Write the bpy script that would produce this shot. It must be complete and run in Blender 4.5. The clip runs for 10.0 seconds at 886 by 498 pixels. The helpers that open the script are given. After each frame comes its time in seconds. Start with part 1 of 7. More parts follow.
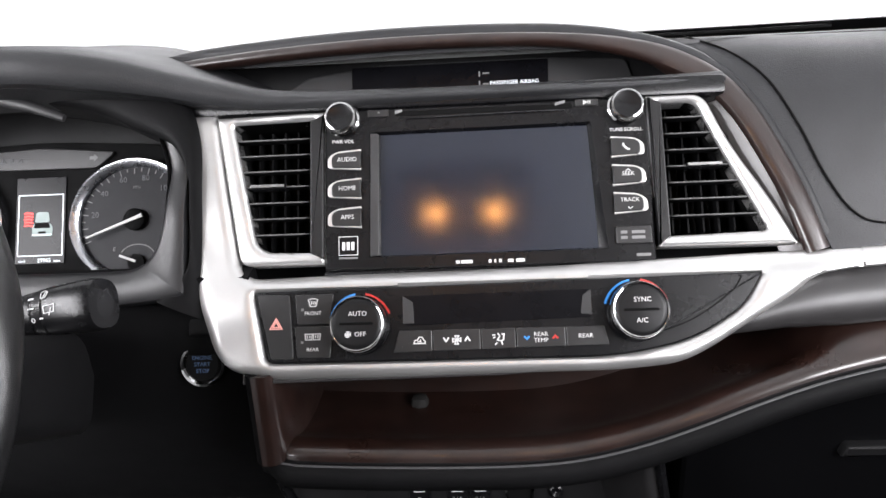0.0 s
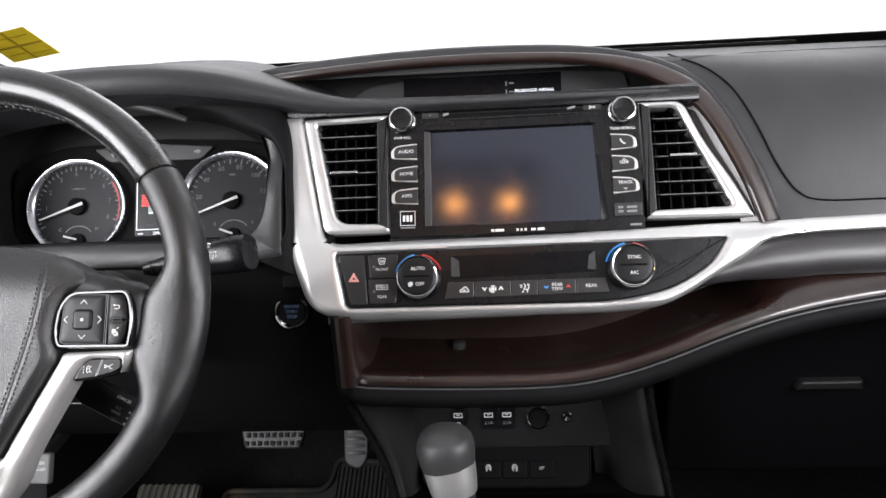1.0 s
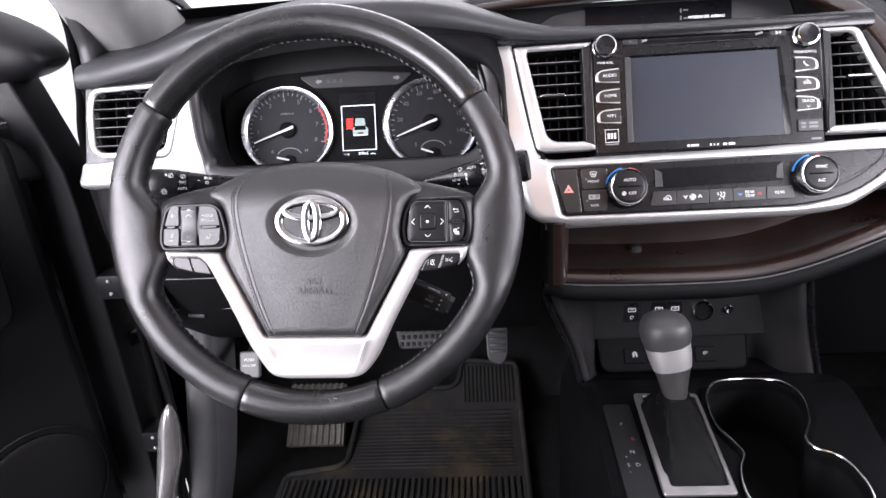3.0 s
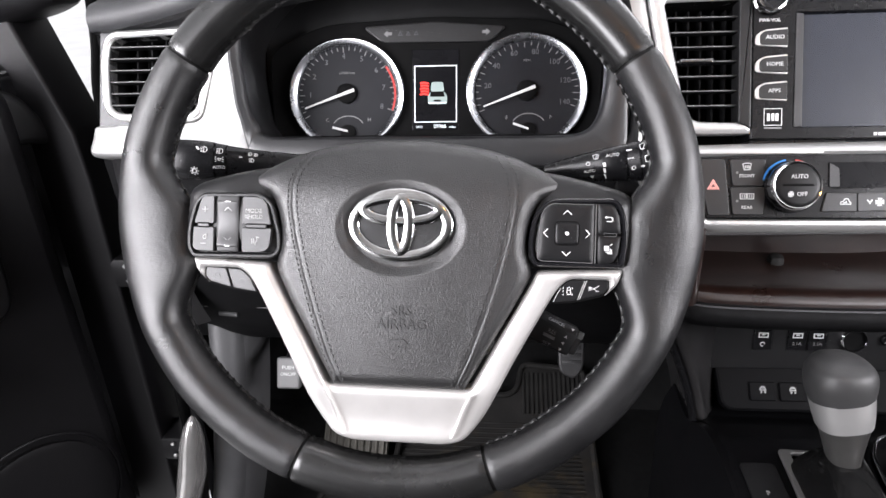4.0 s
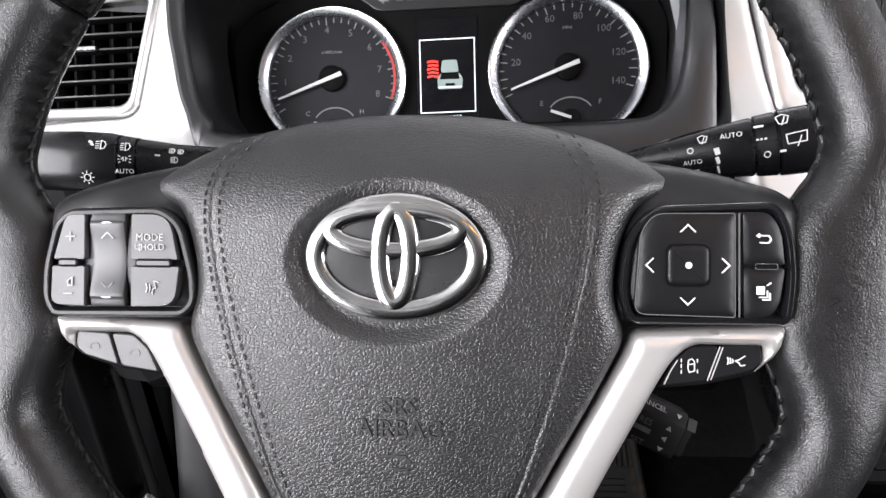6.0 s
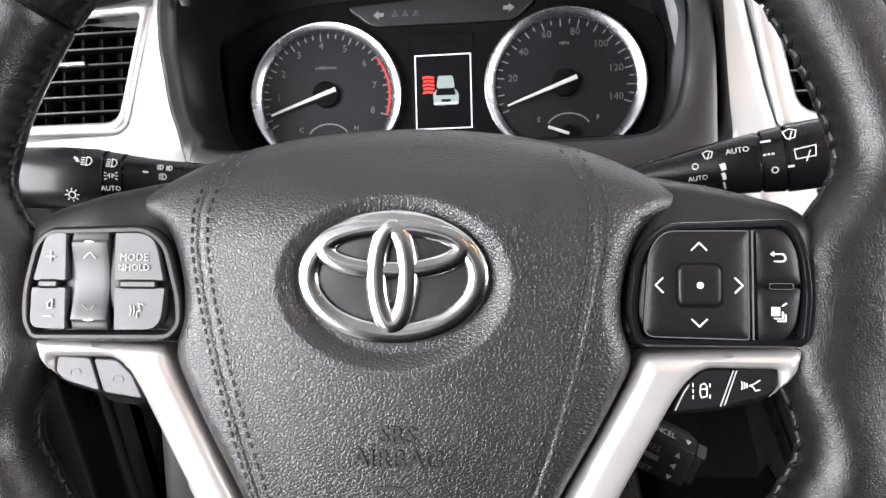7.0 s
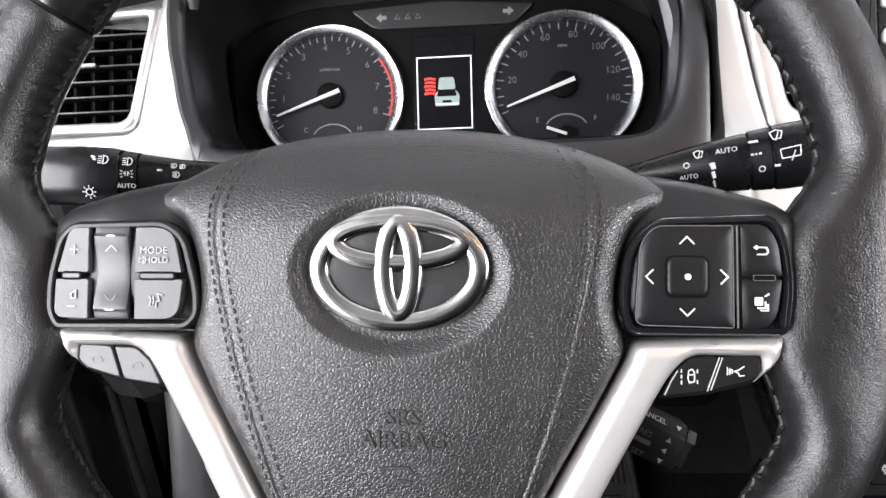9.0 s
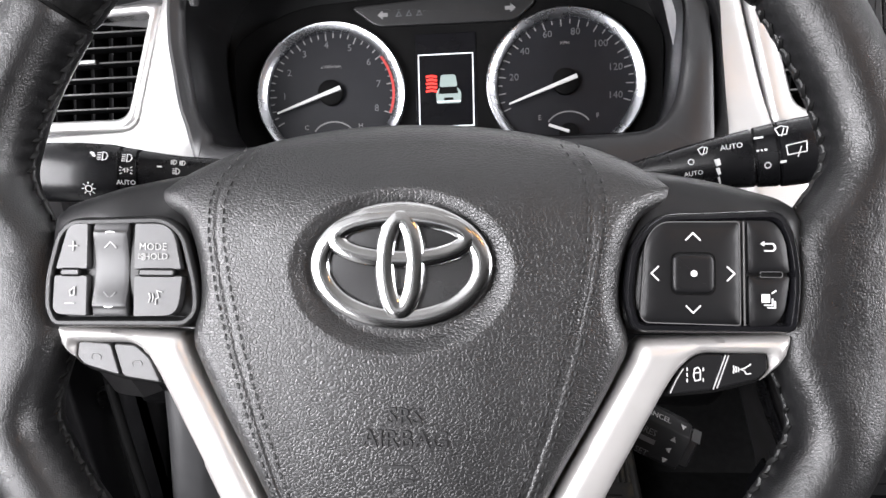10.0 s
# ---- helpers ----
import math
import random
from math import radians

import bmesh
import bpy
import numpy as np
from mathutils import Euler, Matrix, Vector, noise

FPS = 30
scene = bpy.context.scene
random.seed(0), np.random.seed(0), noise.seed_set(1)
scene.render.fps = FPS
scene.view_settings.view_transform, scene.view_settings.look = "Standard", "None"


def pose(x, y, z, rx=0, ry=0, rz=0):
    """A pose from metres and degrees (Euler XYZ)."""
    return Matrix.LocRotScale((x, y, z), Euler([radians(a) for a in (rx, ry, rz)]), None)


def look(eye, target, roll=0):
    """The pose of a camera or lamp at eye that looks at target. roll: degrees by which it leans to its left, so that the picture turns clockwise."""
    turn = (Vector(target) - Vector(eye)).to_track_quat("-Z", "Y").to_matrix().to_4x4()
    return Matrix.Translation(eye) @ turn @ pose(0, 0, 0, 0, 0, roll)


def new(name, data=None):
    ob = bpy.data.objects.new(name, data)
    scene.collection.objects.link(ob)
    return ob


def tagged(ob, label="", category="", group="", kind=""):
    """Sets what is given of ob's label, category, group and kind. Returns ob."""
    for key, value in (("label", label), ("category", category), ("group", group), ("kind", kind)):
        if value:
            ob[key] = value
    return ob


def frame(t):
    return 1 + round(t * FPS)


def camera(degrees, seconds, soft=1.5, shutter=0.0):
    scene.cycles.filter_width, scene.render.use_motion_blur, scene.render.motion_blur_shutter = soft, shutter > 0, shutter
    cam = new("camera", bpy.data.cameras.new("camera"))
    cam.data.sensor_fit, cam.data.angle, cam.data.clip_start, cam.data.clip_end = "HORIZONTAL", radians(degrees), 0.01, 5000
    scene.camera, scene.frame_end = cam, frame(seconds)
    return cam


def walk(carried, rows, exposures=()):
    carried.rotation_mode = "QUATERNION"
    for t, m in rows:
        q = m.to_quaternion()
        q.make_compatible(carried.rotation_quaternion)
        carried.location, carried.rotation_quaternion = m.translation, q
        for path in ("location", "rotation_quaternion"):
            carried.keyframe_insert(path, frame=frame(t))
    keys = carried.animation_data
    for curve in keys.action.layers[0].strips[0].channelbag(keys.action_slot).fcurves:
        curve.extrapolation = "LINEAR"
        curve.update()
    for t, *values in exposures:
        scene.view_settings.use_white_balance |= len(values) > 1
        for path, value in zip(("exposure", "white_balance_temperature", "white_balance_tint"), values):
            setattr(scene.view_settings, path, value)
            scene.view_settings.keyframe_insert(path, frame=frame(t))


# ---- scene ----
cam = camera(67.5, 10.0)
PATH = [
    (0, (0.021, 0.07, 1.209), (-0.106, 1.986, 0.647), -3.0),
    (0.5, (0.015, -0.002, 1.21), (-0.126, 1.916, 0.662), -3.0),
    (1, (-0.004, -0.087, 1.228), (-0.145, 1.826, 0.662), -3.1),
    (1.5, (-0.01, -0.155, 1.245), (-0.161, 1.759, 0.687), -3.0),
    (2, (-0.058, -0.188, 1.251), (-0.179, 1.712, 0.636), -4.1),
    (2.5, (-0.149, -0.204, 1.259), (-0.224, 1.66, 0.537), -4.4),
    (3, (-0.242, -0.194, 1.258), (-0.359, 1.645, 0.479), -3.8),
    (3.2, (-0.269, -0.166, 1.258), (-0.427, 1.661, 0.46), -2.6),
    (4.3, (-0.33, 0.011, 1.203), (-0.532, 1.803, 0.338), -2.2),
    (4.5, (-0.334, 0.038, 1.19), (-0.575, 1.83, 0.336), -2.9),
    (5, (-0.337, 0.079, 1.177), (-0.574, 1.875, 0.331), -3.4),
    (5.5, (-0.34, 0.104, 1.169), (-0.572, 1.904, 0.33), -3.8),
    (7, (-0.345, 0.129, 1.16), (-0.548, 1.965, 0.393), -3.8),
    (7.5, (-0.347, 0.127, 1.16), (-0.547, 1.964, 0.393), -3.7),
    (8, (-0.344, 0.124, 1.162), (-0.546, 1.96, 0.395), -3.8),
    (8.5, (-0.343, 0.118, 1.164), (-0.546, 1.955, 0.4), -3.8),
    (9, (-0.345, 0.116, 1.163), (-0.546, 1.953, 0.396), -3.7),
    (9.5, (-0.347, 0.116, 1.162), (-0.549, 1.953, 0.398), -3.7),
    (10, (-0.346, 0.118, 1.161), (-0.549, 1.954, 0.393), -3.7),
]
walk(cam, [(t, look(eye, target, roll)) for t, eye, target, roll in PATH],
     [(0, -0.03, 6500, 10), (1, -0.25, 6500, 10), (1.5, -0.42, 6500, 11), (2, -0.48, 6480, 13), (2.5, -0.05, 6380, 17), (3, 0.28, 6340, 17), (3.2, 0.33, 6370, 16), (4.3, 0.06, 6500, 11), (5, -0.30, 6500, 11), (5.5, -0.25, 6500, 11), (7, 0.02, 6500, 10), (10, 0.03, 6500, 10)])

from mathutils import geometry

# ---- light: a white photo booth round the car ----
world = bpy.data.worlds.new("white_booth")
scene.world = world
world.use_nodes = True
world.node_tree.nodes["Background"].inputs[0].default_value = (0.965, 0.965, 1.0, 1)
world.node_tree.nodes["Background"].inputs[1].default_value = 1.48
scene.view_settings.exposure = 0.0


def booth_light(name, eye, target, wide, high, watts, color=(0.975, 0.962, 1.0)):
    """Soft booth light that falls in through an opening of the car."""
    la = bpy.data.lights.new(name, "AREA")
    la.shape, la.size, la.size_y, la.energy, la.color = "RECTANGLE", wide, high, watts, color
    ob = new(name, la)
    ob.matrix_world = look(eye, target)
    return ob


booth_light("door_opening_light", (-1.42, -0.50, 1.42), (-0.20, 0.45, 1.05), 1.3, 0.9, 71.0)
booth_light("side_window_light", (0.86, -0.15, 1.36), (-0.2, 0.42, 1.08), 0.8, 0.36, 24.0)
booth_light("windscreen_light", (0.08, 1.02, 1.52), (0.08, 0.60, 1.16), 1.2, 0.35, 3.6)


# ---- materials ----
def mat(name, color, rough=0.5, metal=0.0, vary=0.15, scale=40.0, bump=0.0, grain=400.0, coat=0.0, cells=False, spec=0.5, stretch=(1, 1, 1), round_=0.24, crease=0.0):
    """A surface with colour and gloss varied at two scales and a fine relief (grain: bumps per metre)."""
    m = bpy.data.materials.new(name)
    m.use_nodes = True
    nt = m.node_tree
    nd, ln = nt.nodes, nt.links
    b = nd["Principled BSDF"]
    b.inputs["Metallic"].default_value = metal
    b.inputs["Coat Weight"].default_value = coat
    b.inputs["Coat Roughness"].default_value = 0.08
    b.inputs["Specular IOR Level"].default_value = spec
    tc = nd.new("ShaderNodeTexCoord")
    n1 = nd.new("ShaderNodeTexNoise")
    n1.inputs["Scale"].default_value = scale
    n1.inputs["Detail"].default_value = 6
    ln.new(tc.outputs["Object"], n1.inputs["Vector"])
    r1 = nd.new("ShaderNodeMapRange")
    r1.inputs["From Min"].default_value, r1.inputs["From Max"].default_value = 0.3, 0.7
    r1.inputs["To Min"].default_value, r1.inputs["To Max"].default_value = 1 - vary, 1 + vary
    ln.new(n1.outputs["Fac"], r1.inputs["Value"])
    mx = nd.new("ShaderNodeVectorMath")
    mx.operation = "SCALE"
    mx.inputs[0].default_value = color
    ln.new(r1.outputs["Result"], mx.inputs["Scale"])
    ln.new(mx.outputs["Vector"], b.inputs["Base Color"])
    n2 = nd.new("ShaderNodeTexNoise")
    n2.inputs["Scale"].default_value = scale * 0.23
    n2.inputs["Detail"].default_value = 8
    n2.inputs["Roughness"].default_value = 0.7
    ln.new(tc.outputs["Object"], n2.inputs["Vector"])
    r2 = nd.new("ShaderNodeMapRange")
    r2.inputs["From Min"].default_value, r2.inputs["From Max"].default_value = 0.3, 0.7
    r2.inputs["To Min"].default_value, r2.inputs["To Max"].default_value = max(0.02, rough * (1 - vary)), min(1.0, rough * (1 + vary))
    ln.new(n2.outputs["Fac"], r2.inputs["Value"])
    ln.new(r2.outputs["Result"], b.inputs["Roughness"])
    if bump:
        bp = nd.new("ShaderNodeBump")
        bp.inputs["Strength"].default_value = bump
        bp.inputs["Distance"].default_value = 0.0006
        if cells:
            w = nd.new("ShaderNodeTexNoise")
            w.inputs["Scale"].default_value = grain * 0.45
            ln.new(tc.outputs["Object"], w.inputs["Vector"])
            ad = nd.new("ShaderNodeVectorMath")
            ad.operation = "MULTIPLY_ADD"
            ln.new(w.outputs["Color"], ad.inputs[0])
            ad.inputs[1].default_value = (1.1 / grain,) * 3
            ln.new(tc.outputs["Object"], ad.inputs[2])
            st = nd.new("ShaderNodeVectorMath")
            st.operation = "MULTIPLY"
            st.inputs[1].default_value = stretch
            ln.new(ad.outputs["Vector"], st.inputs[0])
            g = nd.new("ShaderNodeTexVoronoi")
            g.feature = "DISTANCE_TO_EDGE"
            g.inputs["Scale"].default_value = grain
            ln.new(st.outputs["Vector"], g.inputs["Vector"])
            cl = nd.new("ShaderNodeMapRange")
            cl.interpolation_type = "SMOOTHSTEP"
            cl.inputs["From Min"].default_value, cl.inputs["From Max"].default_value = 0.0, round_
            ln.new(g.outputs["Distance"], cl.inputs["Value"])
            ln.new(cl.outputs["Result"], bp.inputs["Height"])
        else:
            g = nd.new("ShaderNodeTexNoise")
            g.inputs["Scale"].default_value = grain
            g.inputs["Detail"].default_value = 4
            ln.new(tc.outputs["Object"], g.inputs["Vector"])
            ln.new(g.outputs["Fac"], bp.inputs["Height"])
        ln.new(bp.outputs["Normal"], b.inputs["Normal"])
        if crease:
            cn = nd.new("ShaderNodeTexNoise")
            cn.inputs["Scale"].default_value = 140.0
            cn.inputs["Detail"].default_value = 5
            cn.inputs["Distortion"].default_value = 1.2
            ln.new(tc.outputs["Object"], cn.inputs["Vector"])
            b2 = nd.new("ShaderNodeBump")
            b2.inputs["Strength"].default_value = crease
            b2.inputs["Distance"].default_value = 0.002
            ln.new(cn.outputs["Fac"], b2.inputs["Height"])
            ln.new(b2.outputs["Normal"], bp.inputs["Normal"])
    return m


def glow(name, color, strength):
    m = bpy.data.materials.new(name)
    m.use_nodes = True
    b = m.node_tree.nodes["Principled BSDF"]
    b.inputs["Base Color"].default_value = (*color, 1)
    b.inputs["Emission Color"].default_value = (*color, 1)
    b.inputs["Emission Strength"].default_value = strength
    return m


def glass(name, tint=(1, 1, 1)):
    m = bpy.data.materials.new(name)
    m.use_nodes = True
    b = m.node_tree.nodes["Principled BSDF"]
    b.inputs["Base Color"].default_value = (*tint, 1)
    b.inputs["Transmission Weight"].default_value = 1
    b.inputs["Roughness"].default_value = 0.0
    b.inputs["IOR"].default_value = 1.1
    return m


PAD = mat("pebbled_black_leather", (0.0095, 0.0095, 0.0098), 0.38, vary=0.15, scale=60, bump=0.26, grain=780, cells=True, stretch=(0.82, 1.22, 1), round_=0.22, spec=0.70)
RIM = mat("smooth_black_leather", (0.008, 0.008, 0.0084), 0.34, vary=0.30, scale=70, bump=0.17, grain=1050, cells=True, spec=0.5, crease=0.12)
RIMTOP = mat("polished_black_leather", (0.008, 0.008, 0.008), 0.27, vary=0.2, scale=50, bump=0.02, grain=1700, cells=True, spec=0.6)
DASH = mat("soft_black_dash_skin", (0.017, 0.0175, 0.019), 0.50, vary=0.15, scale=25, bump=0.55, grain=800, spec=0.4)
PLASTIC = mat("black_moulded_plastic", (0.008, 0.008, 0.0085), 0.40, vary=0.15, scale=60, bump=0.12, grain=1800, spec=0.35)
KNEE = mat("rough_black_plastic", (0.004, 0.004, 0.0044), 0.6, vary=0.15, scale=60, bump=0.2, grain=1400, spec=0.10)
CONSOLE = mat("fine_grained_console_plastic", (0.0026, 0.0026, 0.003), 0.5, vary=0.06, scale=60, spec=0.05)
DOORTRIM = mat("black_door_plastic", (0.0045, 0.0043, 0.005), 0.48, vary=0.12, scale=40, bump=0.2, grain=1200, spec=0.25)
SMOOTHPAD = mat("smooth_moulded_skin", (0.022, 0.021, 0.0215), 0.40, vary=0.08, scale=60, bump=0.1, grain=1600)
# left keys: paler base than the right keys, light from the door side painted in
LEFTKEY = mat("lit_left_key_plastic", (0.032, 0.032, 0.033), 0.38, vary=0.08, scale=120, bump=0.04, grain=2500)
# pale metallic base carries the white gleam of the dark glossy door post
POLISHED = mat("gleaming_post_paint", (0.45, 0.44, 0.43), 0.13, metal=0.7, vary=0.2, scale=20, coat=0.6)
SATINBLACK = mat("satin_black_plastic", (0.005, 0.005, 0.0057), 0.27, vary=0.2, scale=90, bump=0.03, grain=1500, spec=0.30)
BUTTON = mat("grey_black_button_plastic", (0.014, 0.014, 0.0145), 0.36, vary=0.12, scale=120, bump=0.05, grain=2500)
GLOSS = mat("piano_black", (0.006, 0.006, 0.007), 0.09, vary=0.25, scale=50, coat=0.5)
DARK = mat("matt_black_recess", (0.0035, 0.0035, 0.0036), 0.7, vary=0.2, scale=50, spec=0.07)
GAITER = mat("soft_black_leather", (0.0030, 0.0030, 0.0031), 0.46, vary=0.3, scale=60, bump=0.3, grain=700, cells=True, spec=0.10)
RUMPLED = mat("rumpled_black_leather", (0.0035, 0.0035, 0.0036), 0.34, vary=0.3, scale=60, bump=0.2, grain=700, cells=True, spec=0.32)
SILVER = mat("satin_silver_paint", (0.60, 0.597, 0.59), 0.36, metal=0.8, vary=0.05, scale=30, bump=0.02, grain=3000)
SILVER_WARM = mat("brushed_silver_spoke", (0.62, 0.605, 0.59), 0.33, metal=0.65, vary=0.06, scale=40, bump=0.02, grain=3000)
EMBFIELD = mat("smoked_metal_field", (0.07, 0.07, 0.071), 0.26, metal=0.85, vary=0.2, scale=60)
CHROME = mat("chrome", (0.62, 0.62, 0.625), 0.08, metal=1.0, vary=0.2, scale=60)
BROWN = mat("brown_grained_trim", (0.0125, 0.0056, 0.0042), 0.36, vary=0.3, scale=45, bump=0.10, grain=900, spec=0.55, coat=0.4)
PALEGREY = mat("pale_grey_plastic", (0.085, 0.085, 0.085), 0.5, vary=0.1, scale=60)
POSTGREY = mat("charcoal_plastic", (0.015, 0.0146, 0.015), 0.32, vary=0.2, scale=25, bump=0.2, grain=1400, spec=0.34)
KEYBLACK = mat("matt_key_plastic", (0.005, 0.005, 0.0055), 0.42, vary=0.1, scale=120, bump=0.04, grain=2500, spec=0.25)
RINGMETAL = mat("satin_chrome_ring", (0.60, 0.615, 0.65), 0.27, metal=1.0, vary=0.1, scale=60)
EMBCHROME = mat("dark_chrome", (0.52, 0.518, 0.515), 0.15, metal=1.0, vary=0.2, scale=60)
BINNACLE = mat("charcoal_binnacle_plastic", (0.015, 0.015, 0.016), 0.36, vary=0.1, scale=40, bump=0.15, grain=1500)
SHAFTGREY = mat("satin_grey_shaft_paint", (0.065, 0.064, 0.062), 0.34, metal=0.5, vary=0.1, scale=40)
KNOB = mat("worn_knob_leather", (0.028, 0.028, 0.0285), 0.52, vary=0.15, scale=60, bump=0.08, grain=1500)
SURROUND = mat("mid_grey_plastic", (0.055, 0.055, 0.057), 0.45, vary=0.1, scale=40, bump=0.15, grain=1500)
GREYPLASTIC = mat("dark_grey_plastic", (0.024, 0.024, 0.025), 0.45, vary=0.12, scale=40, bump=0.2, grain=1400)
HEADLINER = mat("light_grey_fabric", (0.55, 0.545, 0.53), 0.9, vary=0.08, scale=60, bump=0.4, grain=1500)
PILLAR = mat("grey_pillar_trim", (0.17, 0.17, 0.165), 0.7, vary=0.08, scale=40, bump=0.3, grain=1500)
SCREEN = mat("dark_touch_screen", (0.010, 0.013, 0.022), 0.125, vary=0.08, scale=30, spec=0.95)
LCD = mat("dead_lcd", (0.004, 0.004, 0.005), 0.22, vary=0.2, scale=40, spec=0.15)
WHITE = mat("white_print", (0.58, 0.58, 0.575), 0.6, vary=0.05, scale=200)
DIMPRINT = mat("grey_print", (0.16, 0.16, 0.16), 0.6, vary=0.05, scale=200)
GAUGEPRINT = mat("unlit_gauge_print", (0.080, 0.082, 0.088), 0.6, vary=0.2, scale=300)
PALEPRINT = mat("worn_print", (0.36, 0.36, 0.355), 0.6, vary=0.2, scale=300)
REDP = mat("red_print", (0.42, 0.025, 0.02), 0.5, vary=0.1, scale=200)
DIMRED = mat("dull_red_print", (0.16, 0.02, 0.018), 0.5, vary=0.1, scale=200)
PINKP = mat("pale_red_print", (0.75, 0.32, 0.28), 0.5, vary=0.1, scale=200)
BLUEP = mat("blue_print", (0.03, 0.22, 0.6), 0.5, vary=0.1, scale=200)
DIAL = mat("charcoal_gauge_face", (0.0065, 0.0068, 0.0090), 0.5, vary=0.1, scale=80, spec=0.2)
THREAD = mat("black_thread", (0.006, 0.006, 0.006), 0.6, vary=0.3, scale=400, spec=0.12)
PADTHREAD = mat("waxed_black_thread", (0.017, 0.017, 0.0174), 0.42, vary=0.3, scale=400, spec=0.5)
EMBOSS = mat("embossed_black_leather", (0.016, 0.016, 0.0165), 0.42, vary=0.2, scale=200, bump=0.04, grain=640, cells=True)
RUBBER = mat("black_rubber_mat", (0.012, 0.0115, 0.011), 0.7, vary=0.3, scale=30, bump=0.4, grain=300, spec=0.25)
CARPET = mat("black_carpet", (0.0055, 0.0055, 0.0056), 0.95, vary=0.3, scale=120, bump=0.9, grain=900, spec=0.08)
PAINT = mat("dark_car_paint", (0.012, 0.012, 0.013), 0.15, metal=0.3, vary=0.2, scale=30, coat=1.0)
STICKERINK = mat("brown_sticker_ink", (0.38, 0.25, 0.01), 0.6, vary=0.1, scale=40)
YELLOW = mat("yellow_sticker_paper", (0.72, 0.55, 0.02), 0.6, vary=0.08, scale=40)
FOOTRUBBER = mat("worn_grey_rubber", (0.075, 0.070, 0.060), 0.6, vary=0.3, scale=30, bump=0.3, grain=500, spec=0.35)
GATEMETAL = mat("satin_gate_metal", (0.27, 0.266, 0.262), 0.34, metal=0.85, vary=0.12, scale=40)
CONCRETE = mat("pale_booth_floor", (0.55, 0.55, 0.54), 0.6, vary=0.1, scale=2, bump=0.2, grain=60)
FRIT = mat("black_glass_border", (0.004, 0.004, 0.004), 0.3, vary=0.2, scale=20)
GLASS = glass("clear_glass")
LAMP = glow("warm_map_lamp", (1.0, 0.42, 0.11), 72.0)
LIT_WHITE = glow("lit_white_pixels", (0.85, 0.9, 0.95), 0.55)
LIT_GREY = glow("lit_grey_pixels", (0.20, 0.25, 0.24), 0.45)
LIT_RED = glow("lit_red_pixels", (0.9, 0.03, 0.02), 0.8)


def muddied(m, mud, share):
    """Adds dried brown dirt in patches to a surface."""
    nd, ln = m.node_tree.nodes, m.node_tree.links
    b = nd["Principled BSDF"]
    was = b.inputs["Base Color"].links[0].from_socket
    tc, n1, ramp, mix = nd.new("ShaderNodeTexCoord"), nd.new("ShaderNodeTexNoise"), nd.new("ShaderNodeMapRange"), nd.new("ShaderNodeMix")
    n1.inputs["Scale"].default_value, n1.inputs["Detail"].default_value, n1.inputs["Roughness"].default_value = 9.0, 10, 0.72
    ln.new(tc.outputs["Object"], n1.inputs["Vector"])
    ramp.inputs["From Min"].default_value, ramp.inputs["From Max"].default_value = 0.62 - share, 0.78 - share
    ln.new(n1.outputs["Fac"], ramp.inputs["Value"])
    mix.data_type = "RGBA"
    ln.new(ramp.outputs["Result"], mix.inputs[0])
    ln.new(was, mix.inputs[6])
    mix.inputs[7].default_value = (*mud, 1)
    ln.new(mix.outputs[2], b.inputs["Base Color"])


muddied(RUBBER, (0.045, 0.034, 0.018), 0.08)


# ---- building helpers ----
def lean(x, y, z, degrees, roll=0.0):
    """A panel's own axes: x to the right, y up along the panel, z out of it towards the driver."""
    a = radians(degrees)
    s, c = math.sin(a), math.cos(a)
    return Matrix(((1, 0, 0, x), (0, s, -c, y), (0, c, s, z), (0, 0, 0, 1))) @ Matrix.Rotation(radians(roll), 4, "Z")


def thing(name, m, label, category, group="", kind=""):
    ob = new(name)
    ob.empty_display_size = 0.05
    ob.matrix_world = m
    return tagged(ob, label, category, group, kind)


def part(name, data, material, parent, label="", angle=38):
    """Links a bmesh or a mesh as ONE object under a thing or a part."""
    if isinstance(data, bmesh.types.BMesh):
        me = bpy.data.meshes.new(name)
        bmesh.ops.recalc_face_normals(data, faces=data.faces[:])
        for f in data.faces:
            f.smooth = len(f.verts) <= 4
        data.to_mesh(me)
        data.free()
    else:
        me = data
        me.name = name
    soft = [False] * len(me.polygons)
    me.polygons.foreach_get("use_smooth", soft)
    me.set_sharp_from_angle(angle=radians(angle))
    me.polygons.foreach_set("use_smooth", soft)
    me.materials.clear()
    me.materials.append(material)
    ob = new(name, me)
    if parent is not None:
        ob.parent = parent
    if label:
        ob["label"] = label
    return ob


def structure(name, data, material, label, category="structure"):
    return tagged(part(name, data, material, None), label, category, kind="structure")


def cat(pts, n=6, closed=False):
    """A smooth curve through points (any dimension)."""
    p = [np.array(q, float) for q in pts]
    out = []
    m = len(p)
    for i in range(m if closed else m - 1):
        if closed:
            a, b, c, d = p[i - 1], p[i], p[(i + 1) % m], p[(i + 2) % m]
        else:
            b, c = p[i], p[i + 1]
            a = p[i - 1] if i else 2 * b - c
            d = p[i + 2] if i + 2 < m else 2 * c - b
        for k in range(n):
            t = k / n
            out.append(0.5 * (2 * b + (c - a) * t + (2 * a - 5 * b + 4 * c - d) * t * t + (3 * b - a - 3 * c + d) * t ** 3))
    if not closed:
        out.append(p[-1])
    return out


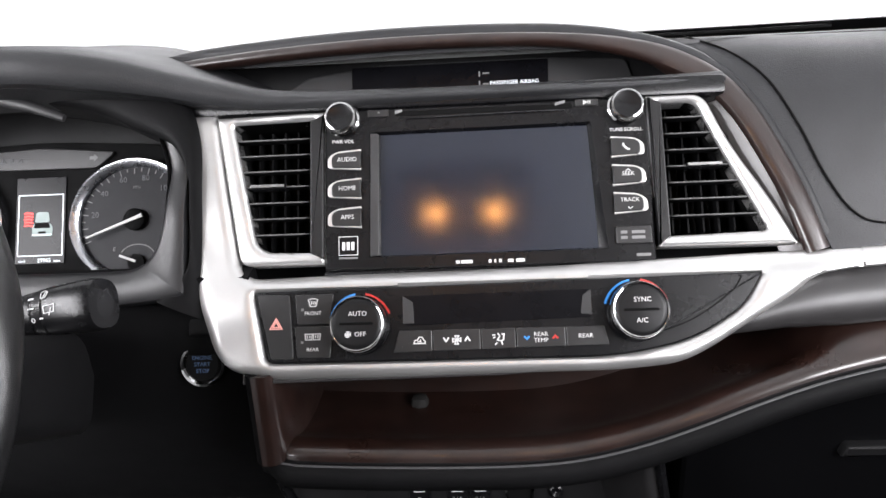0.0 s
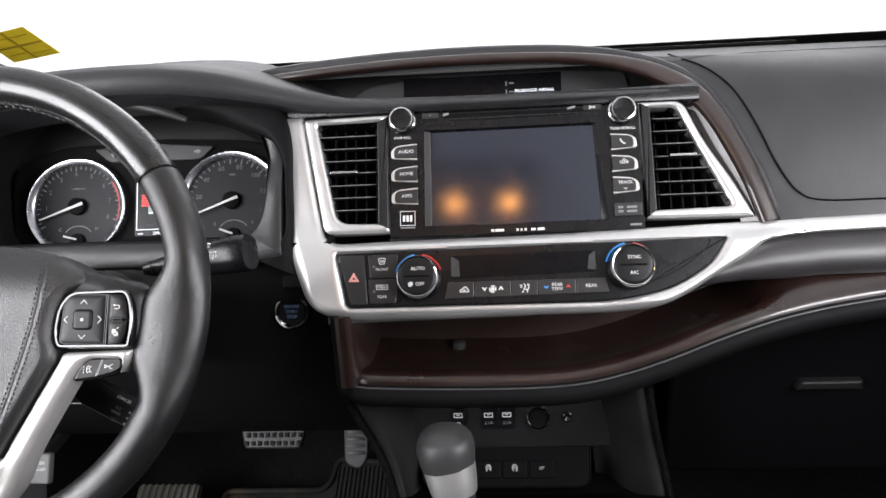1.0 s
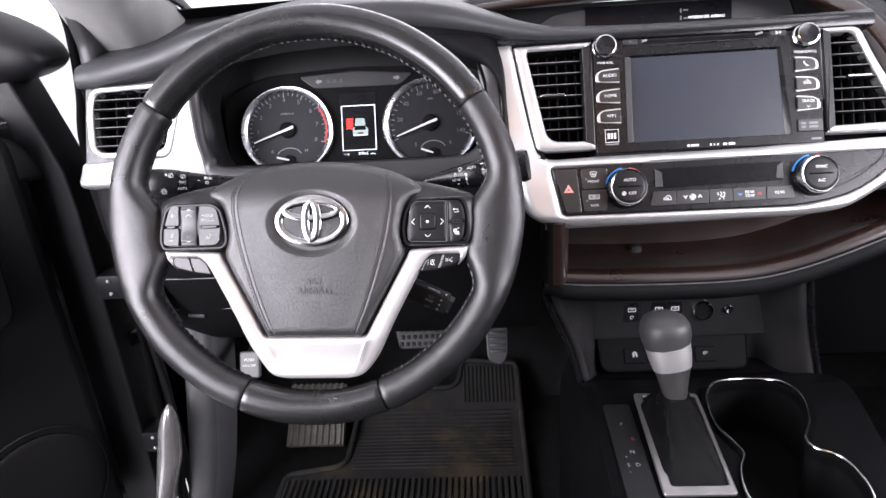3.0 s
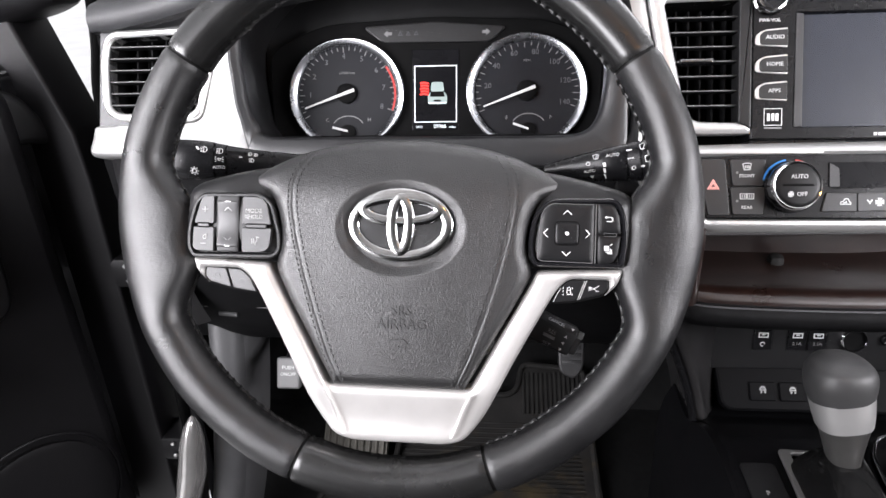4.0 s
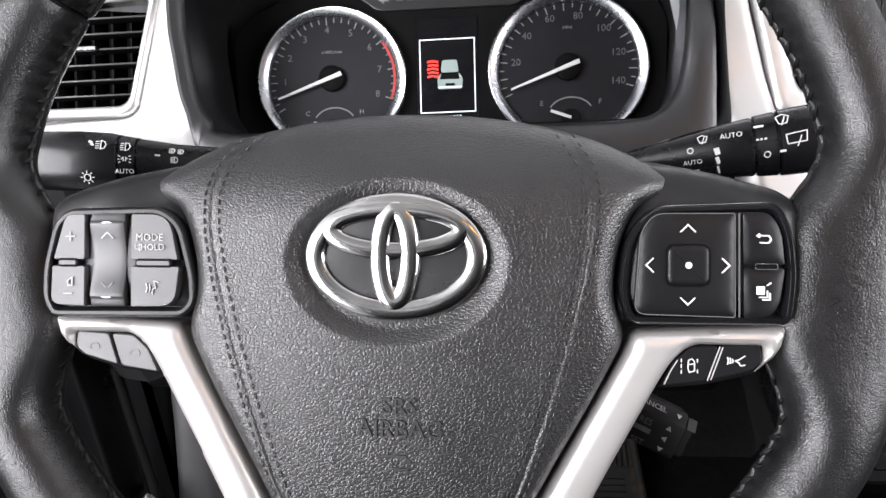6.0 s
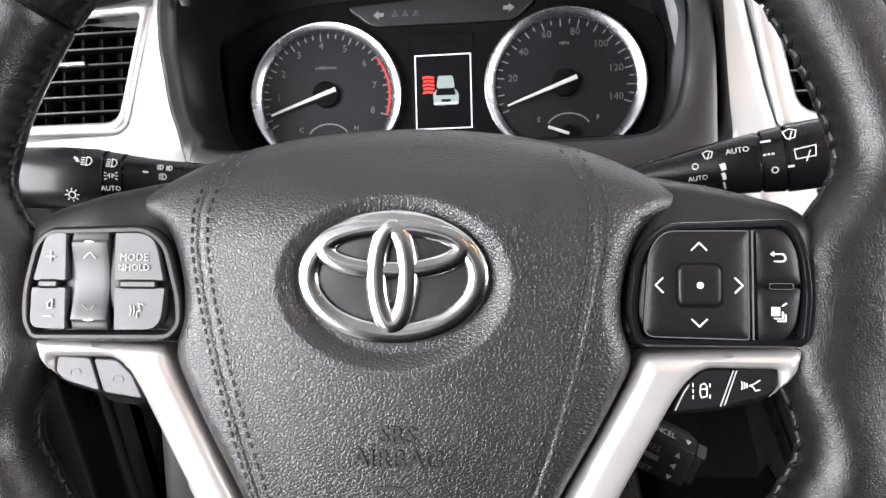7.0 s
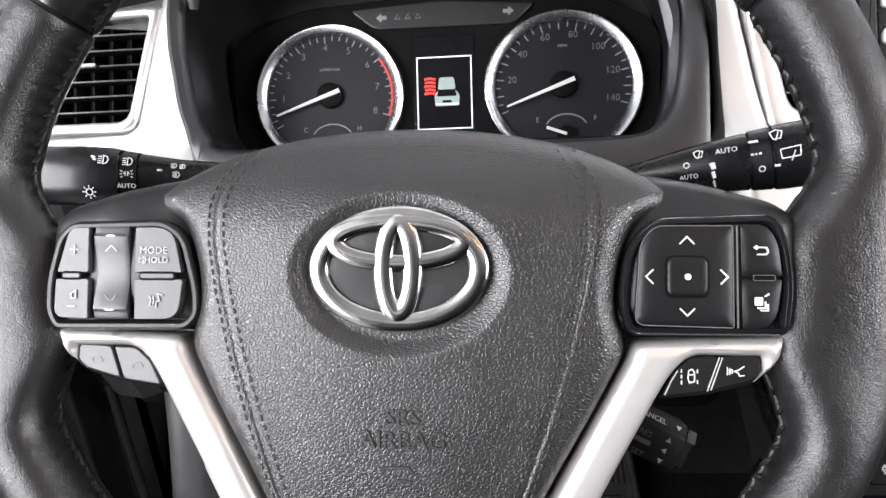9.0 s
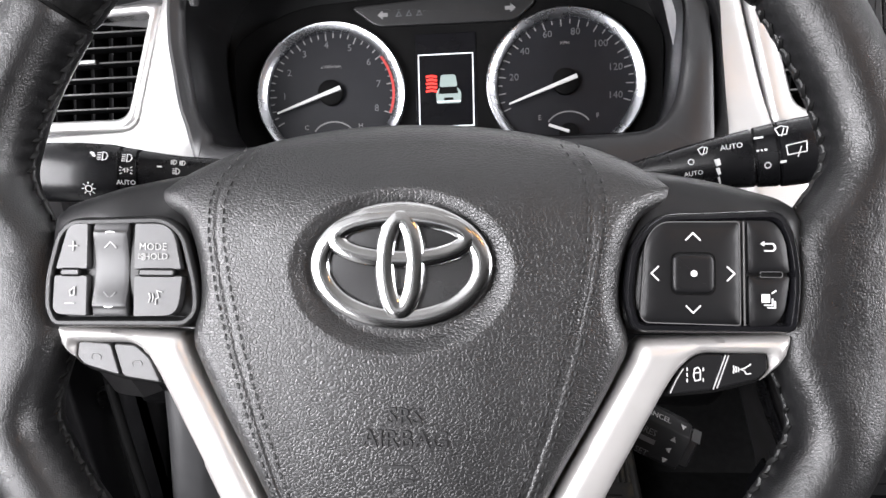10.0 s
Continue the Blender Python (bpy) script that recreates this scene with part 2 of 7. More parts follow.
def rounded(pts, r=0.004, n=5):
    """A polygon with rounded corners; r is one radius or one for each corner."""
    out = []
    m = len(pts)
    for i in range(m):
        p, q, s = (Vector(pts[j][:2]) for j in (i - 1, i, (i + 1) % m))
        rad = r[i] if isinstance(r, (list, tuple)) else r
        d1, d2 = p - q, s - q
        k = min(rad, 0.48 * d1.length, 0.48 * d2.length)
        a, b = q + d1.normalized() * k, q + d2.normalized() * k
        for j in range(n + 1):
            t = j / n
            out.append(tuple(a * (1 - t) ** 2 + q * 2 * t * (1 - t) + b * t * t))
    return out


def rrect(x0, y0, x1, y1, r=0.003, n=5):
    return rounded([(x0, y0), (x1, y0), (x1, y1), (x0, y1)], r, n)


def circ(cx, cy, r, n=40, r2=None):
    return [(cx + r * math.cos(2 * math.pi * i / n), cy + (r2 or r) * math.sin(2 * math.pi * i / n)) for i in range(n)]


def shrunk(loop, d):
    """The loop moved inwards by d (counter-clockwise loops)."""
    out = []
    m = len(loop)
    for i in range(m):
        p, q = Vector(loop[i - 1][:2]), Vector(loop[(i + 1) % m][:2])
        t = q - p
        t = t.normalized() if t.length > 1e-9 else Vector((1, 0))
        out.append((loop[i][0] - t.y * d, loop[i][1] + t.x * d))
    return out


def at(loop, h):
    return [(p[0], p[1], h) for p in loop]


def stack(loops, cap0=False, cap1=True):
    """A skin from loop to loop (equal counts)."""
    bm = bmesh.new()
    rings = [[bm.verts.new(p) for p in lp] for lp in loops]
    for a, b in zip(rings, rings[1:]):
        for i in range(len(a)):
            j = (i + 1) % len(a)
            bm.faces.new((a[i], a[j], b[j], b[i]))
    if cap0:
        bm.faces.new(rings[0][::-1])
    if cap1:
        bm.faces.new(rings[-1])
    return bm


def slab(loop, h0, h1, b=0.001):
    """A solid plate with a softened front edge."""
    return stack([at(loop, h0), at(loop, h1 - b), at(shrunk(loop, 0.35 * b), h1 - 0.3 * b), at(shrunk(loop, b), h1)], cap0=True)


def plate(outlines, h0, h1, b=0.001, res=2):
    """A plate of any outline, with holes, and rounded edges."""
    cu = bpy.data.curves.new("plate", "CURVE")
    cu.dimensions, cu.fill_mode = "2D", "BOTH"
    cu.extrude, cu.bevel_depth, cu.bevel_resolution, cu.offset = max(0.0, (h1 - h0) / 2 - b), b, res, -b
    for lp in outlines:
        sp = cu.splines.new("POLY")
        sp.points.add(len(lp) - 1)
        for k, p in enumerate(lp):
            sp.points[k].co = (p[0], p[1], 0, 1)
        sp.use_cyclic_u = True
    ob = bpy.data.objects.new("plate", cu)
    me = bpy.data.meshes.new_from_object(ob)
    bpy.data.objects.remove(ob)
    bpy.data.curves.remove(cu)
    me.polygons.foreach_set("use_smooth", [abs(p.normal.z) < 0.995 for p in me.polygons])
    me.transform(Matrix.Translation((0, 0, (h0 + h1) / 2)))
    return me


def inside(p, loop):
    """Whether points (n x 2) lie in a polygon."""
    x, y = p[:, 0], p[:, 1]
    a = np.array(loop)[:, :2]
    b = np.roll(a, -1, 0)
    odd = np.zeros(len(p), bool)
    for (x0, y0), (x1, y1) in zip(a, b):
        if y0 != y1:
            odd ^= ((y0 > y) != (y1 > y)) & (x < (x1 - x0) * (y - y0) / (y1 - y0) + x0)
    return odd


def edge_distance(p, loops):
    best = np.full(len(p), 1e9)
    for lp in loops:
        a = np.array(lp)[:, :2]
        d = np.roll(a, -1, 0) - a
        for q, v in zip(a, d):
            L = max(v @ v, 1e-14)
            t = np.clip(((p - q) @ v) / L, 0, 1)
            best = np.minimum(best, np.hypot(*(p - q - t[:, None] * v).T))
    return best


def pillow(loops, h0, h1, rise, wide, step=0.002, rows_from=9.0):
    """A plate of any outline, with holes, whose front swells by rise within wide of its edges; rows along the edges past rows_from."""
    pts, edges, fine = [], [], []
    for lp in loops:
        q = []
        for a, b in zip(lp, list(lp[1:]) + [lp[0]]):
            k = max(1, int(math.hypot(b[0] - a[0], b[1] - a[1]) / (3 * step)))
            q += [(a[0] + (b[0] - a[0]) * i / k, a[1] + (b[1] - a[1]) * i / k) for i in range(k)]
        fine.append(q)
    loops = fine
    for lp in loops:
        n = len(pts)
        pts += [tuple(q[:2]) for q in lp]
        edges += [(n + i, n + (i + 1) % len(lp)) for i in range(len(lp))]
    a = np.array(pts)
    (x0, y0), (x1, y1) = a.min(0), a.max(0)
    gx, gy = np.meshgrid(np.arange(x0, x1, step), np.arange(y0, y1, step * 0.87))
    gx[1::2] += step / 2
    g = np.stack([gx.ravel(), gy.ravel()], 1)
    ok = inside(g, loops[0])
    for lp in loops[1:]:
        ok &= ~inside(g, lp)
    g = g[ok]
    far = edge_distance(g, loops)
    g = g[(far > step * 2.1) | ((far > step * 0.45) & (g[:, 0] < rows_from))]
    for k, lp in enumerate(loops):
        for f in (0.35, 0.8, 1.5):
            q = np.array([tuple(p[:2]) for p in shrunk(lp, f * step if k == 0 else -f * step)])
            ok = inside(q, loops[0]) & (edge_distance(q, loops) > f * step * 0.85) & (q[:, 0] > rows_from)
            for lp2 in loops[1:]:
                ok &= ~inside(q, lp2)
            g = np.concatenate([g, q[ok]])
    vs, _, fs, _, _, _ = geometry.delaunay_2d_cdt([Vector(q) for q in pts] + [Vector(q) for q in g], edges, [], 0, 1e-7)
    v = np.array([tuple(q) for q in vs])
    c = np.array([v[list(f)].mean(0) for f in fs])
    ok = inside(c, loops[0])
    for lp in loops[1:]:
        ok &= ~inside(c, lp)
    k = np.clip(edge_distance(v, loops) / wide, 0, 1)
    h = h1 - rise + rise * np.sqrt(1 - (1 - k) ** 2)
    bm = bmesh.new()
    top = [bm.verts.new((q[0], q[1], z)) for q, z in zip(v, h)]
    for f, o in zip(fs, ok):
        if o:
            bm.faces.new([top[i] for i in f])
    for vert in [t for t in top if not t.link_faces]:
        bm.verts.remove(vert)
    rim = [e for e in bm.edges if e.is_boundary]
    ex = bmesh.ops.extrude_edge_only(bm, edges=rim)
    for el in ex["geom"]:
        if isinstance(el, bmesh.types.BMVert):
            el.co.z = h0
    return bm


def moved(me, fn):
    """Moves each vertex of a mesh or bmesh by fn(co) -> co."""
    for v in (me.verts if isinstance(me, bmesh.types.BMesh) else me.vertices):
        v.co = fn(v.co)
    return me


def grid(rows, thick=None):
    """A sheet from rows of points; thick: an offset vector that makes it a solid."""
    bm = bmesh.new()
    vs = [[bm.verts.new(p) for p in r] for r in rows]
    for a, b in zip(vs, vs[1:]):
        for i in range(len(a) - 1):
            bm.faces.new((a[i], a[i + 1], b[i + 1], b[i]))
    if thick is not None:
        t = Vector(thick)
        ws = [[bm.verts.new(Vector(p) + t) for p in r] for r in rows]
        for a, b in zip(ws, ws[1:]):
            for i in range(len(a) - 1):
                bm.faces.new((a[i], b[i], b[i + 1], a[i + 1]))
        edge = [(v, w) for v, w in zip(vs[0], ws[0])] + [(v[-1], w[-1]) for v, w in zip(vs[1:], ws[1:])]
        edge += [(v, w) for v, w in zip(vs[-1][-2::-1], ws[-1][-2::-1])] + [(v[0], w[0]) for v, w in zip(vs[-2:0:-1], ws[-2:0:-1])]
        for (a, b), (c, d) in zip(edge, edge[1:] + edge[:1]):
            bm.faces.new((a, c, d, b))
    return bm


def smooth_grid(rows, nu=5, nv=5, thick=None):
    fine = [cat(r, nu) for r in rows]
    cols = [cat([r[i] for r in fine], nv) for i in range(len(fine[0]))]
    return grid([[c[j] for c in cols] for j in range(len(cols[0]))], thick)


def tube(path, ra, rb=None, up=(0, 0, 1), n=12, closed=False, sq=2.0):
    """A rod along a path; ra across, rb along up (numbers or one per point); sq > 2 squares its section."""
    rb = ra if rb is None else rb
    P = [Vector(p) for p in path]
    m = len(P)
    rings = []
    for i, p in enumerate(P):
        a = P[i - 1] if (i or closed) else P[i]
        b = P[(i + 1) % m] if (closed or i < m - 1) else P[i]
        t = (b - a).normalized()
        side = t.cross(Vector(up)).normalized()
        u = side.cross(t)
        A, B = (ra[i] if isinstance(ra, (list, tuple)) else ra), (rb[i] if isinstance(rb, (list, tuple)) else rb)
        ring = []
        for k in range(n):
            w = 2 * math.pi * k / n
            c, s = math.cos(w), math.sin(w)
            c = math.copysign(abs(c) ** (2 / sq), c)
            s = math.copysign(abs(s) ** (2 / sq), s)
            ring.append(p + side * A * c + u * B * s)
        rings.append(ring)
    bm = bmesh.new()
    vs = [[bm.verts.new(q) for q in r] for r in rings]
    for i in range(m if closed else m - 1):
        a, b = vs[i], vs[(i + 1) % m]
        for k in range(n):
            bm.faces.new((a[k], a[(k + 1) % n], b[(k + 1) % n], b[k]))
    if not closed:
        bm.faces.new(vs[0][::-1])
        bm.faces.new(vs[-1])
    return bm


def turned(profile, cx=0.0, cy=0.0, n=40, hollow=False):
    """A body of revolution about the panel's z; profile: (radius, height). hollow: open in front."""
    return stack([at(circ(cx, cy, max(r, 1e-5), n), h) for r, h in profile], cap0=not hollow, cap1=not hollow)


def words(text, size, x, y, h, spin=0.0, deep=0.0003, align="CENTER"):
    cu = bpy.data.curves.new("words", "FONT")
    cu.body, cu.size, cu.extrude, cu.resolution_u = text, size, deep / 2, 2
    cu.align_x, cu.align_y = align, "CENTER"
    ob = bpy.data.objects.new("words", cu)
    me = bpy.data.meshes.new_from_object(ob)
    bpy.data.objects.remove(ob)
    bpy.data.curves.remove(cu)
    me.polygons.foreach_set("use_smooth", [False] * len(me.polygons))
    me.transform(Matrix.Translation((x, y, h)) @ Matrix.Rotation(radians(spin), 4, "Z"))
    return me


def strokes(lines, w, h, deep=0.0003, cx=0.0, cy=0.0, k=1.0):
    """Flat drawn lines of width w, as for printed symbols; the lines are drawn in units of k about (cx, cy)."""
    bm = bmesh.new()
    for ln in lines:
        pts = [Vector((cx + k * p[0], cy + k * p[1])) for p in ln]
        m = len(pts)
        shut = m > 2 and (pts[0] - pts[-1]).length < 1e-7
        L, R = [], []
        for i, p in enumerate(pts):
            a = pts[i - 1] if i else (pts[-2] if shut else p)
            b = pts[i + 1] if i < m - 1 else (pts[1] if shut else p)
            t1 = (p - a).normalized() if (p - a).length > 1e-9 else (b - p).normalized()
            t2 = (b - p).normalized() if (b - p).length > 1e-9 else t1
            t = (t1 + t2).normalized() if (t1 + t2).length > 1e-6 else t1
            nrm = Vector((-t.y, t.x)) * (w / 2) / max(0.5, t.dot(t1))
            L.append(p + nrm)
            R.append(p - nrm)
        lo = [[bm.verts.new((q.x, q.y, z)) for q in side] for z in (h, h + deep) for side in (L, R)]
        for i in range(m - 1):
            for a, b in ((2, 3), (0, 2), (3, 1), (1, 0)):
                bm.faces.new((lo[a][i], lo[b][i], lo[b][i + 1], lo[a][i + 1]))
        for i in (0, -1):
            bm.faces.new((lo[0][i], lo[1][i], lo[3][i], lo[2][i]))
    return bm


def stitches(rows, length, rad, up=None):
    """Thread stitches: rows of (place, direction, outward)."""
    bm = bmesh.new()
    for p, t, o in rows:
        p, t, o = Vector(p), Vector(t).normalized(), Vector(o).normalized()
        s = t.cross(o)
        e0, e1 = bm.verts.new(p - t * length / 2 - o * rad * 0.5), bm.verts.new(p + t * length / 2 - o * rad * 0.5)
        rg = []
        for q in (-0.28, 0.28):
            c = p + t * length * q
            rg.append([bm.verts.new(c + s * rad + o * 0.0), bm.verts.new(c + o * rad), bm.verts.new(c - s * rad), bm.verts.new(c - o * rad)])
        for i in range(4):
            j = (i + 1) % 4
            bm.faces.new((rg[0][i], rg[0][j], rg[1][j], rg[1][i]))
            bm.faces.new((e0, rg[0][j], rg[0][i]))
            bm.faces.new((e1, rg[1][i], rg[1][j]))
    return bm


def box(x0, y0, z0, x1, y1, z1, b=0.002):
    bm = bmesh.new()
    bmesh.ops.create_cube(bm, size=1.0, matrix=Matrix.LocRotScale(((x0 + x1) / 2, (y0 + y1) / 2, (z0 + z1) / 2), None, (x1 - x0, y1 - y0, z1 - z0)))
    if b:
        bmesh.ops.bevel(bm, geom=bm.edges[:], offset=b, segments=2, affect="EDGES", profile=0.5)
    return bm


def clamp(x, a=0.0, b=1.0):
    return max(a, min(b, x))


def ease(x):
    x = clamp(x)
    return x * x * (3 - 2 * x)


def between(x, table):
    """Straight interpolation in a short table of (x, value)."""
    if x <= table[0][0]:
        return table[0][1]
    for (a, u), (b, v) in zip(table, table[1:]):
        if x <= b:
            return u + (v - u) * (x - a) / (b - a)
    return table[-1][1]

IDENT = Matrix.Identity(4)
M_S = lean(0, 0.5695, 1.07, 24)        # centre stack
M_C = lean(0, 0.534, 1.017, 26)        # climate panel and silver sweep
M_W = lean(-0.3835, 0.327, 1.069, 24.5, -1.4)   # steering wheel
M_G = lean(0, 0.62, 1.083, 22)         # gauges


# ---- setting: booth floor and the car's shell ----
structure("ground", box(-30, -30, -0.05, 30, 30, 0, 0), CONCRETE, "pale smooth booth floor under the car", "floor")
structure("floor", box(-0.76, -1.9, 0.40, 0.80, 1.12, 0.455, 0.004), CARPET, "black carpeted car floor", "floor")
structure("wall_front", smooth_grid([[(x, y, z) for y, z in ((0.92, 0.45), (1.02, 0.56), (1.10, 0.75), (1.14, 1.12))] for x in (-0.78, -0.3, 0.3, 0.82)], thick=(0, 0.03, 0)), CARPET, "black carpeted bulkhead in the footwell", "wall")
structure("wall_footwell", box(-0.805, 0.78, 0.40, -0.775, 1.14, 1.16, 0.004), CARPET, "black carpeted side of the driver footwell", "wall")
structure("wall_right", box(0.78, -0.62, 0.40, 0.84, 1.1, 1.16, 0.01), PLASTIC, "closed dark car side below the windows", "wall")
# unseen rear sides and tailgate, raised over their windows to keep light out
structure("wall_right_rear", box(0.72, -1.9, 0.40, 0.80, -0.62, 1.62, 0.01), PLASTIC, "unseen dark car side, opaque where privacy glass would be", "wall")
structure("wall_left", box(-0.78, -1.9, 0.40, -0.70, -0.62, 1.62, 0.01), PLASTIC, "dark car side behind the open door", "wall")
# added out of view where a seat back would stand, to shade console and floor
structure("door_light_block", box(-0.62, -0.44, 0.46, -0.12, -0.35, 1.235, 0.03), CARPET, "unseen dark block that keeps door light off the console", "wall")
structure("wall_rear", box(-0.76, -1.96, 0.40, 0.80, -1.90, 1.60, 0.01), PLASTIC, "unseen dark wall closing the rear, window included", "wall")


def roof_rows():
    return [[(x, y, 1.645 - 0.05 * ((x - 0.02) / 0.62) ** 2 - 0.03 * clamp((y - 0.0) / 0.25) - 0.06 * clamp((-1.2 - y) / 0.7)) for x in (-0.60, -0.4, -0.2, 0.02, 0.24, 0.44, 0.64)] for y in (0.24, 0.1, -0.1, -0.5, -1.0, -1.5, -1.9)]


structure("ceiling", smooth_grid(roof_rows(), 3, 3, thick=(0, 0, 0.03)), HEADLINER, "light grey fabric headliner", "ceiling")
for nm, x, s in (("pillar_left", -0.69, -1), ("pillar_right", 0.73, 1)):
    structure(nm, tube([(x, -0.60, 0.9), (x - 0.02 * s, -0.62, 1.2), (x - 0.09 * s, -0.64, 1.62)], 0.03, 0.06, up=(0, 1, 0), sq=4), PILLAR, "grey door pillar trim", "pillar")
    structure(nm.replace("pillar", "pillar_rear"), tube([(x, -1.75, 1.0), (x - 0.1 * s, -1.8, 1.58)], 0.04, 0.12, up=(0, 1, 0), sq=4), PILLAR, "grey rear pillar trim", "pillar")


def cowl_y(x):
    return 1.12 - 0.24 * ((x - 0.02) / 0.70) ** 2


def screen_pt(x, z):
    return (x, cowl_y(x) - (z - 1.20) / 0.44, z)


XS = [-0.74 + 1.54 * i / 18 for i in range(19)]
ws = structure("windshield", grid([[screen_pt(0.02 + (x - 0.02) * (1 - 0.17 * k), 1.205 + 0.40 * k) for x in XS] for k in (0, 0.2, 0.4, 0.6, 0.8, 1.0)], thick=(0, 0.004, 0.002)), GLASS, "clear windscreen with a black lower border", "window")
ws.visible_shadow = False
part("border", grid([[Vector(screen_pt(x, z)) + Vector((0, -0.004, -0.002)) for x in XS] for z in (1.19, 1.2275)], thick=(0, 0.0015, 0.001)), FRIT, ws, "black printed border")
for s in (-1, 1):
    x = 0.02 + s * 0.735
    p = [(0.02 + s * 0.765, 0.86, 1.13), (0.02 + s * 0.747, 0.79, 1.20), (0.02 + s * 0.720, 0.60, 1.335), (0.02 + s * 0.680, 0.22, 1.585)]
    pth = [Vector(q) for q in cat(p, 6)]
    wide = [0.050 + 0.025 * (1 - i / 18) ** 3 for i in range(19)]
    deep = [between(i, [(0, 0.085), (5, 0.0755), (6, 0.070), (7, 0.0595), (8, 0.050), (9, 0.042), (10, 0.036), (12, 0.032), (18, 0.030)]) for i in range(19)]
    pth = [q + Vector((0, deep[i] - (0.085 - 0.035 * i / 18), 0)) for i, q in enumerate(pth)]
    structure("pillar_front_left" if s < 0 else "pillar_front_right", tube(pth, wide, deep, up=(0, 1, 0.3), n=16, sq=3), PILLAR, "light grey windscreen pillar trim", "pillar")
    structure("windshield_seal", tube([q + Vector((-s * wide[i] * 0.93, deep[i] * 0.80, deep[i] * 0.50)) for i, q in enumerate(pth)][3:], 0.005, 0.008, up=(0, 1, 0.3), n=8), FRIT, "black rubber edge of the windscreen", "trim")

# yellow price sticker on the inside of the glass
stk = thing("sticker", IDENT, "yellow square paper sticker on the windscreen", "sticker")
rows = []
for j in range(5):
    r = []
    for k in range(5):
        u, v = k / 4, j / 4
        px = (-0.624 * (1 - u) - 0.571 * u) * (1 - v) + (-0.631 * (1 - u) - 0.573 * u) * v
        pz = (1.278 * (1 - u) + 1.288 * u) * (1 - v) + (1.2475 * (1 - u) + 1.257 * u) * v
        r.append(Vector(screen_pt(px, pz)) + Vector((0, -0.004, -0.002)))
    rows.append(r)
part("paper", grid(rows, thick=(0, 0.0008, 0.0004)), YELLOW, stk)
for a, b in (((0.48, 0.0), (0.52, 1.0)), ((0.0, 0.47), (1.0, 0.53)), ((0.1, 0.20), (0.9, 0.22)), ((0.1, 0.74), (0.44, 0.76)), ((0.56, 0.80), (0.92, 0.82))):
    bar = []
    for u in (a[0], b[0]):
        r = []
        for v in (a[1], b[1]):
            top, bot = rows[0][0].lerp(rows[0][4], u), rows[4][0].lerp(rows[4][4], u)
            r.append(top.lerp(bot, v) + Vector((0, -0.0012, -0.0006)))
        bar.append(r)
    part("print_bar", grid(bar, thick=(0, 0.0006, 0.0003)), STICKERINK, stk, "faint brown print")

# overhead console with two warm map lamps
ohc = thing("overhead_console", IDENT, "grey overhead console with two lit warm map lamps", "lamp")
part("housing", box(-0.16, -0.32, 1.618, 0.13, -0.06, 1.66, 0.012), PILLAR, ohc)
for x in (-0.086, 0.046):
    part("lens", moved(turned([(0.001, -0.006), (0.014, -0.005), (0.018, 0.0)], n=24), lambda c, x=x: Vector((x + c.x, -0.180 + c.y, 1.616 + c.z))), LAMP, ohc, "lit warm lamp lens")


# ---- dashboard ----
dash = thing("dashboard", IDENT, "black soft-touch car dashboard with silver and brown trim", "dashboard")

# hood over the gauges and the ridge that runs on under the info display: x, y, z of the ridge, height of its front edge
RIDGE = [(-0.727, 0.612, 1.172, 0.022), (-0.69, 0.604, 1.176, 0.022), (-0.62, 0.590, 1.190, 0.022), (-0.55, 0.572, 1.211, 0.022),
         (-0.47, 0.562, 1.224, 0.022), (-0.39, 0.560, 1.228, 0.022), (-0.32, 0.566, 1.2265, 0.022), (-0.27, 0.578, 1.219, 0.022), (-0.23, 0.592, 1.207, 0.018),
         (-0.185, 0.606, 1.1945, 0.016), (-0.14, 0.613, 1.1865, 0.012), (-0.05, 0.615, 1.184, 0.009), (0.045, 0.615, 1.1832, 0.008), (0.135, 0.618, 1.1835, 0.008), (0.215, 0.624, 1.185, 0.008)]
rows = []
for x, y, z, e in RIDGE:
    hood = ease((-0.12 - x) / 0.14)
    back = 0.712
    rows.append([(x, y + 0.05, z - e - 0.012 - 0.01 * hood), (x, y + 0.006, z - e - 0.003), (x, y - 0.001, z - e), (x, y - 0.003, z - e * 0.5), (x, y + 0.002, z - 0.0018), (x, y + 0.012, z + 0.0005 + 0.002 * hood),
                 (x, y + 0.04, z - 0.004 + 0.009 * hood), (x, back, z - 0.012 + 0.017 * hood), (x, back + 0.04, z - 0.014 + 0.021 * hood)])
part("upper_pad", smooth_grid(rows, 4, 4, thick=(0, 0.01, -0.004)), DASH, dash, "black soft gauge hood and ridge")

ARCH = [(-0.30, 0.675, 1.192), (-0.255, 0.668, 1.206), (-0.20, 0.662, 1.2125), (-0.10, 0.658, 1.2185), (0.0, 0.657, 1.2197), (0.09, 0.655, 1.2158), (0.152, 0.650, 1.2058), (0.191, 0.643, 1.1930),
        (0.2155, 0.632, 1.1770), (0.2335, 0.616, 1.1540), (0.249, 0.599, 1.124), (0.2625, 0.581, 1.092), (0.274, 0.562, 1.055)]
arch = cat(ARCH, 5)
part("arch_trim", tube([Vector(p) + Vector((-0.0035, 0, -0.0015)) * ease((i / (len(arch) - 1) - 0.45) / 0.15) for i, p in enumerate(arch)], [between(i / (len(arch) - 1), [(0, 0.0048), (0.42, 0.0056), (0.56, 0.0105), (0.68, 0.0105), (1.0, 0.0092)]) for i in range(len(arch))], 0.0056, up=(0.1, -0.8, 0.6), n=14, sq=2.6), BROWN, dash, "brown padded band arching over the centre stack")
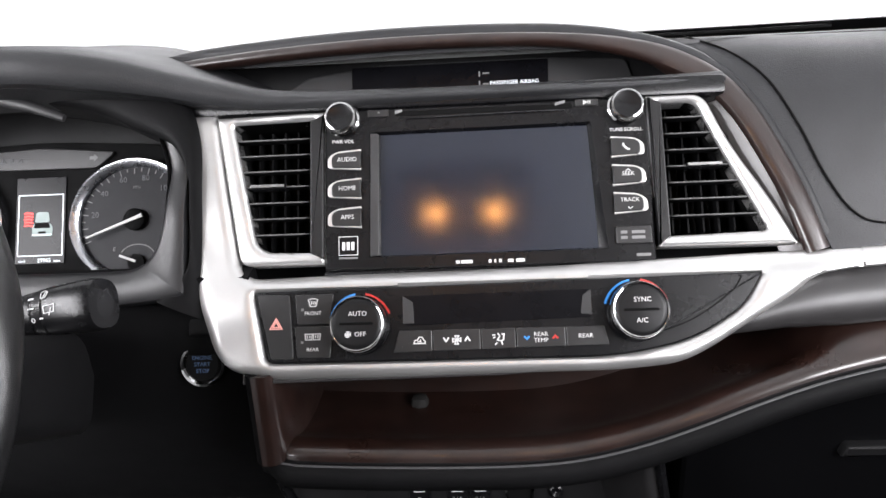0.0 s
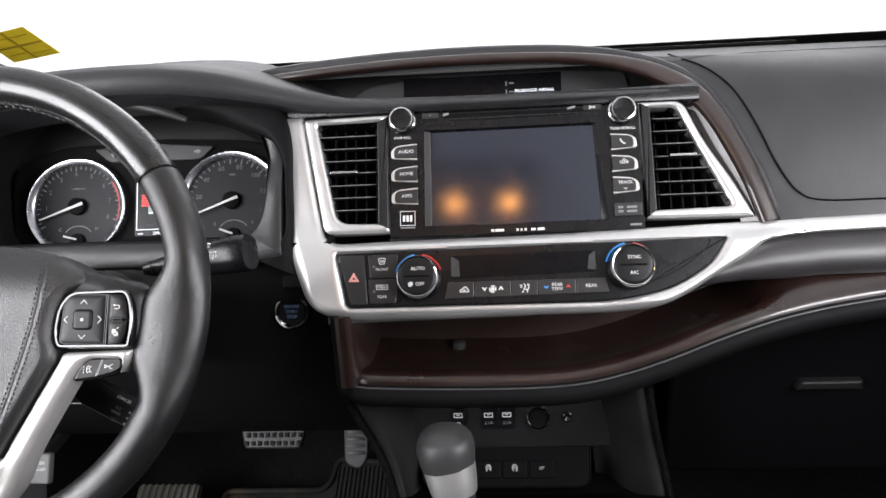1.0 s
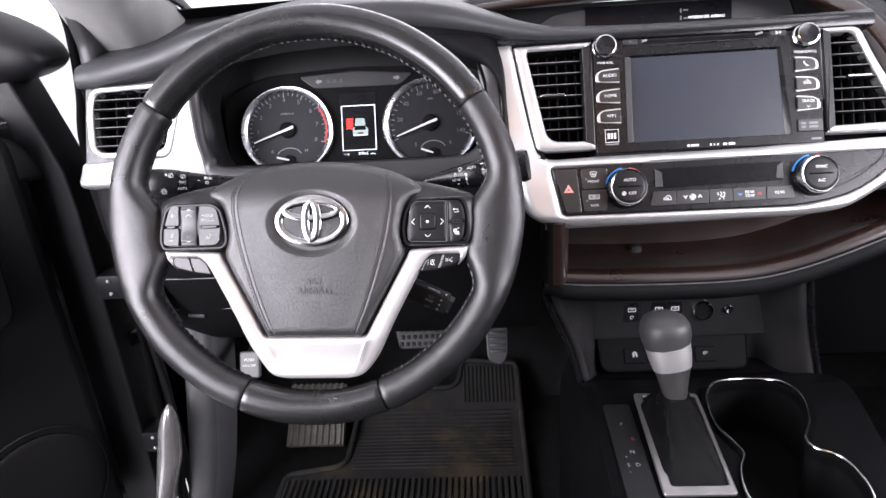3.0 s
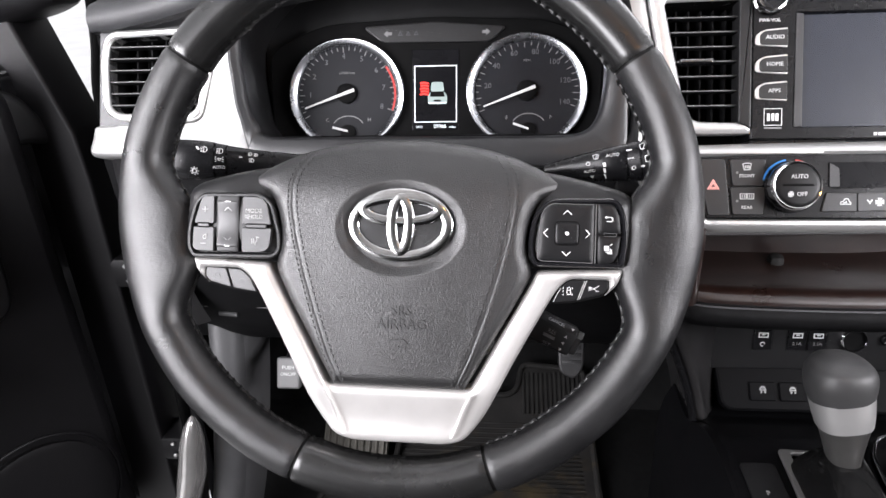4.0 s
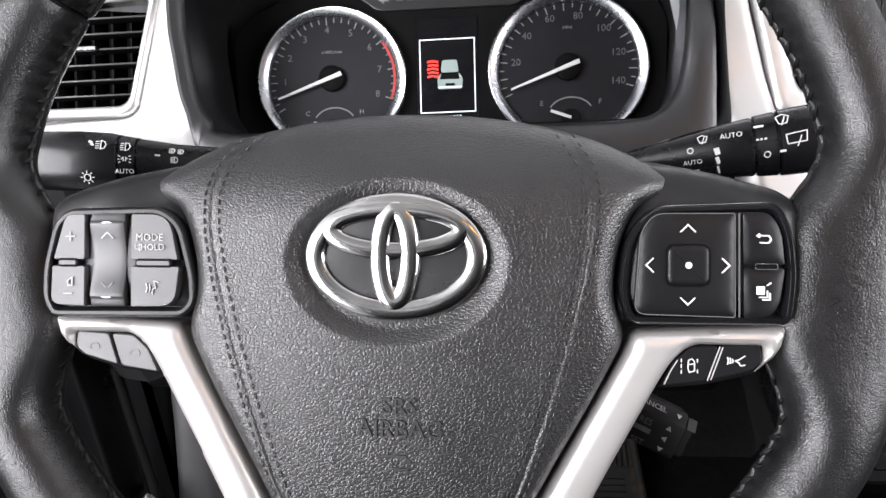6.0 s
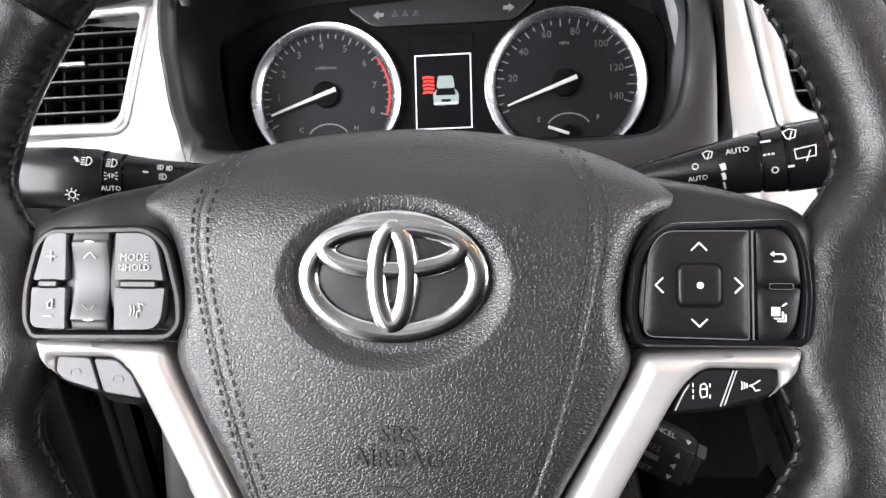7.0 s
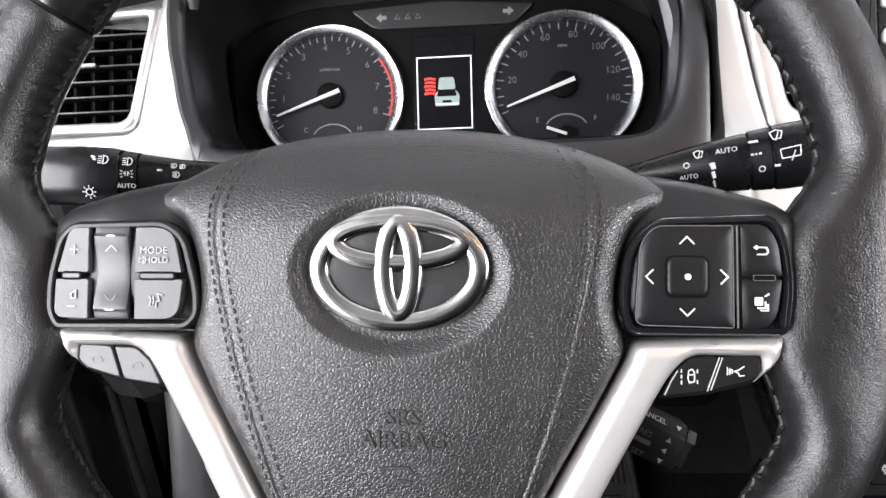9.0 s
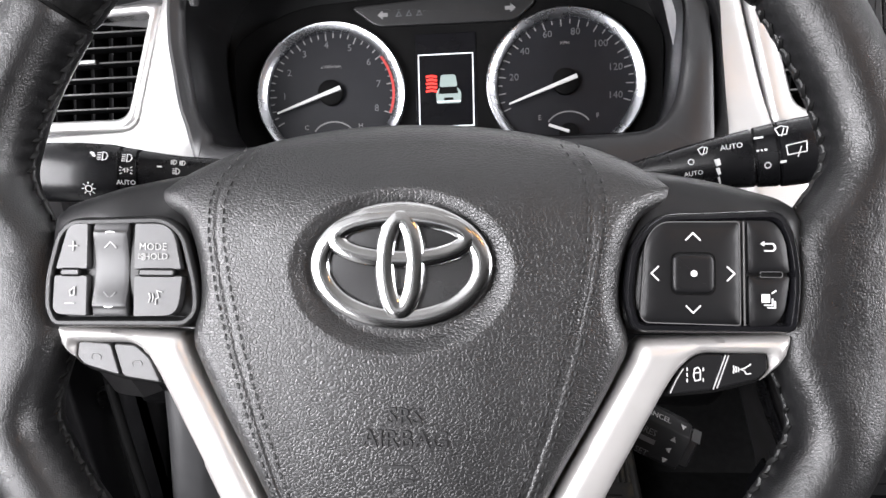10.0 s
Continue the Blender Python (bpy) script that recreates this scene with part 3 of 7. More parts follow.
part("arch_piping", tube([(p[0] - 0.0, p[1] + 0.010, p[2] + 0.0065) if i < 38 else (p[0] + 0.0070, p[1] + 0.010, p[2] + 0.001) for i, p in enumerate(arch)], 0.0070, up=(0, -0.8, 0.6), n=10), DASH, dash)
# dark inner reveal of the arch
rows = []
for i, p in enumerate(arch):
    k = i / (len(arch) - 1)
    inw = Vector((0.0, 0.045, -0.004)) if k < 0.55 else Vector((-0.014, 0.012, -0.006))
    f = ease((k - 0.5) / 0.2)
    inw = Vector((0.0, 0.055, -0.003)).lerp(Vector((-0.022, 0.010, -0.012)), f)
    q = Vector(p) + Vector((0, 0.0, -0.003))
    rows.append([q, q + inw * 0.5 + Vector((0, 0, 0.001)), q + inw])
part("arch_reveal", smooth_grid([[r[j] for r in rows] for j in range(3)], 1, 3, thick=(0, 0.004, 0.003)), BROWN, dash)

# top deck from the hood and arch to the windscreen
rows = []
for x in XS:
    y0 = between(x, [(-0.74, 0.66), (-0.5, 0.64), (-0.3, 0.668), (0.0, 0.664), (0.15, 0.658), (0.20, 0.665), (0.30, 0.70), (0.85, 0.80)])
    z0 = between(x, [(-0.74, 1.172), (-0.62, 1.190), (-0.5, 1.218), (-0.39, 1.2285), (-0.30, 1.2205), (-0.2, 1.2175), (0.0, 1.2240), (0.12, 1.2190), (0.2, 1.2110), (0.3, 1.2115), (0.85, 1.207)])
    yc = cowl_y(x)
    rows.append([(x, y0, z0), (x, y0 * 0.7 + yc * 0.3, z0 * 0.75 + 1.217 * 0.25), (x, y0 * 0.35 + yc * 0.65, z0 * 0.4 + 1.216 * 0.6), (x, yc - 0.01, 1.214)])
part("top_deck", smooth_grid(rows, 4, 2, thick=(0, 0, -0.012)), DASH, dash, "black grained dash top")
part("defroster_slot", smooth_grid([[(x, cowl_y(x) - 0.16 + 0.02 * j, 1.2175 + 0.0005 * j) for x in (0.08, 0.2, 0.32, 0.42)] for j in range(2)], 4, 2, thick=(0, 0, 0.003)), DARK, dash)

# padded passenger face
LEG = [(0.158, 0.664, 1.2125), (0.200, 0.652, 1.196), (0.2260, 0.634, 1.174), (0.2450, 0.615, 1.144), (0.2600, 0.596, 1.111), (0.2735, 0.577, 1.077), (0.282, 0.560, 1.0515)]
FAR = [(0.86, 0.82, 1.204), (0.86, 0.72, 1.196), (0.86, 0.665, 1.174), (0.86, 0.628, 1.144), (0.86, 0.604, 1.110), (0.86, 0.585, 1.077), (0.86, 0.570, 1.0515)]


def face_pt(u, v):
    """u: 0 at the arch, 1 at the far side; v: 0 at the top, 1 at the foot."""
    k = v * (len(LEG) - 1)
    i = min(int(k), len(LEG) - 2)
    t = k - i
    a = Vector(LEG[i]).lerp(Vector(LEG[i + 1]), t)
    b = Vector(FAR[i]).lerp(Vector(FAR[i + 1]), t)
    p = a.lerp(b, u)
    bulge = 0.012 * math.sin(math.pi * clamp(u * 1.6)) * math.sin(math.pi * v)
    return p + Vector((0, -0.7 * bulge, 0.7 * bulge))


part("passenger_pad", smooth_grid([[face_pt(u, v) for u in (0, 0.06, 0.13, 0.25, 0.4, 0.6, 0.8, 1.0)] for v in (0, 1 / 6, 2 / 6, 3 / 6, 4 / 6, 5 / 6, 1.0)], 5, 4, thick=(0, 0.012, -0.004)), DASH, dash, "black padded passenger airbag panel")
seam = cat([face_pt(0.060, -0.02), face_pt(0.052, 0.14), face_pt(0.044, 0.32), face_pt(0.038, 0.52), face_pt(0.036, 0.70), face_pt(0.048, 0.83), face_pt(0.085, 0.885), face_pt(0.20, 0.895), face_pt(0.6, 0.90), face_pt(0.98, 0.905)], 12)
part("seam", tube([Vector(p) + Vector((0, -0.0006, 0.0006)) for p in seam], 0.0009, n=6), DARK, dash, "dark stitched seam line")
st, acc = [], 0.0
for a, b in zip(seam, seam[1:]):
    a, b = Vector(a), Vector(b)
    acc += (b - a).length
    if acc > 0.0055:
        acc = 0
        st.append((b + Vector((-0.0025, -0.0010, 0.0012)), b - a, (0, -0.7, 0.7)))
part("stitching", stitches(st, 0.0036, 0.0003), THREAD, dash)["kind"] = "stuff"

# info display in the pocket above the stack
info = thing("info_display", lean(0, 0.708, 1.1855, 18), "slim dark passenger airbag display in the dash pocket", "display")
part("backing", slab(rrect(-0.26, -0.03, 0.21, 0.022, 0.01), -0.02, 0, 0.002), PLASTIC, info)
part("face", slab(rounded([(-0.185, -0.02), (0.165, -0.02), (0.155, 0.012), (0.08, 0.0165), (-0.07, 0.0165), (-0.14, 0.008)], 0.006), 0, 0.003, 0.001), GREYPLASTIC, info)
part("screen", slab(rrect(-0.098, -0.02, 0.084, 0.015, 0.001), 0.003, 0.0042, 0.0005), LCD, info)
part("text", words("PASSENGER AIRBAG", 0.0050, 0.053, -0.0055, 0.0045), LIT_WHITE, info)
part("icon", strokes([[(0.021, 0.006), (0.021, 0.001)], [(0.021, -0.003), (0.021, -0.008)], [(0.024, 0.004), (0.030, 0.004)], [(0.024, -0.006), (0.030, -0.006)]], 0.0014, 0.0045), DIMPRINT, info)

# centre stack body and the surround between gauges and stack
part("stack_body", moved(plate([rounded([(-0.215, -0.085), (0.29, -0.03), (0.275, 0.0), (0.205, 0.118), (-0.225, 0.118)], 0.01)], -0.10, -0.046, 0.003), lambda c: M_S @ c), DARK, dash)
part("stack_bridge", moved(box(-0.225, 0.1095, -0.05, 0.214, 0.125, 0.0, 0.003), lambda c: M_S @ c), SATINBLACK, dash)
part("stack_foot", moved(box(-0.106, -0.031, -0.03, 0.256, -0.0225, -0.0015, 0.001), lambda c: M_S @ c), SATINBLACK, dash)
part("stack_cheek", moved(plate([rounded([(-0.221, -0.07), (-0.188, -0.07), (-0.20, 0.0), (-0.215, 0.115), (-0.221, 0.118)], 0.002)], -0.05, -0.012, 0.003), lambda c: M_S @ c), KNEE, dash)

# soft pad that wraps down between the gauges and the stack
rows = []
for lx, ly, rx, ry, k in ((-0.50, 0.092, -0.50, 0.112, 0), (-0.42, 0.098, -0.42, 0.113, 0), (-0.36, 0.095, -0.36, 0.112, 0), (-0.315, 0.0875, -0.315, 0.108, 0), (-0.285, 0.0795, -0.262, 0.104, 0), (-0.258, 0.066, -0.230, 0.099, 0.2), (-0.2270, 0.052, -0.2155, 0.082, 0.6), (-0.2130, 0.024, -0.2075, 0.052, 1), (-0.2115, -0.006, -0.2055, 0.014, 1), (-0.2110, -0.030, -0.2030, -0.026, 1), (-0.2135, -0.048, -0.2005, -0.050, 1), (-0.226, -0.060, -0.198, -0.074, 1), (-0.240, -0.072, -0.194, -0.092, 1)):
    at_ = lambda f: (lx + (rx - lx) * f, ly + (ry - ly) * f)
    rows.append([(*at_(0.0), 0.010), (*at_(0.0), 0.046), (*at_(0.08), 0.0545 - 0.001 * k), (*at_(0.3), 0.0585 - 0.0040 * k), (*at_(0.65), 0.0580 - 0.008 * k), (*at_(0.93), 0.0520 - 0.011 * k), (*at_(1.0), 0.040 - 0.010 * k), (*at_(1.0), 0.015 - 0.010 * k)])
part("side_pad", moved(smooth_grid(rows, 4, 4), lambda c: M_G @ c), KNEE, dash, "black soft pad beside the gauges")

# silver sweep round the climate panel, up beside the vents and away to the passenger
CLIM = rounded([(-0.1480, -0.0300), (0.1180, -0.0300), (0.1725, -0.0190), (0.2110, 0.0050), (0.2265, 0.0300), (-0.1595, 0.0254)], [0.006, 0.03, 0.03, 0.02, 0.002, 0.004])
OUT = rounded([(-0.242, 0.176), (-0.2335, 0.130), (-0.223, 0.075), (-0.207, 0.022), (-0.190, -0.022), (-0.174, -0.036), (-0.140, -0.0420), (-0.050, -0.0418), (0.035, -0.0402), (0.118, -0.0398), (0.160, -0.0358), (0.1815, -0.0262), (0.2030, -0.0133),
               (0.2245, 0.0000), (0.2455, 0.0120), (0.2640, 0.0265), (0.2860, 0.0308), (0.3150, 0.0334), (0.3150, 0.0474), (0.21, 0.0448), (0.153, 0.0428), (0.0385, 0.0392), (-0.094, 0.0380), (-0.163, 0.0362), (-0.1745, 0.045),
               (-0.1818, 0.080), (-0.1905, 0.130), (-0.1975, 0.176)], [0.001, 0.03, 0.03, 0.02, 0.02, 0.02, 0.015, 0.03, 0.03, 0.03, 0.03, 0.02, 0.02, 0.02, 0.015, 0.012, 0.015, 0.0005, 0.0005, 0.03, 0.03, 0.05, 0.03, 0.008, 0.012, 0.03, 0.03, 0.001])
sweep = pillow([OUT, CLIM], -0.016, 0.0026, 0.0050, 0.0085, rows_from=0.275)
part("silver_trim", moved(sweep, lambda c: M_C @ Vector((c.x, c.y, c.z - 0.0087 * (ease((c.y - 0.024) / 0.016) * (1 - ease((-0.150 - c.x) / 0.02)) + ease((c.y - 0.005) / 0.07) * ease((-0.150 - c.x) / 0.02)) - 0.004 * ease((-0.03 - c.y) / 0.012) - 0.0060 * ease((between(c.y, [(-0.03, -0.178), (0.022, -0.192), (0.075, -0.207), (0.13, -0.218), (0.176, -0.227)]) - c.x) / 0.016)))), SILVER, dash, "satin silver trim sweeping round the climate panel")

rows = []
for i in range(28):
    x = 0.3020 + 0.5378 * i / 27
    y0, y1 = between(x, [(0.286, 0.0306), (0.315, 0.0332), (0.50, 0.0372), (0.84, 0.0405)]), between(x, [(0.21, 0.0450), (0.315, 0.0476), (0.50, 0.0520), (0.84, 0.0560)])
    row = [(x, y0, -0.0247)]
    for j in range(11):
        y = y0 + (y1 - y0) * (0.5 - 0.5 * math.cos(math.pi * j / 10))
        k = clamp(min(y - y0, y1 - y) / 0.0085)
        row.append((x, y, 0.0030 - 0.0050 + 0.0050 * math.sqrt(1 - (1 - k) ** 2) - 0.0087 * ease((y - 0.024) / 0.016)))
    row.append((x, y1, -0.0247))
    rows.append(row)
part("silver_strip", moved(grid(rows), lambda c: M_C @ c), SILVER, dash, "satin silver strip towards the passenger side")

# driver-side silver surround
DV_OUT = rounded([(-0.613, 0.001), (-0.592, 0.092), (-0.709, 0.088), (-0.714, 0.060), (-0.711, 0.002)], [0.012, 0.004, 0.024, 0.04, 0.022], 8)
post = pillow([rounded([(-0.722, -0.034), (-0.60, -0.036), (-0.552, -0.046), (-0.5600, -0.014), (-0.5720, 0.030), (-0.5745, 0.060), (-0.568, 0.108), (-0.588, 0.108), (-0.5925, 0.092), (-0.612, 0.000), (-0.722, -0.003)], [0.008, 0.03, 0.01, 0.02, 0.03, 0.02, 0.002, 0.002, 0.01, 0.012, 0.006])], -0.02, 0.004, 0.0075, 0.014)
part("silver_post", moved(post, lambda c: M_S @ Vector((c.x, c.y, c.z + 0.006 * ease((-0.01 - c.y) / 0.02)))), SILVER, dash, "satin silver trim below and beside the driver vent")
part("vent_surround", moved(plate([rounded([(-0.7235, -0.006), (-0.60, -0.006), (-0.582, 0.108), (-0.7215, 0.104)], 0.006), shrunk(DV_OUT, 0.003)[::-1]], -0.055, -0.012, 0.002), lambda c: M_S @ c), SURROUND, dash)

# lower panels under the wheel
rows = []
for x in (-0.735, -0.72, -0.66, -0.55, -0.40, -0.28, -0.20, -0.165):
    e = 0.035 * ease((-0.66 - x) / 0.075)
    rows.append([(x, 0.552 + e, 1.050), (x, 0.557 + e, 1.02), (x, 0.562 + e, 0.97), (x, 0.572 + e, 0.92), (x, 0.592 + e, 0.86), (x, 0.628 + e, 0.80), (x, 0.68, 0.755), (x, 0.76, 0.74)])
part("knee_panel", smooth_grid(rows, 4, 3, thick=(0, 0.02, 0.004)), KNEE, dash, "black lower knee panel")
for z, y, w in ((0.905, 0.5725, 0.0012), (0.848, 0.596, 0.0012)):
    part("panel_gap", tube([(-0.69, y + 0.004, z), (-0.55, y, z), (-0.47, y, z)], w, n=6), GREYPLASTIC, dash)
part("coin_latch", tube([(-0.650, 0.600, 0.838), (-0.628, 0.600, 0.836)], 0.002, 0.003, n=8), GREYPLASTIC, dash)
rows = []
for z, y, x in ((1.045, 0.60, -0.724), (1.00, 0.605, -0.728), (0.94, 0.61, -0.729), (0.88, 0.612, -0.724), (0.84, 0.615, -0.712)):
    rows.append([(x + 0.05, y - 0.045, z), (x + 0.022, y - 0.038, z), (x + 0.006, y - 0.02, z), (x, y + 0.01, z), (x, y + 0.10, z)])
part("end_panel", smooth_grid(rows, 4, 4, thick=(0.012, 0.01, 0)), POSTGREY, dash, "dark grey dash end cover")

# open tray with brown lining and rolled lip
def lip_z(x):
    return between(x, [(-0.17, 0.901), (-0.155, 0.899), (-0.10, 0.8955), (0.0, 0.8935), (0.07, 0.8950), (0.11, 0.9020), (0.15, 0.9150), (0.19, 0.9310), (0.24, 0.9510), (0.30, 0.9660), (0.40, 0.978), (0.60, 0.985), (0.86, 0.985)])


LX = [-0.168, -0.155, -0.12, -0.07, -0.02, 0.03, 0.07, 0.10, 0.13, 0.16, 0.19, 0.22, 0.26, 0.30, 0.36, 0.45, 0.60, 0.86]
lipx = [float(c[0]) for c in cat([(x,) for x in LX], 3)]


def lip_smooth(x):
    return sum(lip_z(x + d) for d in (-0.03, -0.015, 0, 0.015, 0.03)) / 5


def lip_y(x):
    return 0.512 + 0.02 * ease((x - 0.15) / 0.3) + 0.02 * ease((-0.14 - x) / 0.03)


rows = []
for x in lipx:
    z, y = lip_smooth(x), lip_y(x)
    rows.append([(x, y + 0.10, z - 0.045), (x, y + 0.045, z - 0.026), (x, y + 0.012, z - 0.019), (x, y + 0.001, z - 0.010), (x, y, z - 0.001), (x, y + 0.004, z + 0.005), (x, y + 0.010, z + 0.007)])
part("tray_lip", smooth_grid(rows, 4, 1, thick=(0, 0.006, 0.003)), KNEE, dash, "black padded lip of the tray")
# lighter grey rod stands in for the highlight along the lip
part("lip_highlight", tube([(x, lip_y(x) + 0.006, lip_smooth(x) + 0.0045) for x in lipx], 0.0018, n=8), SURROUND, dash)
rows = []
for x in lipx:
    z, y = lip_smooth(x), lip_y(x)
    flat = ease((0.295 - x) / 0.04)
    rise = 0.020 * (1 - flat)
    rows.append([(x, y + 0.009, z + 0.006), (x, y + 0.011, z + 0.012), (x, y + 0.017, z + 0.0165), (x, y + 0.027, z + 0.0175 + rise * 0.4), (x, y + 0.045, z + 0.012 + rise * 1.2), (x, y + 0.08, z + 0.010 + rise * 2.2), (x, y + 0.115, z + 0.014 + rise * 3)])
part("tray_floor", smooth_grid(rows, 4, 1, thick=(0, 0.004, -0.004)), BROWN, dash, "brown lining of the open tray")
rows = []
for x in lipx:
    z, y = lip_smooth(x), lip_y(x)
    rows.append([(x, y + 0.108, z - 0.01), (x, y + 0.114, z + 0.03), (x, y + 0.105, max(z + 0.06, 0.975)), (x, y + 0.06, max(z + 0.085, 0.995))])
part("tray_back", smooth_grid(rows, 4, 1, thick=(0, 0.006, 0.004)), BROWN, dash, "brown back of the open tray")
rows = []
for x in lipx:
    zt = between(x, [(-0.17, 0.978), (0.03, 0.981), (0.12, 0.986), (0.16, 0.997), (0.20, 1.014), (0.245, 1.034), (0.27, 1.041), (0.32, 1.045), (0.86, 1.050)])
    yt = 0.518 + (zt - 0.98) * 0.42
    d = 0.005 + 0.043 * ease((x - 0.14) / 0.15)
    k = ease((x - 0.13) / 0.15)
    rows.append([(x, yt + 0.006 + 0.020 * k, zt + 0.002 - 0.006 * k), (x, yt + 0.003 + 0.011 * k, zt - 0.004 - 0.002 * k), (x, yt + 0.008 - 0.007 * k, zt - 0.35 * d - 0.004), (x, yt + 0.016 - 0.016 * k, zt - 0.75 * d - 0.003), (x, yt + 0.03 - 0.014 * k, zt - d), (x, yt + 0.07, zt - d - 0.003), (x, yt + 0.12, zt - d + 0.004)])
part("tray_roof", smooth_grid(rows, 4, 1, thick=(0, 0.01, 0.004)), SMOOTHPAD, dash, "charcoal overhang above the tray")
rows = []
for z in (0.905, 0.93, 0.955, 0.982):
    rows.append([(-0.160, 0.5150, z), (-0.1535, 0.5144, z), (-0.147, 0.517, z), (-0.141, 0.53, z), (-0.137, 0.56, z), (-0.135, 0.63, z)])
part("tray_side", smooth_grid(rows, 5, 3, thick=(0.0, 0.004, 0)), BROWN, dash, "brown rounded end of the tray")
rows = [[(-0.168, 0.60, z), (-0.170, 0.545, z), (-0.1665, 0.522, z), (-0.160, 0.5150, z)] for z in (0.905, 0.93, 0.955, 0.982)]
part("tray_cheek", smooth_grid(rows, 5, 3, thick=(0.004, 0.004, 0)), KNEE, dash, "black outer end of the tray")
part("tray_hook", box(-0.051, 0.600, 0.884, -0.035, 0.616, 0.914, 0.006), RUBBER, dash)
part("tray_divider", tube([(0.285, 0.60, 0.985), (0.30, 0.596, 0.973), (0.318, 0.590, 0.962)], 0.0012, n=6), DARK, dash)

# glove box below
glove = thing("glove_box", lean(0, 0.628, 0.85, -6), "black glove box door with a grey pull", "glove box")
part("door", slab(rrect(0.20, -0.14, 0.76, 0.085, 0.02), -0.05, 0.0, 0.006), CONSOLE, glove)
part("handle", slab(rounded([(0.342, -0.016), (0.418, -0.016), (0.416, -0.003), (0.346, -0.003)], 0.003), 0, 0.009, 0.003), PLASTIC, glove, "grey pull handle")
part("cheek", box(0.16, -0.16, -0.09, 0.205, 0.09, -0.03, 0.004), DARK, glove)

# start button
start = thing("start_button", lean(-0.216, 0.562, 0.972, 12), "round chrome-ringed engine start stop button", "button")
part("ring", turned([(0.0195, -0.012), (0.0195, 0.002), (0.0185, 0.004), (0.0165, 0.0045), (0.0150, 0.003), (0.0150, -0.001)], hollow=True), CHROME, start, "chrome ring")
part("cap", turned([(0.0148, -0.004), (0.0148, 0.002), (0.0135, 0.0032), (0.0001, 0.0026)]), KEYBLACK, start)
for k, tx in enumerate(("ENGINE", "START", "STOP")):
    part("text", words(tx, 0.0047, 0, 0.0058 - 0.0055 * k, 0.0036), mat("pale_blue_print", (0.12, 0.2, 0.36), 0.5) if k == 0 else bpy.data.materials["pale_blue_print"], start)

# ---- audio unit ----
audio = thing("audio_unit", M_S, "black car audio unit with a dark touch screen", "car stereo")
UNIT = rrect(-0.1053, -0.0218, 0.1515, 0.1088, 0.002)
BEZ = rounded([(-0.0700, -0.0120), (0.1160, -0.0112), (0.1075, 0.0905), (-0.0688, 0.0895)], 0.0015)
DISP = rounded([(-0.0615, -0.0108), (0.1095, -0.0100), (0.1055, 0.0890), (-0.0612, 0.0882)], 0.001)
part("panel", stack([at(UNIT, -0.045), at(UNIT, -0.0012), at(shrunk(UNIT, 0.0012), 0), at(BEZ, 0), at(shrunk(BEZ, 0.0004), -0.0008), at(DISP, -0.0042), at(DISP, -0.006)], cap0=True, cap1=False), SATINBLACK, audio, "black fascia")
part("screen", slab(DISP, -0.0075, -0.0045, 0.0003), SCREEN, audio, "dark switched-off touch screen")
part("bezel_left", slab(rounded([(-0.0692, -0.0116), (-0.0622, -0.0108), (-0.0618, 0.0880), (-0.0682, 0.0888)], 0.001), -0.0012, 0.0004, 0.0006), GREYPLASTIC, audio, "grey bezel strip")
part("disc_slot", slab(rrect(-0.048, 0.1020, 0.094, 0.1060, 0.0016), -0.001, 0.0005, 0.0004), DARK, audio, "narrow black disc slot")
part("slot_lip", tube([(-0.040, 0.0994, 0.0), (0.02, 0.0999, 0.001), (0.088, 0.1006, 0.0)], 0.0007, 0.0009, n=8), GLOSS, audio)
for x in (-0.0910, 0.1349):
    kn = part("knob", turned([(0.0142, 0.0), (0.0142, 0.002), (0.0128, 0.0032), (0.0126, 0.0086), (0.0122, 0.0100), (0.0108, 0.0104), (0.0106, 0.0090)], x, 0.1005), EMBCHROME, audio, "chrome-sided rotary knob")
    part("cap", turned([(0.0107, 0.0092), (0.0106, 0.0106), (0.0098, 0.0103), (0.0001, 0.0099)], x, 0.1005), SATINBLACK, kn, "black knob face")
part("eject_button", slab(rrect(-0.0700, 0.1018, -0.0530, 0.1078, 0.001), 0, 0.0014, 0.0004), BUTTON, audio)
part("icon", slab([(-0.0625, 0.1046), (-0.0598, 0.1046), (-0.0611, 0.1064)], 0.0014, 0.0017, 0.0001), DIMPRINT, audio)
part("slot_mark", slab(rounded([(-0.0480, 0.1035), (-0.0420, 0.1052), (-0.0420, 0.1074), (-0.0480, 0.1066)], 0.0006), 0, 0.0012, 0.0003), DIMPRINT, audio)
part("slot_mark", slab(rounded([(0.0800, 0.1044), (0.0880, 0.1064), (0.0880, 0.1088), (0.0800, 0.1068)], 0.0006), 0, 0.0012, 0.0003), DIMPRINT, audio)
part("play_button", slab(rrect(0.0960, 0.1030, 0.1140, 0.1085, 0.001), 0, 0.0014, 0.0004), BUTTON, audio)
part("icon", strokes([[(0.1025, 0.1046), (0.1025, 0.1072), (0.1046, 0.1059), (0.1025, 0.1046)], [(0.1060, 0.1047), (0.1060, 0.1071)], [(0.1075, 0.1047), (0.1075, 0.1071)]], 0.0007, 0.0014), WHITE, audio)
part("text", words("PWR\u00b7VOL", 0.0042, -0.0905, 0.0826, 0.0002), WHITE, audio)
part("text", words("TUNE\u00b7SCROLL", 0.0040, 0.1345, 0.0826, 0.0002), WHITE, audio)


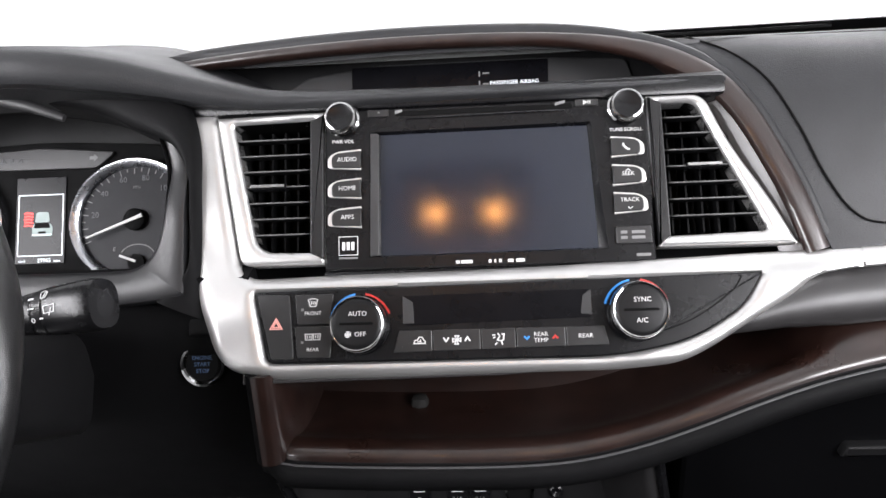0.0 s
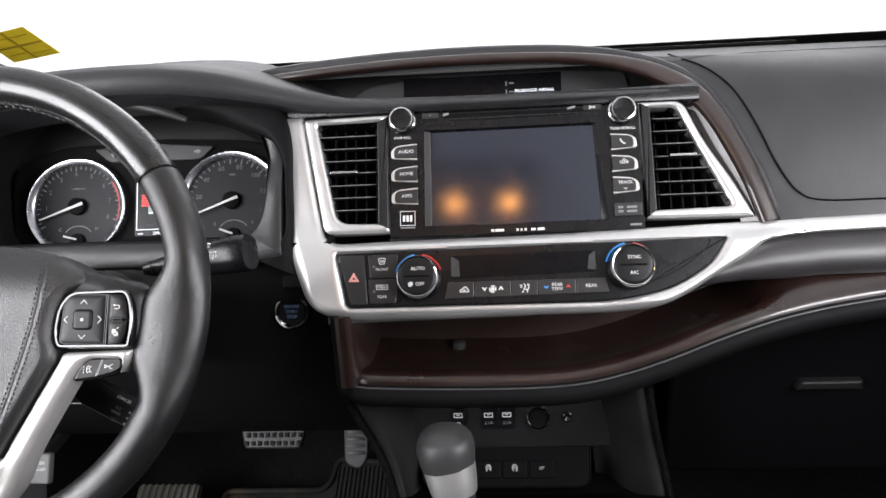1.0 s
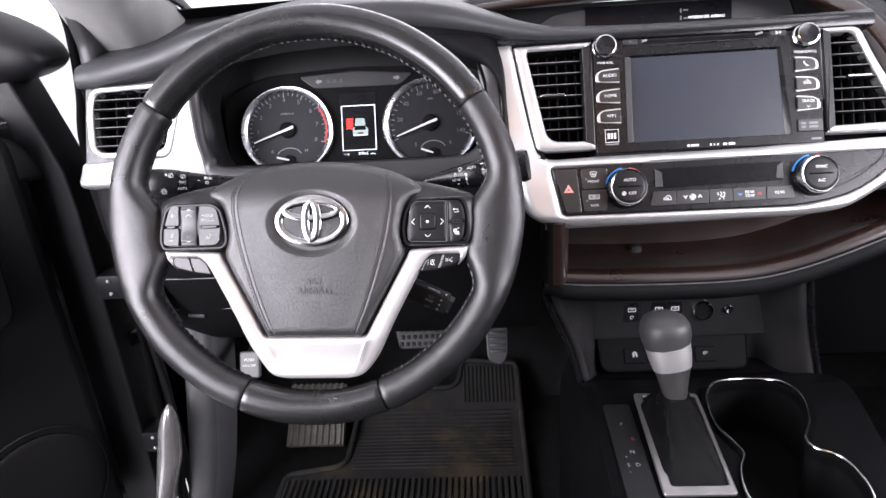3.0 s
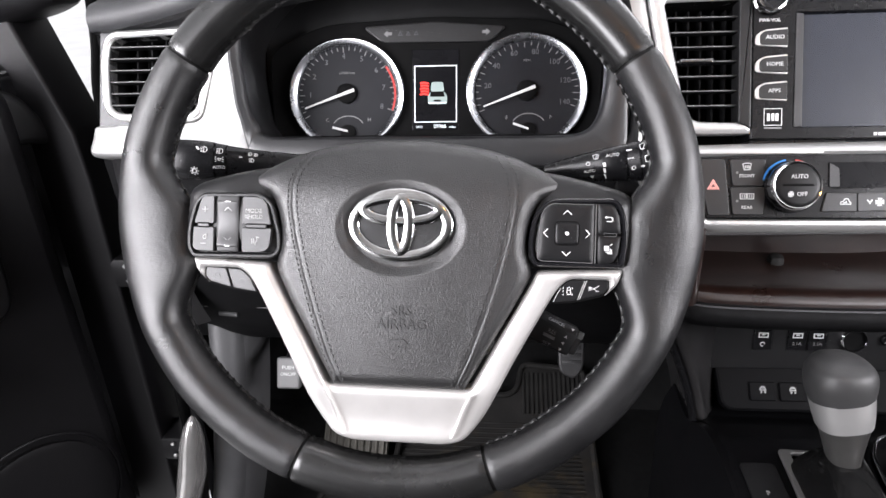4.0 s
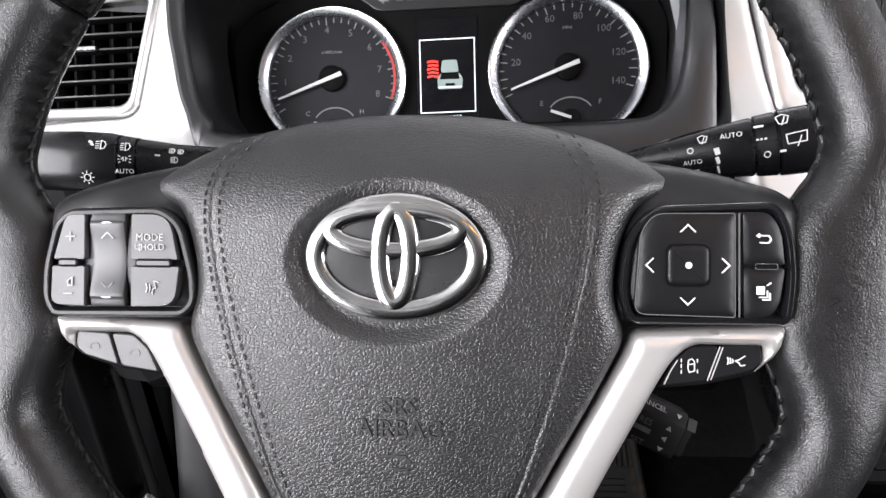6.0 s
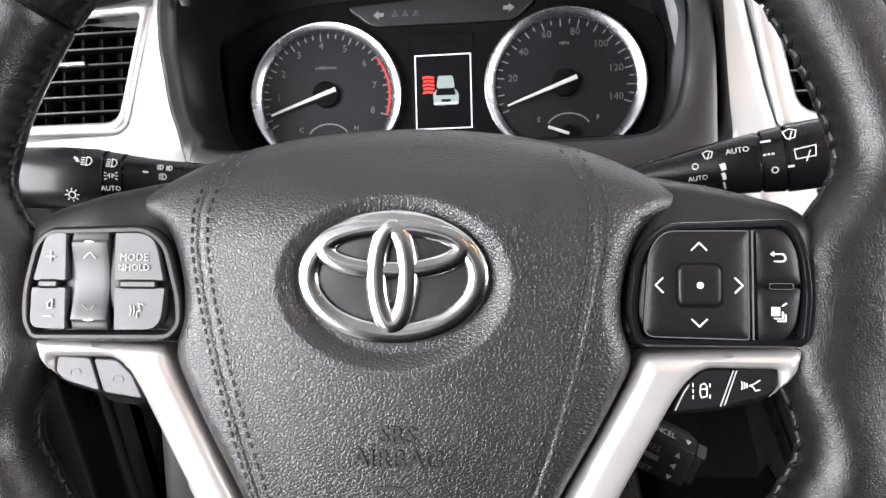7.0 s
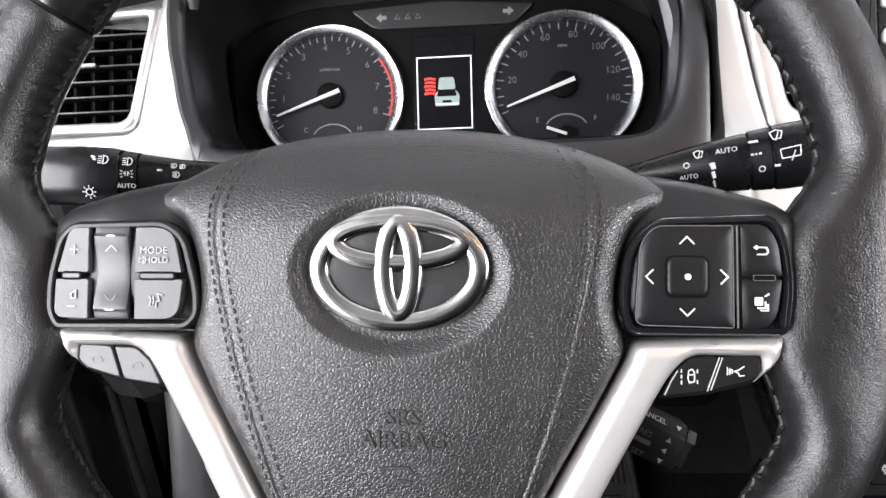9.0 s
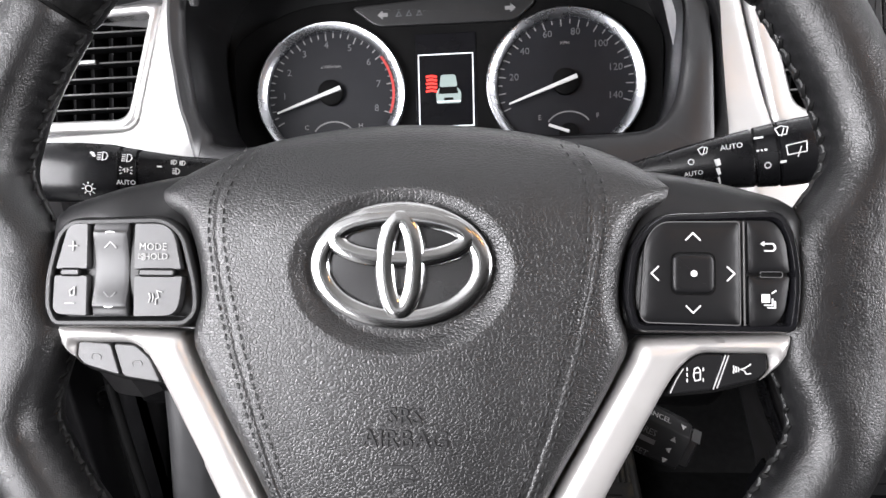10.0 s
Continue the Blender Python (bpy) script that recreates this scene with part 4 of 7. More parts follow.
def side_button(x0, x1, y0, y1, flip, name):
    """A button with a bright edge round its tapered end."""
    def shape(g):
        pts = [(x0 - 2.4 * g, y0 - 0.2 * g + 0.001), (x1, y0 - g), (x1, y1 + g), (x0 + 0.004, y1 + g - 0.0015), (x0 - 2.4 * g, y1 - 0.0045)]
        rr = [0.003, 0.0008, 0.0008, 0.006, 0.004]
        if flip:
            pts, rr = [(-p[0], p[1]) for p in pts][::-1], rr[::-1]
        return rounded(pts, rr)
    tr = part(name, slab(shape(0.0), 0, 0.0030, 0.0008), BUTTON, audio, "black button with a bright rim")
    part("rim", slab(shape(0.0014), 0, 0.0020, 0.0005), SILVER_WARM, tr, "bright metal rim")
    return tr


for tx, y0, y1 in (("AUDIO", 0.0598, 0.0742), ("HOME", 0.0362, 0.0508), ("APPS", 0.0128, 0.0276)):
    bt = side_button(-0.0995, -0.0757, y0, y1, False, "button")
    part("text", words(tx, 0.0050, -0.0868, (y0 + y1) / 2, 0.0032), WHITE, bt)
for k, (y0, y1) in enumerate(((0.0612, 0.0758), (0.0386, 0.0534), (0.0164, 0.0312))):
    bt = side_button(-0.1440, -0.1216, y0, y1, True, "button")
    yc = (y0 + y1) / 2
    if k == 0:
        part("icon", strokes([[(-0.0022, 0.0026), (-0.0026, 0.001), (0.0004, -0.0024), (0.0024, -0.0026)]], 0.0013, 0.0031, cx=0.1335, cy=yc), WHITE, bt)
    else:
        part("text", words(("SEEK", "TRACK")[k - 1], 0.0045, 0.1335, yc + (0.0005, 0.002)[k - 1], 0.0032), WHITE, bt)
        s = 1 if k == 1 else -1
        part("icon", strokes([[(-0.0018, 0.0026 * s), (0, 0.0042 * s), (0.0018, 0.0026 * s)]], 0.0006, 0.0031, cx=0.1335, cy=yc - (0 if s > 0 else 0.0008)), WHITE, bt)
cb = part("card_button", slab(rrect(0.1216, -0.0082, 0.1486, 0.0054, 0.0015), 0, 0.0022, 0.0006), BUTTON, audio, "grey-black card slot button")
for x, w in ((0.1276, 0.005), (0.1385, 0.010)):
    for y in (0.0008, -0.0034):
        part("print_bar", slab(rrect(x - w / 2, y - 0.0012, x + w / 2, y + 0.0012, 0.0003), 0.0022, 0.0025, 0.0001), DIMPRINT, cb)
# sound badge as a plain square with bars
part("badge_outline", strokes([[(-0.0942, -0.0096), (-0.0792, -0.0096), (-0.0792, 0.0050), (-0.0942, 0.0050), (-0.0942, -0.0096)]], 0.0006, 0.0), WHITE, audio)
for x in (-0.0905, -0.0868, -0.0832):
    part("badge_bar", slab(rrect(x - 0.0013, -0.0058, x + 0.0013, 0.0008, 0.0004), 0, 0.0004, 0.0001), WHITE, audio)
part("badge_line", slab(rrect(-0.0942, -0.0128, -0.0792, -0.0112, 0.0003), 0, 0.0003, 0.0001), DIMPRINT, audio)
for x, w in ((-0.0005, 0.003), (0.0065, 0.009), (0.0245, 0.0022), (0.0285, 0.0016), (0.0325, 0.0022), (0.0405, 0.0045), (0.0480, 0.007)):
    part("logo_bar", slab(rrect(x - w / 2, -0.0192, x + w / 2, -0.0166, 0.0004), 0, 0.0003, 0.0001), WHITE, audio)
part("logo_bar", slab(rrect(0.1365, -0.0178, 0.1475, -0.0155, 0.0004), 0, 0.0003, 0.0001), DIMPRINT, audio)


# ---- air vents ----
def air_vent(outer, inner, edge_l, edge_r, ys, vanes, tab, cheek, label):
    """edge_l, edge_r: tables of the opening's sides by height; ys: heights of the slats."""
    v = thing("air_vent", M_S, label, "air vent", "dashboard air vents")
    fr = pillow([outer, inner], -0.016, 0.0016, 0.0030, 0.006, 0.0018)
    part("vent_frame", fr, SILVER, v, "satin silver frame")
    part("duct", stack([at(inner, -0.003), at(inner, -0.042)], cap1=True), DARK, v, "black duct")
    for y in ys:
        a, b = between(y, edge_l) - 0.0005, between(y, edge_r) + 0.0005
        part("slat", box(a, y - 0.0008, -0.013, b, y + 0.0006, -0.0028, 0.0004), KNEE, v)
        # pale rod paints the highlight along the slat's front edge
        part("slat_highlight", tube([(a, y, -0.0027), (b, y, -0.0027)], 0.0007, n=6), PALEGREY, v)
    lo, hi = ys[-1] - 0.011, ys[0] + 0.011
    for x in vanes:
        part("vane", box(x - 0.0007, lo, -0.038, x + 0.0007, hi, -0.020, 0), KNEE, v)
    y = tab[2]
    tb = part("tab", slab(rrect(tab[0], y - 0.0022, tab[1], y + 0.0022, 0.0016), -0.010, 0.0006, 0.0012), SATINBLACK, v, "sliding vent tab")
    part("tab_edge", slab(rrect(tab[0] + 0.0006, y - 0.0012, tab[1] - 0.0006, y + 0.0014, 0.0008), 0.0006, 0.0014, 0.0004), CHROME, tb, "chrome edge")
    if cheek:
        part("cheek", slab(rounded(cheek, 0.001), -0.016, 0.0024, 0.0015), PLASTIC, v, "black side cheek")
    return v


VL_OUT = rounded([(-0.1055, -0.0165), (-0.1055, 0.1085), (-0.1955, 0.1070), (-0.1735, -0.0165)], [0.001, 0.001, 0.003, 0.010])
VL_IN = rounded([(-0.1130, -0.0070), (-0.1130, 0.1020), (-0.1815, 0.1010), (-0.1600, -0.0055)], [0.001, 0.001, 0.004, 0.014])
YS = [0.0875 - 0.0131 * i for i in range(7)]
air_vent(VL_OUT, VL_IN, [(-0.0055, -0.1590), (0.1010, -0.1815)], [(0, -0.1170), (1, -0.1170)], YS, [-0.166, -0.155, -0.144, -0.133, -0.122], (-0.1672, -0.1378, YS[3]),
         [(-0.1172, -0.0072), (-0.1058, -0.0130), (-0.1058, 0.1060), (-0.1172, 0.1010)], "slatted centre air vent with a silver frame beside gauges")
VR_OUT = rounded([(0.2575, -0.0118), (0.2390, 0.0255), (0.2130, 0.0670), (0.1955, 0.1090), (0.1512, 0.1090), (0.1545, -0.0112)], [0.002, 0.05, 0.05, 0.010, 0.001, 0.001])
VR_IN = rounded([(0.2375, -0.0015), (0.2222, 0.0300), (0.2045, 0.0670), (0.1890, 0.1030), (0.1590, 0.1030), (0.1590, -0.0030)], [0.006, 0.05, 0.05, 0.008, 0.001, 0.001])
air_vent(VR_OUT, VR_IN, [(0, 0.1628), (1, 0.1628)], [(-0.0015, 0.2365), (0.0300, 0.2214), (0.0670, 0.2038), (0.1038, 0.1885)], [y + 0.004 for y in YS], [0.171, 0.183, 0.195, 0.207, 0.219], (0.1790, 0.2065, YS[3] + 0.004),
         [(0.1540, -0.0100), (0.1632, -0.0030), (0.1625, 0.1030), (0.1522, 0.1080)], "slatted centre air vent with a silver frame, passenger side")
DV_IN = rounded([(-0.6185, 0.0085), (-0.6010, 0.0850), (-0.7025, 0.0815), (-0.7065, 0.0600), (-0.7040, 0.0085)], [0.010, 0.004, 0.017, 0.03, 0.016], 8)
dys = [0.0730 - 0.0112 * i for i in range(6)]
air_vent(DV_OUT, DV_IN, [(0.01, -0.7030), (0.08, -0.7045)], [(0.01, -0.6190), (0.0845, -0.6010)], dys, [-0.687, -0.672, -0.657, -0.642, -0.627, -0.612], (-0.6620, -0.6410, dys[2]),
         None, "slatted driver air vent with a rounded silver frame")


# ---- climate panel ----
clim = thing("climate_panel", M_C, "black climate control panel with two chrome dials", "control panel")
CP = shrunk(CLIM, 0.0004)
part("panel", slab(CP, -0.02, -0.0006, 0.0012), SATINBLACK, clim, "black fascia")
hz = part("hazard_button", slab(rounded([(-0.1440, -0.0270), (-0.1265, -0.0270), (-0.1305, 0.0225), (-0.1560, 0.0228)], 0.002), -0.001, 0.0010, 0.0006), BUTTON, clim, "hazard warning button")
for k in (0.0046, 0.0026):
    c = (-0.1405, -0.0008)
    part("icon", strokes([[(c[0] - k, c[1] - 0.6 * k), (c[0] + k, c[1] - 0.6 * k), (c[0], c[1] + 1.1 * k), (c[0] - k, c[1] - 0.6 * k)]], 0.0009, 0.0011), PINKP, hz)
for nm, y0, y1, tx in (("front_defrost_button", -0.0010, 0.0222, "FRONT"), ("rear_defrost_button", -0.0262, -0.0022, "REAR")):
    b = part(nm, slab(rounded([(-0.1240, y0), (-0.0985, y0), (-0.0960, y1), (-0.1262, y1)], 0.0015), -0.001, 0.0010, 0.0006), BUTTON, clim)
    yc = (y0 + y1) / 2
    part("text", words(tx, 0.0040, -0.1120, yc - 0.0030 - (0.0026 if tx == "REAR" else 0), 0.0012), WHITE, b)
    if tx == "FRONT":
        part("icon", strokes([[(-1, 0.8), (-0.5, 1), (0.5, 1), (1, 0.8), (0.6, -0.6), (-0.6, -0.6), (-1, 0.8)], [(-0.4, -0.2), (-0.3, 0.1), (-0.4, 0.5)], [(0, -0.2), (0.1, 0.1), (0, 0.5)], [(0.4, -0.2), (0.5, 0.1), (0.4, 0.5)]], 0.0007, 0.0011, cx=-0.1120, cy=yc + 0.0046, k=0.0036), WHITE, b)
    else:
        for q in (-0.0031, 0.0031):
            part("icon", strokes([[(-1, 0.8), (1, 0.8), (0.9, -0.8), (-0.9, -0.8), (-1, 0.8)], [(-0.4, -0.4), (-0.3, 0.0), (-0.4, 0.4)], [(0.3, -0.4), (0.4, 0.0), (0.3, 0.4)]], 0.0007, 0.0011, cx=-0.1120 + q, cy=yc + 0.0040, k=0.0027), WHITE, b)
    part("indicator", slab(rrect(-0.1212, yc - 0.001, -0.1192, yc + 0.001, 0.0003), 0.0010, 0.0012, 0.0001), DIMPRINT, b)
part("display", slab(rounded([(-0.0405, -0.0035), (0.0975, -0.0005), (0.0975, 0.0205), (-0.0440, 0.0190)], 0.001), -0.0008, 0.0002, 0.0003), LCD, clim, "blank black climate display")
for pts in ([(-0.0430, -0.0020), (-0.0345, -0.0018), (-0.0352, 0.0140), (-0.0430, 0.0190)], [(0.0905, 0.0022), (0.0985, 0.0012), (0.0985, 0.0200), (0.0925, 0.0160)]):
    part("display_edge", slab(rounded(pts, 0.0005), 0.0001, 0.0008, 0.0002), GREYPLASTIC, clim, "grey bevelled display edge")
xs = [-0.0462, -0.0206, 0.0156, 0.0418, 0.0786, 0.1075]
for k, (a, b) in enumerate(zip(xs, xs[1:])):
    y1 = -0.0072
    y0 = -0.0236 + 0.0020 * k / 4
    bt = part("button", slab(rounded([(a + 0.0004 - (0.0045 if k == 0 else 0), y0), (b - 0.0004 + (0.003 if k == 4 else 0), y0 + 0.0004), (b - 0.0004, y1), (a + 0.0004, y1)], 0.001), -0.001, 0.0012, 0.0005), BUTTON, clim)
    c, yc, h = (a + b) / 2, (y0 + y1) / 2, 0.0013
    if k == 0:
        part("icon", strokes([[(-1, -0.4), (-0.9, 0.1), (-0.4, 0.2), (-0.1, 0.7), (0.5, 0.7), (0.8, 0.1), (1, 0), (1, -0.4), (-1, -0.4)], [(-0.4, -0.1), (0.2, -0.1), (0.1, 0.3)]], 0.0008, h, cx=c + 0.003, cy=yc, k=0.0042), WHITE, bt)
    elif k == 1:
        part("icon", strokes([[(-1, 0.2), (-0.8, -0.1), (-0.6, 0.2)], [(0.6, -0.1), (0.8, 0.2), (1, -0.1)]], 0.0011, h, cx=c, cy=yc, k=0.0100), WHITE, bt)
        part("icon", strokes([[(0, 0), (0.5, 1), (-0.4, 1), (0, 0)], [(0, 0), (1, -0.4), (1, 0.5), (0, 0)], [(0, 0), (-0.5, -1), (0.4, -1), (0, 0)], [(0, 0), (-1, 0.4), (-1, -0.5), (0, 0)]], 0.0009, h, cx=c, cy=yc, k=0.0030), WHITE, bt)
    elif k == 2:
        part("icon", strokes([[(-0.1, 0.9), (0.2, 0.4), (-0.2, -0.2), (0.5, -0.4), (0.6, -1)], [(-1, 0.6), (-0.5, 0.6)], [(-0.9, 0.1), (-0.5, 0.3)], [(0.5, 0.7), (0.9, 0.7), (0.8, -0.2), (0.5, -0.3)], [(-0.6, -1), (-0.2, -0.6)]], 0.0010, h, cx=c, cy=yc, k=0.0046), WHITE, bt)
    elif k == 3:
        part("text", words("REAR", 0.0045, c, yc + 0.0022, h), WHITE, bt)
        part("text", words("TEMP", 0.0045, c, yc - 0.0022, h), WHITE, bt)
        part("icon", strokes([[(-0.0125, 0.001), (-0.0105, -0.001), (-0.0085, 0.001)]], 0.0012, h, cx=c, cy=yc), BLUEP, bt)
        part("icon", strokes([[(0.0085, -0.001), (0.0105, 0.001), (0.0125, -0.001)]], 0.0012, h, cx=c, cy=yc), REDP, bt)
    else:
        part("text", words("REAR", 0.0046, c, yc, h), WHITE, bt)
for x, y, up, dn in ((-0.0755, -0.0020, "AUTO", "OFF"), (0.1315, 0.0028, "SYNC", "A/C")):
    dl = part("dial", turned([(0.0225, -0.001), (0.0225, 0.004), (0.0212, 0.006)], x, y), SATINBLACK, clim, "climate dial")
    part("ring", turned([(0.0216, 0.003), (0.0212, 0.011), (0.0205, 0.0148), (0.0197, 0.0160), (0.0189, 0.0158), (0.0185, 0.0146)], x, y, 56, True), CHROME, dl, "chrome ring")
    part("cap", turned([(0.0186, 0.012), (0.0186, 0.0150), (0.0176, 0.0160), (0.0150, 0.0164), (0.0001, 0.0168)], x, y, 56), KEYBLACK, dl, "black push cap")
    part("slot", slab(rrect(x - 0.0125, y - 0.0010, x + 0.0125, y + 0.0010, 0.0009), 0.0166, 0.0172, 0.0002), DARK, dl)
    part("text", words(up, 0.0050, x + 0.001, y + 0.0072, 0.0170), WHITE, dl)
    part("text", words(dn, 0.0050, x + (0.003 if dn == "OFF" else 0), y - 0.0078, 0.0170), WHITE, dl)
    if dn == "OFF":
        part("icon", strokes([[(0, 0), (0.5, 1), (-0.4, 1), (0, 0)], [(0, 0), (1, -0.4), (1, 0.5), (0, 0)], [(0, 0), (-0.5, -1), (0.4, -1), (0, 0)], [(0, 0), (-1, 0.4), (-1, -0.5), (0, 0)]], 0.0008, 0.0168, cx=x - 0.0062, cy=y - 0.0078, k=0.0019), WHITE, dl)
    for a0, a1, m in ((100, 165, BLUEP), (20, 80, REDP)):
        arc = [(x + 0.0236 * math.cos(radians(a)), y + 0.0236 * math.sin(radians(a))) for a in range(a0, a1 + 1, 5)]
        part("temperature_mark", strokes([arc], 0.0016, -0.0004, 0.0014), m, dl, "blue cold mark" if m is BLUEP else "red warm mark")
tri = rounded([(0.1575, 0.0236), (0.2105, 0.0275), (0.2039, 0.0175), (0.1885, 0.0056), (0.1713, -0.0047), (0.1520, -0.0115), (0.1510, -0.0113), (0.1575, 0.0236)], [0.0005, 0.003, 0.02, 0.03, 0.03, 0.001, 0.0005, 0.0005])[6:37]
part("groove", strokes([[(p[0], p[1]) for p in tri]], 0.0009, -0.0006, 0.0003), DARK, clim)


# ---- instrument cluster ----
clu = thing("instrument_cluster", M_G, "instrument cluster with two chrome-ringed dials and display", "gauge cluster")
HF = cat([(-0.5394, -0.0470), (-0.45, -0.0478), (-0.35, -0.0482), (-0.2728, -0.0480), (-0.2514, -0.0440), (-0.2406, -0.0332), (-0.2350, -0.0154), (-0.2320, 0.0134), (-0.2330, 0.040), (-0.248, 0.075), (-0.285, 0.104), (-0.39, 0.128), (-0.50, 0.118), (-0.545, 0.092), (-0.5660, 0.062), (-0.5685, 0.0317), (-0.5655, 0.0082), (-0.5610, -0.0192), (-0.5525, -0.0362)], 5, True)
HF = [(float(p[0]), float(p[1])) for p in HF]
HO = [(x + 0.0095 * ease((x + 0.262) / 0.03) * ease((0.075 - y) / 0.05), y - 0.016 * ease((-0.030 - y) / 0.016)) for x, y in shrunk(HF, -0.0125)]
HO = [(x + (-0.2135 - x) * ease((x + 0.256) / 0.022) * ease((0.06 - y) / 0.04), y) for x, y in HO]
HB = [(-0.395 + (x + 0.395) * 1.06, y * 1.04 + (0.004 if y < 0 else 0.0)) for x, y in HF]
part("surround", moved(stack([at(HO, 0.022), at(HO, 0.0500), at(shrunk(HO, 0.0015), 0.0545), at(shrunk(HO, 0.0045), 0.0560), at(shrunk(HF, -0.0045), 0.0545), at(shrunk(HF, -0.0015), 0.0525), at(HF, 0.0490)], cap1=False), lambda c: Vector((c.x, c.y, c.z - 0.0075 * ease((c.y + 0.006) / 0.045) * ease((c.x + 0.275) / 0.02) * ease((c.z - 0.03) / 0.02)))), BINNACLE, clu, "grey binnacle surround")
hood = cat([(-0.5585, 0.050, 0.0560), (-0.5560, 0.060, 0.0600), (-0.5440, 0.0755, 0.0620), (-0.5190, 0.0925, 0.0625), (-0.4790, 0.0970, 0.0625), (-0.4280, 0.1000, 0.0625), (-0.3850, 0.0965, 0.0620), (-0.3450, 0.0875, 0.0600), (-0.3150, 0.0770, 0.0550)], 6)
part("hood_lip", tube([Vector(q) for q in hood], [0.0062 * math.sin(math.pi * (0.08 + 0.84 * i / (len(hood) - 1))) ** 0.5 for i in range(len(hood))], [0.0055 * math.sin(math.pi * (0.08 + 0.84 * i / (len(hood) - 1))) ** 0.5 for i in range(len(hood))], up=(0, 0, 1), n=16), GREYPLASTIC, clu, "grey rolled lip of the gauge hood", 80)
part("housing", stack([at(HF, 0.0490), at(HF, 0.030), at(HB, -0.048)], cap1=True), PLASTIC, clu, "black binnacle lining")
part("face_plate", slab(rounded([(-0.555, -0.046), (-0.228, -0.050), (-0.224, 0.045), (-0.275, 0.070), (-0.39, 0.076), (-0.505, 0.070), (-0.560, 0.045)], 0.02), -0.011, -0.004, 0.001), DARK, clu, "black gauge mask")


def gauge(cx, cy, R, nums, needle, ticks, sub, red):
    flat = lambda c: Vector((c.x, cy - 0.0008 + (c.y - cy) * 0.955, c.z))
    g = part("gauge", moved(turned([(R - 0.003, -0.010), (R - 0.003, -0.0015), (0.0001, -0.0015)], cx, cy, 64), flat), DIAL, clu, "charcoal round gauge face")
    part("ring", moved(turned([(R + 0.001, -0.006), (R + 0.001, 0.004), (R - 0.0002, 0.0048), (R - 0.0012, 0.0046), (R - 0.0060, 0.0019), (R - 0.0066, 0.0010), (R - 0.0068, -0.0014)], cx, cy, 72, True), flat), RINGMETAL, g, "chrome gauge ring")
    for t, a in nums:
        if t:
            part("numeral", words(t, 0.0074, cx + (R - 0.0195) * math.cos(radians(a)), cy + (R - 0.0195) * math.sin(radians(a)), -0.0012), GAUGEPRINT, g)
    lines = []
    for i in range(ticks[2] + 1):
        a = radians(ticks[0] + (ticks[1] - ticks[0]) * i / ticks[2])
        L = 0.0056 if i % ticks[3] == 0 else 0.0034
        lines.append([(cx + (R - 0.0075) * math.cos(a), cy + (R - 0.0075) * math.sin(a)), (cx + (R - 0.0075 - L) * math.cos(a), cy + (R - 0.0075 - L) * math.sin(a))])
    part("scale", moved(strokes(lines, 0.0009, -0.0015), flat), DIMPRINT, g)["kind"] = "stuff"
    if red:
        part("red_zone", moved(strokes([[(cx + (R - 0.0082) * math.cos(radians(a)), cy + (R - 0.0082) * math.sin(radians(a))) for a in range(red[0], red[1] + 1, 4)]], 0.0018, -0.0014), flat), REDP, g, "red zone")
    part("hub", turned([(0.0098, -0.0015), (0.0098, 0.003), (0.0080, 0.0042), (0.0001, 0.0042)], cx, cy, 32), DARK, g)
    a = radians(needle)
    d, s = Vector((math.cos(a), math.sin(a))), Vector((-math.sin(a), math.cos(a)))
    P = Vector((cx, cy))
    nd = [P - d * 0.009 + s * 0.0017, P - d * 0.009 - s * 0.0017, P + d * (R - 0.013) - s * 0.0007, P + d * (R - 0.013) + s * 0.0007]
    part("needle", slab([tuple(q) for q in nd], 0.0040, 0.0056, 0.0004), WHITE, g, "white needle")
    # small gauge below the hub
    sx, sy = cx + sub[0], cy - 0.0345
    arc = [(sx + 0.0165 * math.cos(radians(q)), sy + 0.0125 * math.sin(radians(q))) for q in range(25, 156, 10)]
    part("sub_scale", strokes([arc], 0.0010, -0.0012), DIMPRINT, g)
    part("sub_hub", turned([(0.0075, -0.0015), (0.0075, 0.002), (0.0001, 0.0022)], sx, sy - 0.004, 24), DARK, g)
    na = radians(sub[3])
    part("sub_needle", strokes([[(sx, sy - 0.003), (sx + 0.016 * math.cos(na), sy - 0.003 + 0.016 * math.sin(na))]], 0.0021, 0.002, 0.0006), WHITE, g, "small white needle")
    for tx, q in ((sub[1], -1), (sub[2], 1)):
        part("numeral", words(tx, 0.0052, sx + 0.0215 * q, sy + 0.0085, -0.0012), DIMPRINT, g)
    return g


gauge(-0.4785, 0.0002, 0.0572, [(str(n), 95 - 28.7 * (n - 4)) for n in range(1, 9)], 199.5, (209, -20, 32, 4), (0.001, "C", "H", 166), (-20, 36))
gauge(-0.2987, 0.0006, 0.0580, [(str(v), 172 - 31.5 * (v / 20 - 1)) for v in range(20, 141, 20)], 200.5, (203.5, -18, 28, 2), (0.002, "E", "F", 160), None)
part("text", words("x1000r/min", 0.0035, -0.4785, 0.021, -0.0012), DIMPRINT, clu)
part("text", words("MPH", 0.0035, -0.2985, 0.030, -0.0012), DIMPRINT, clu)
mid = part("display", slab(rrect(-0.4125, -0.036, -0.3655, 0.043, 0.001), -0.0045, -0.0030, 0.0004), LCD, clu, "lit multi-information display")
part("border", strokes([[(-0.4098, -0.0285), (-0.3680, -0.0285), (-0.3680, 0.0268), (-0.4098, 0.0268), (-0.4098, -0.0285)]], 0.0008, -0.0030), LIT_WHITE, mid, "thin white lit border")
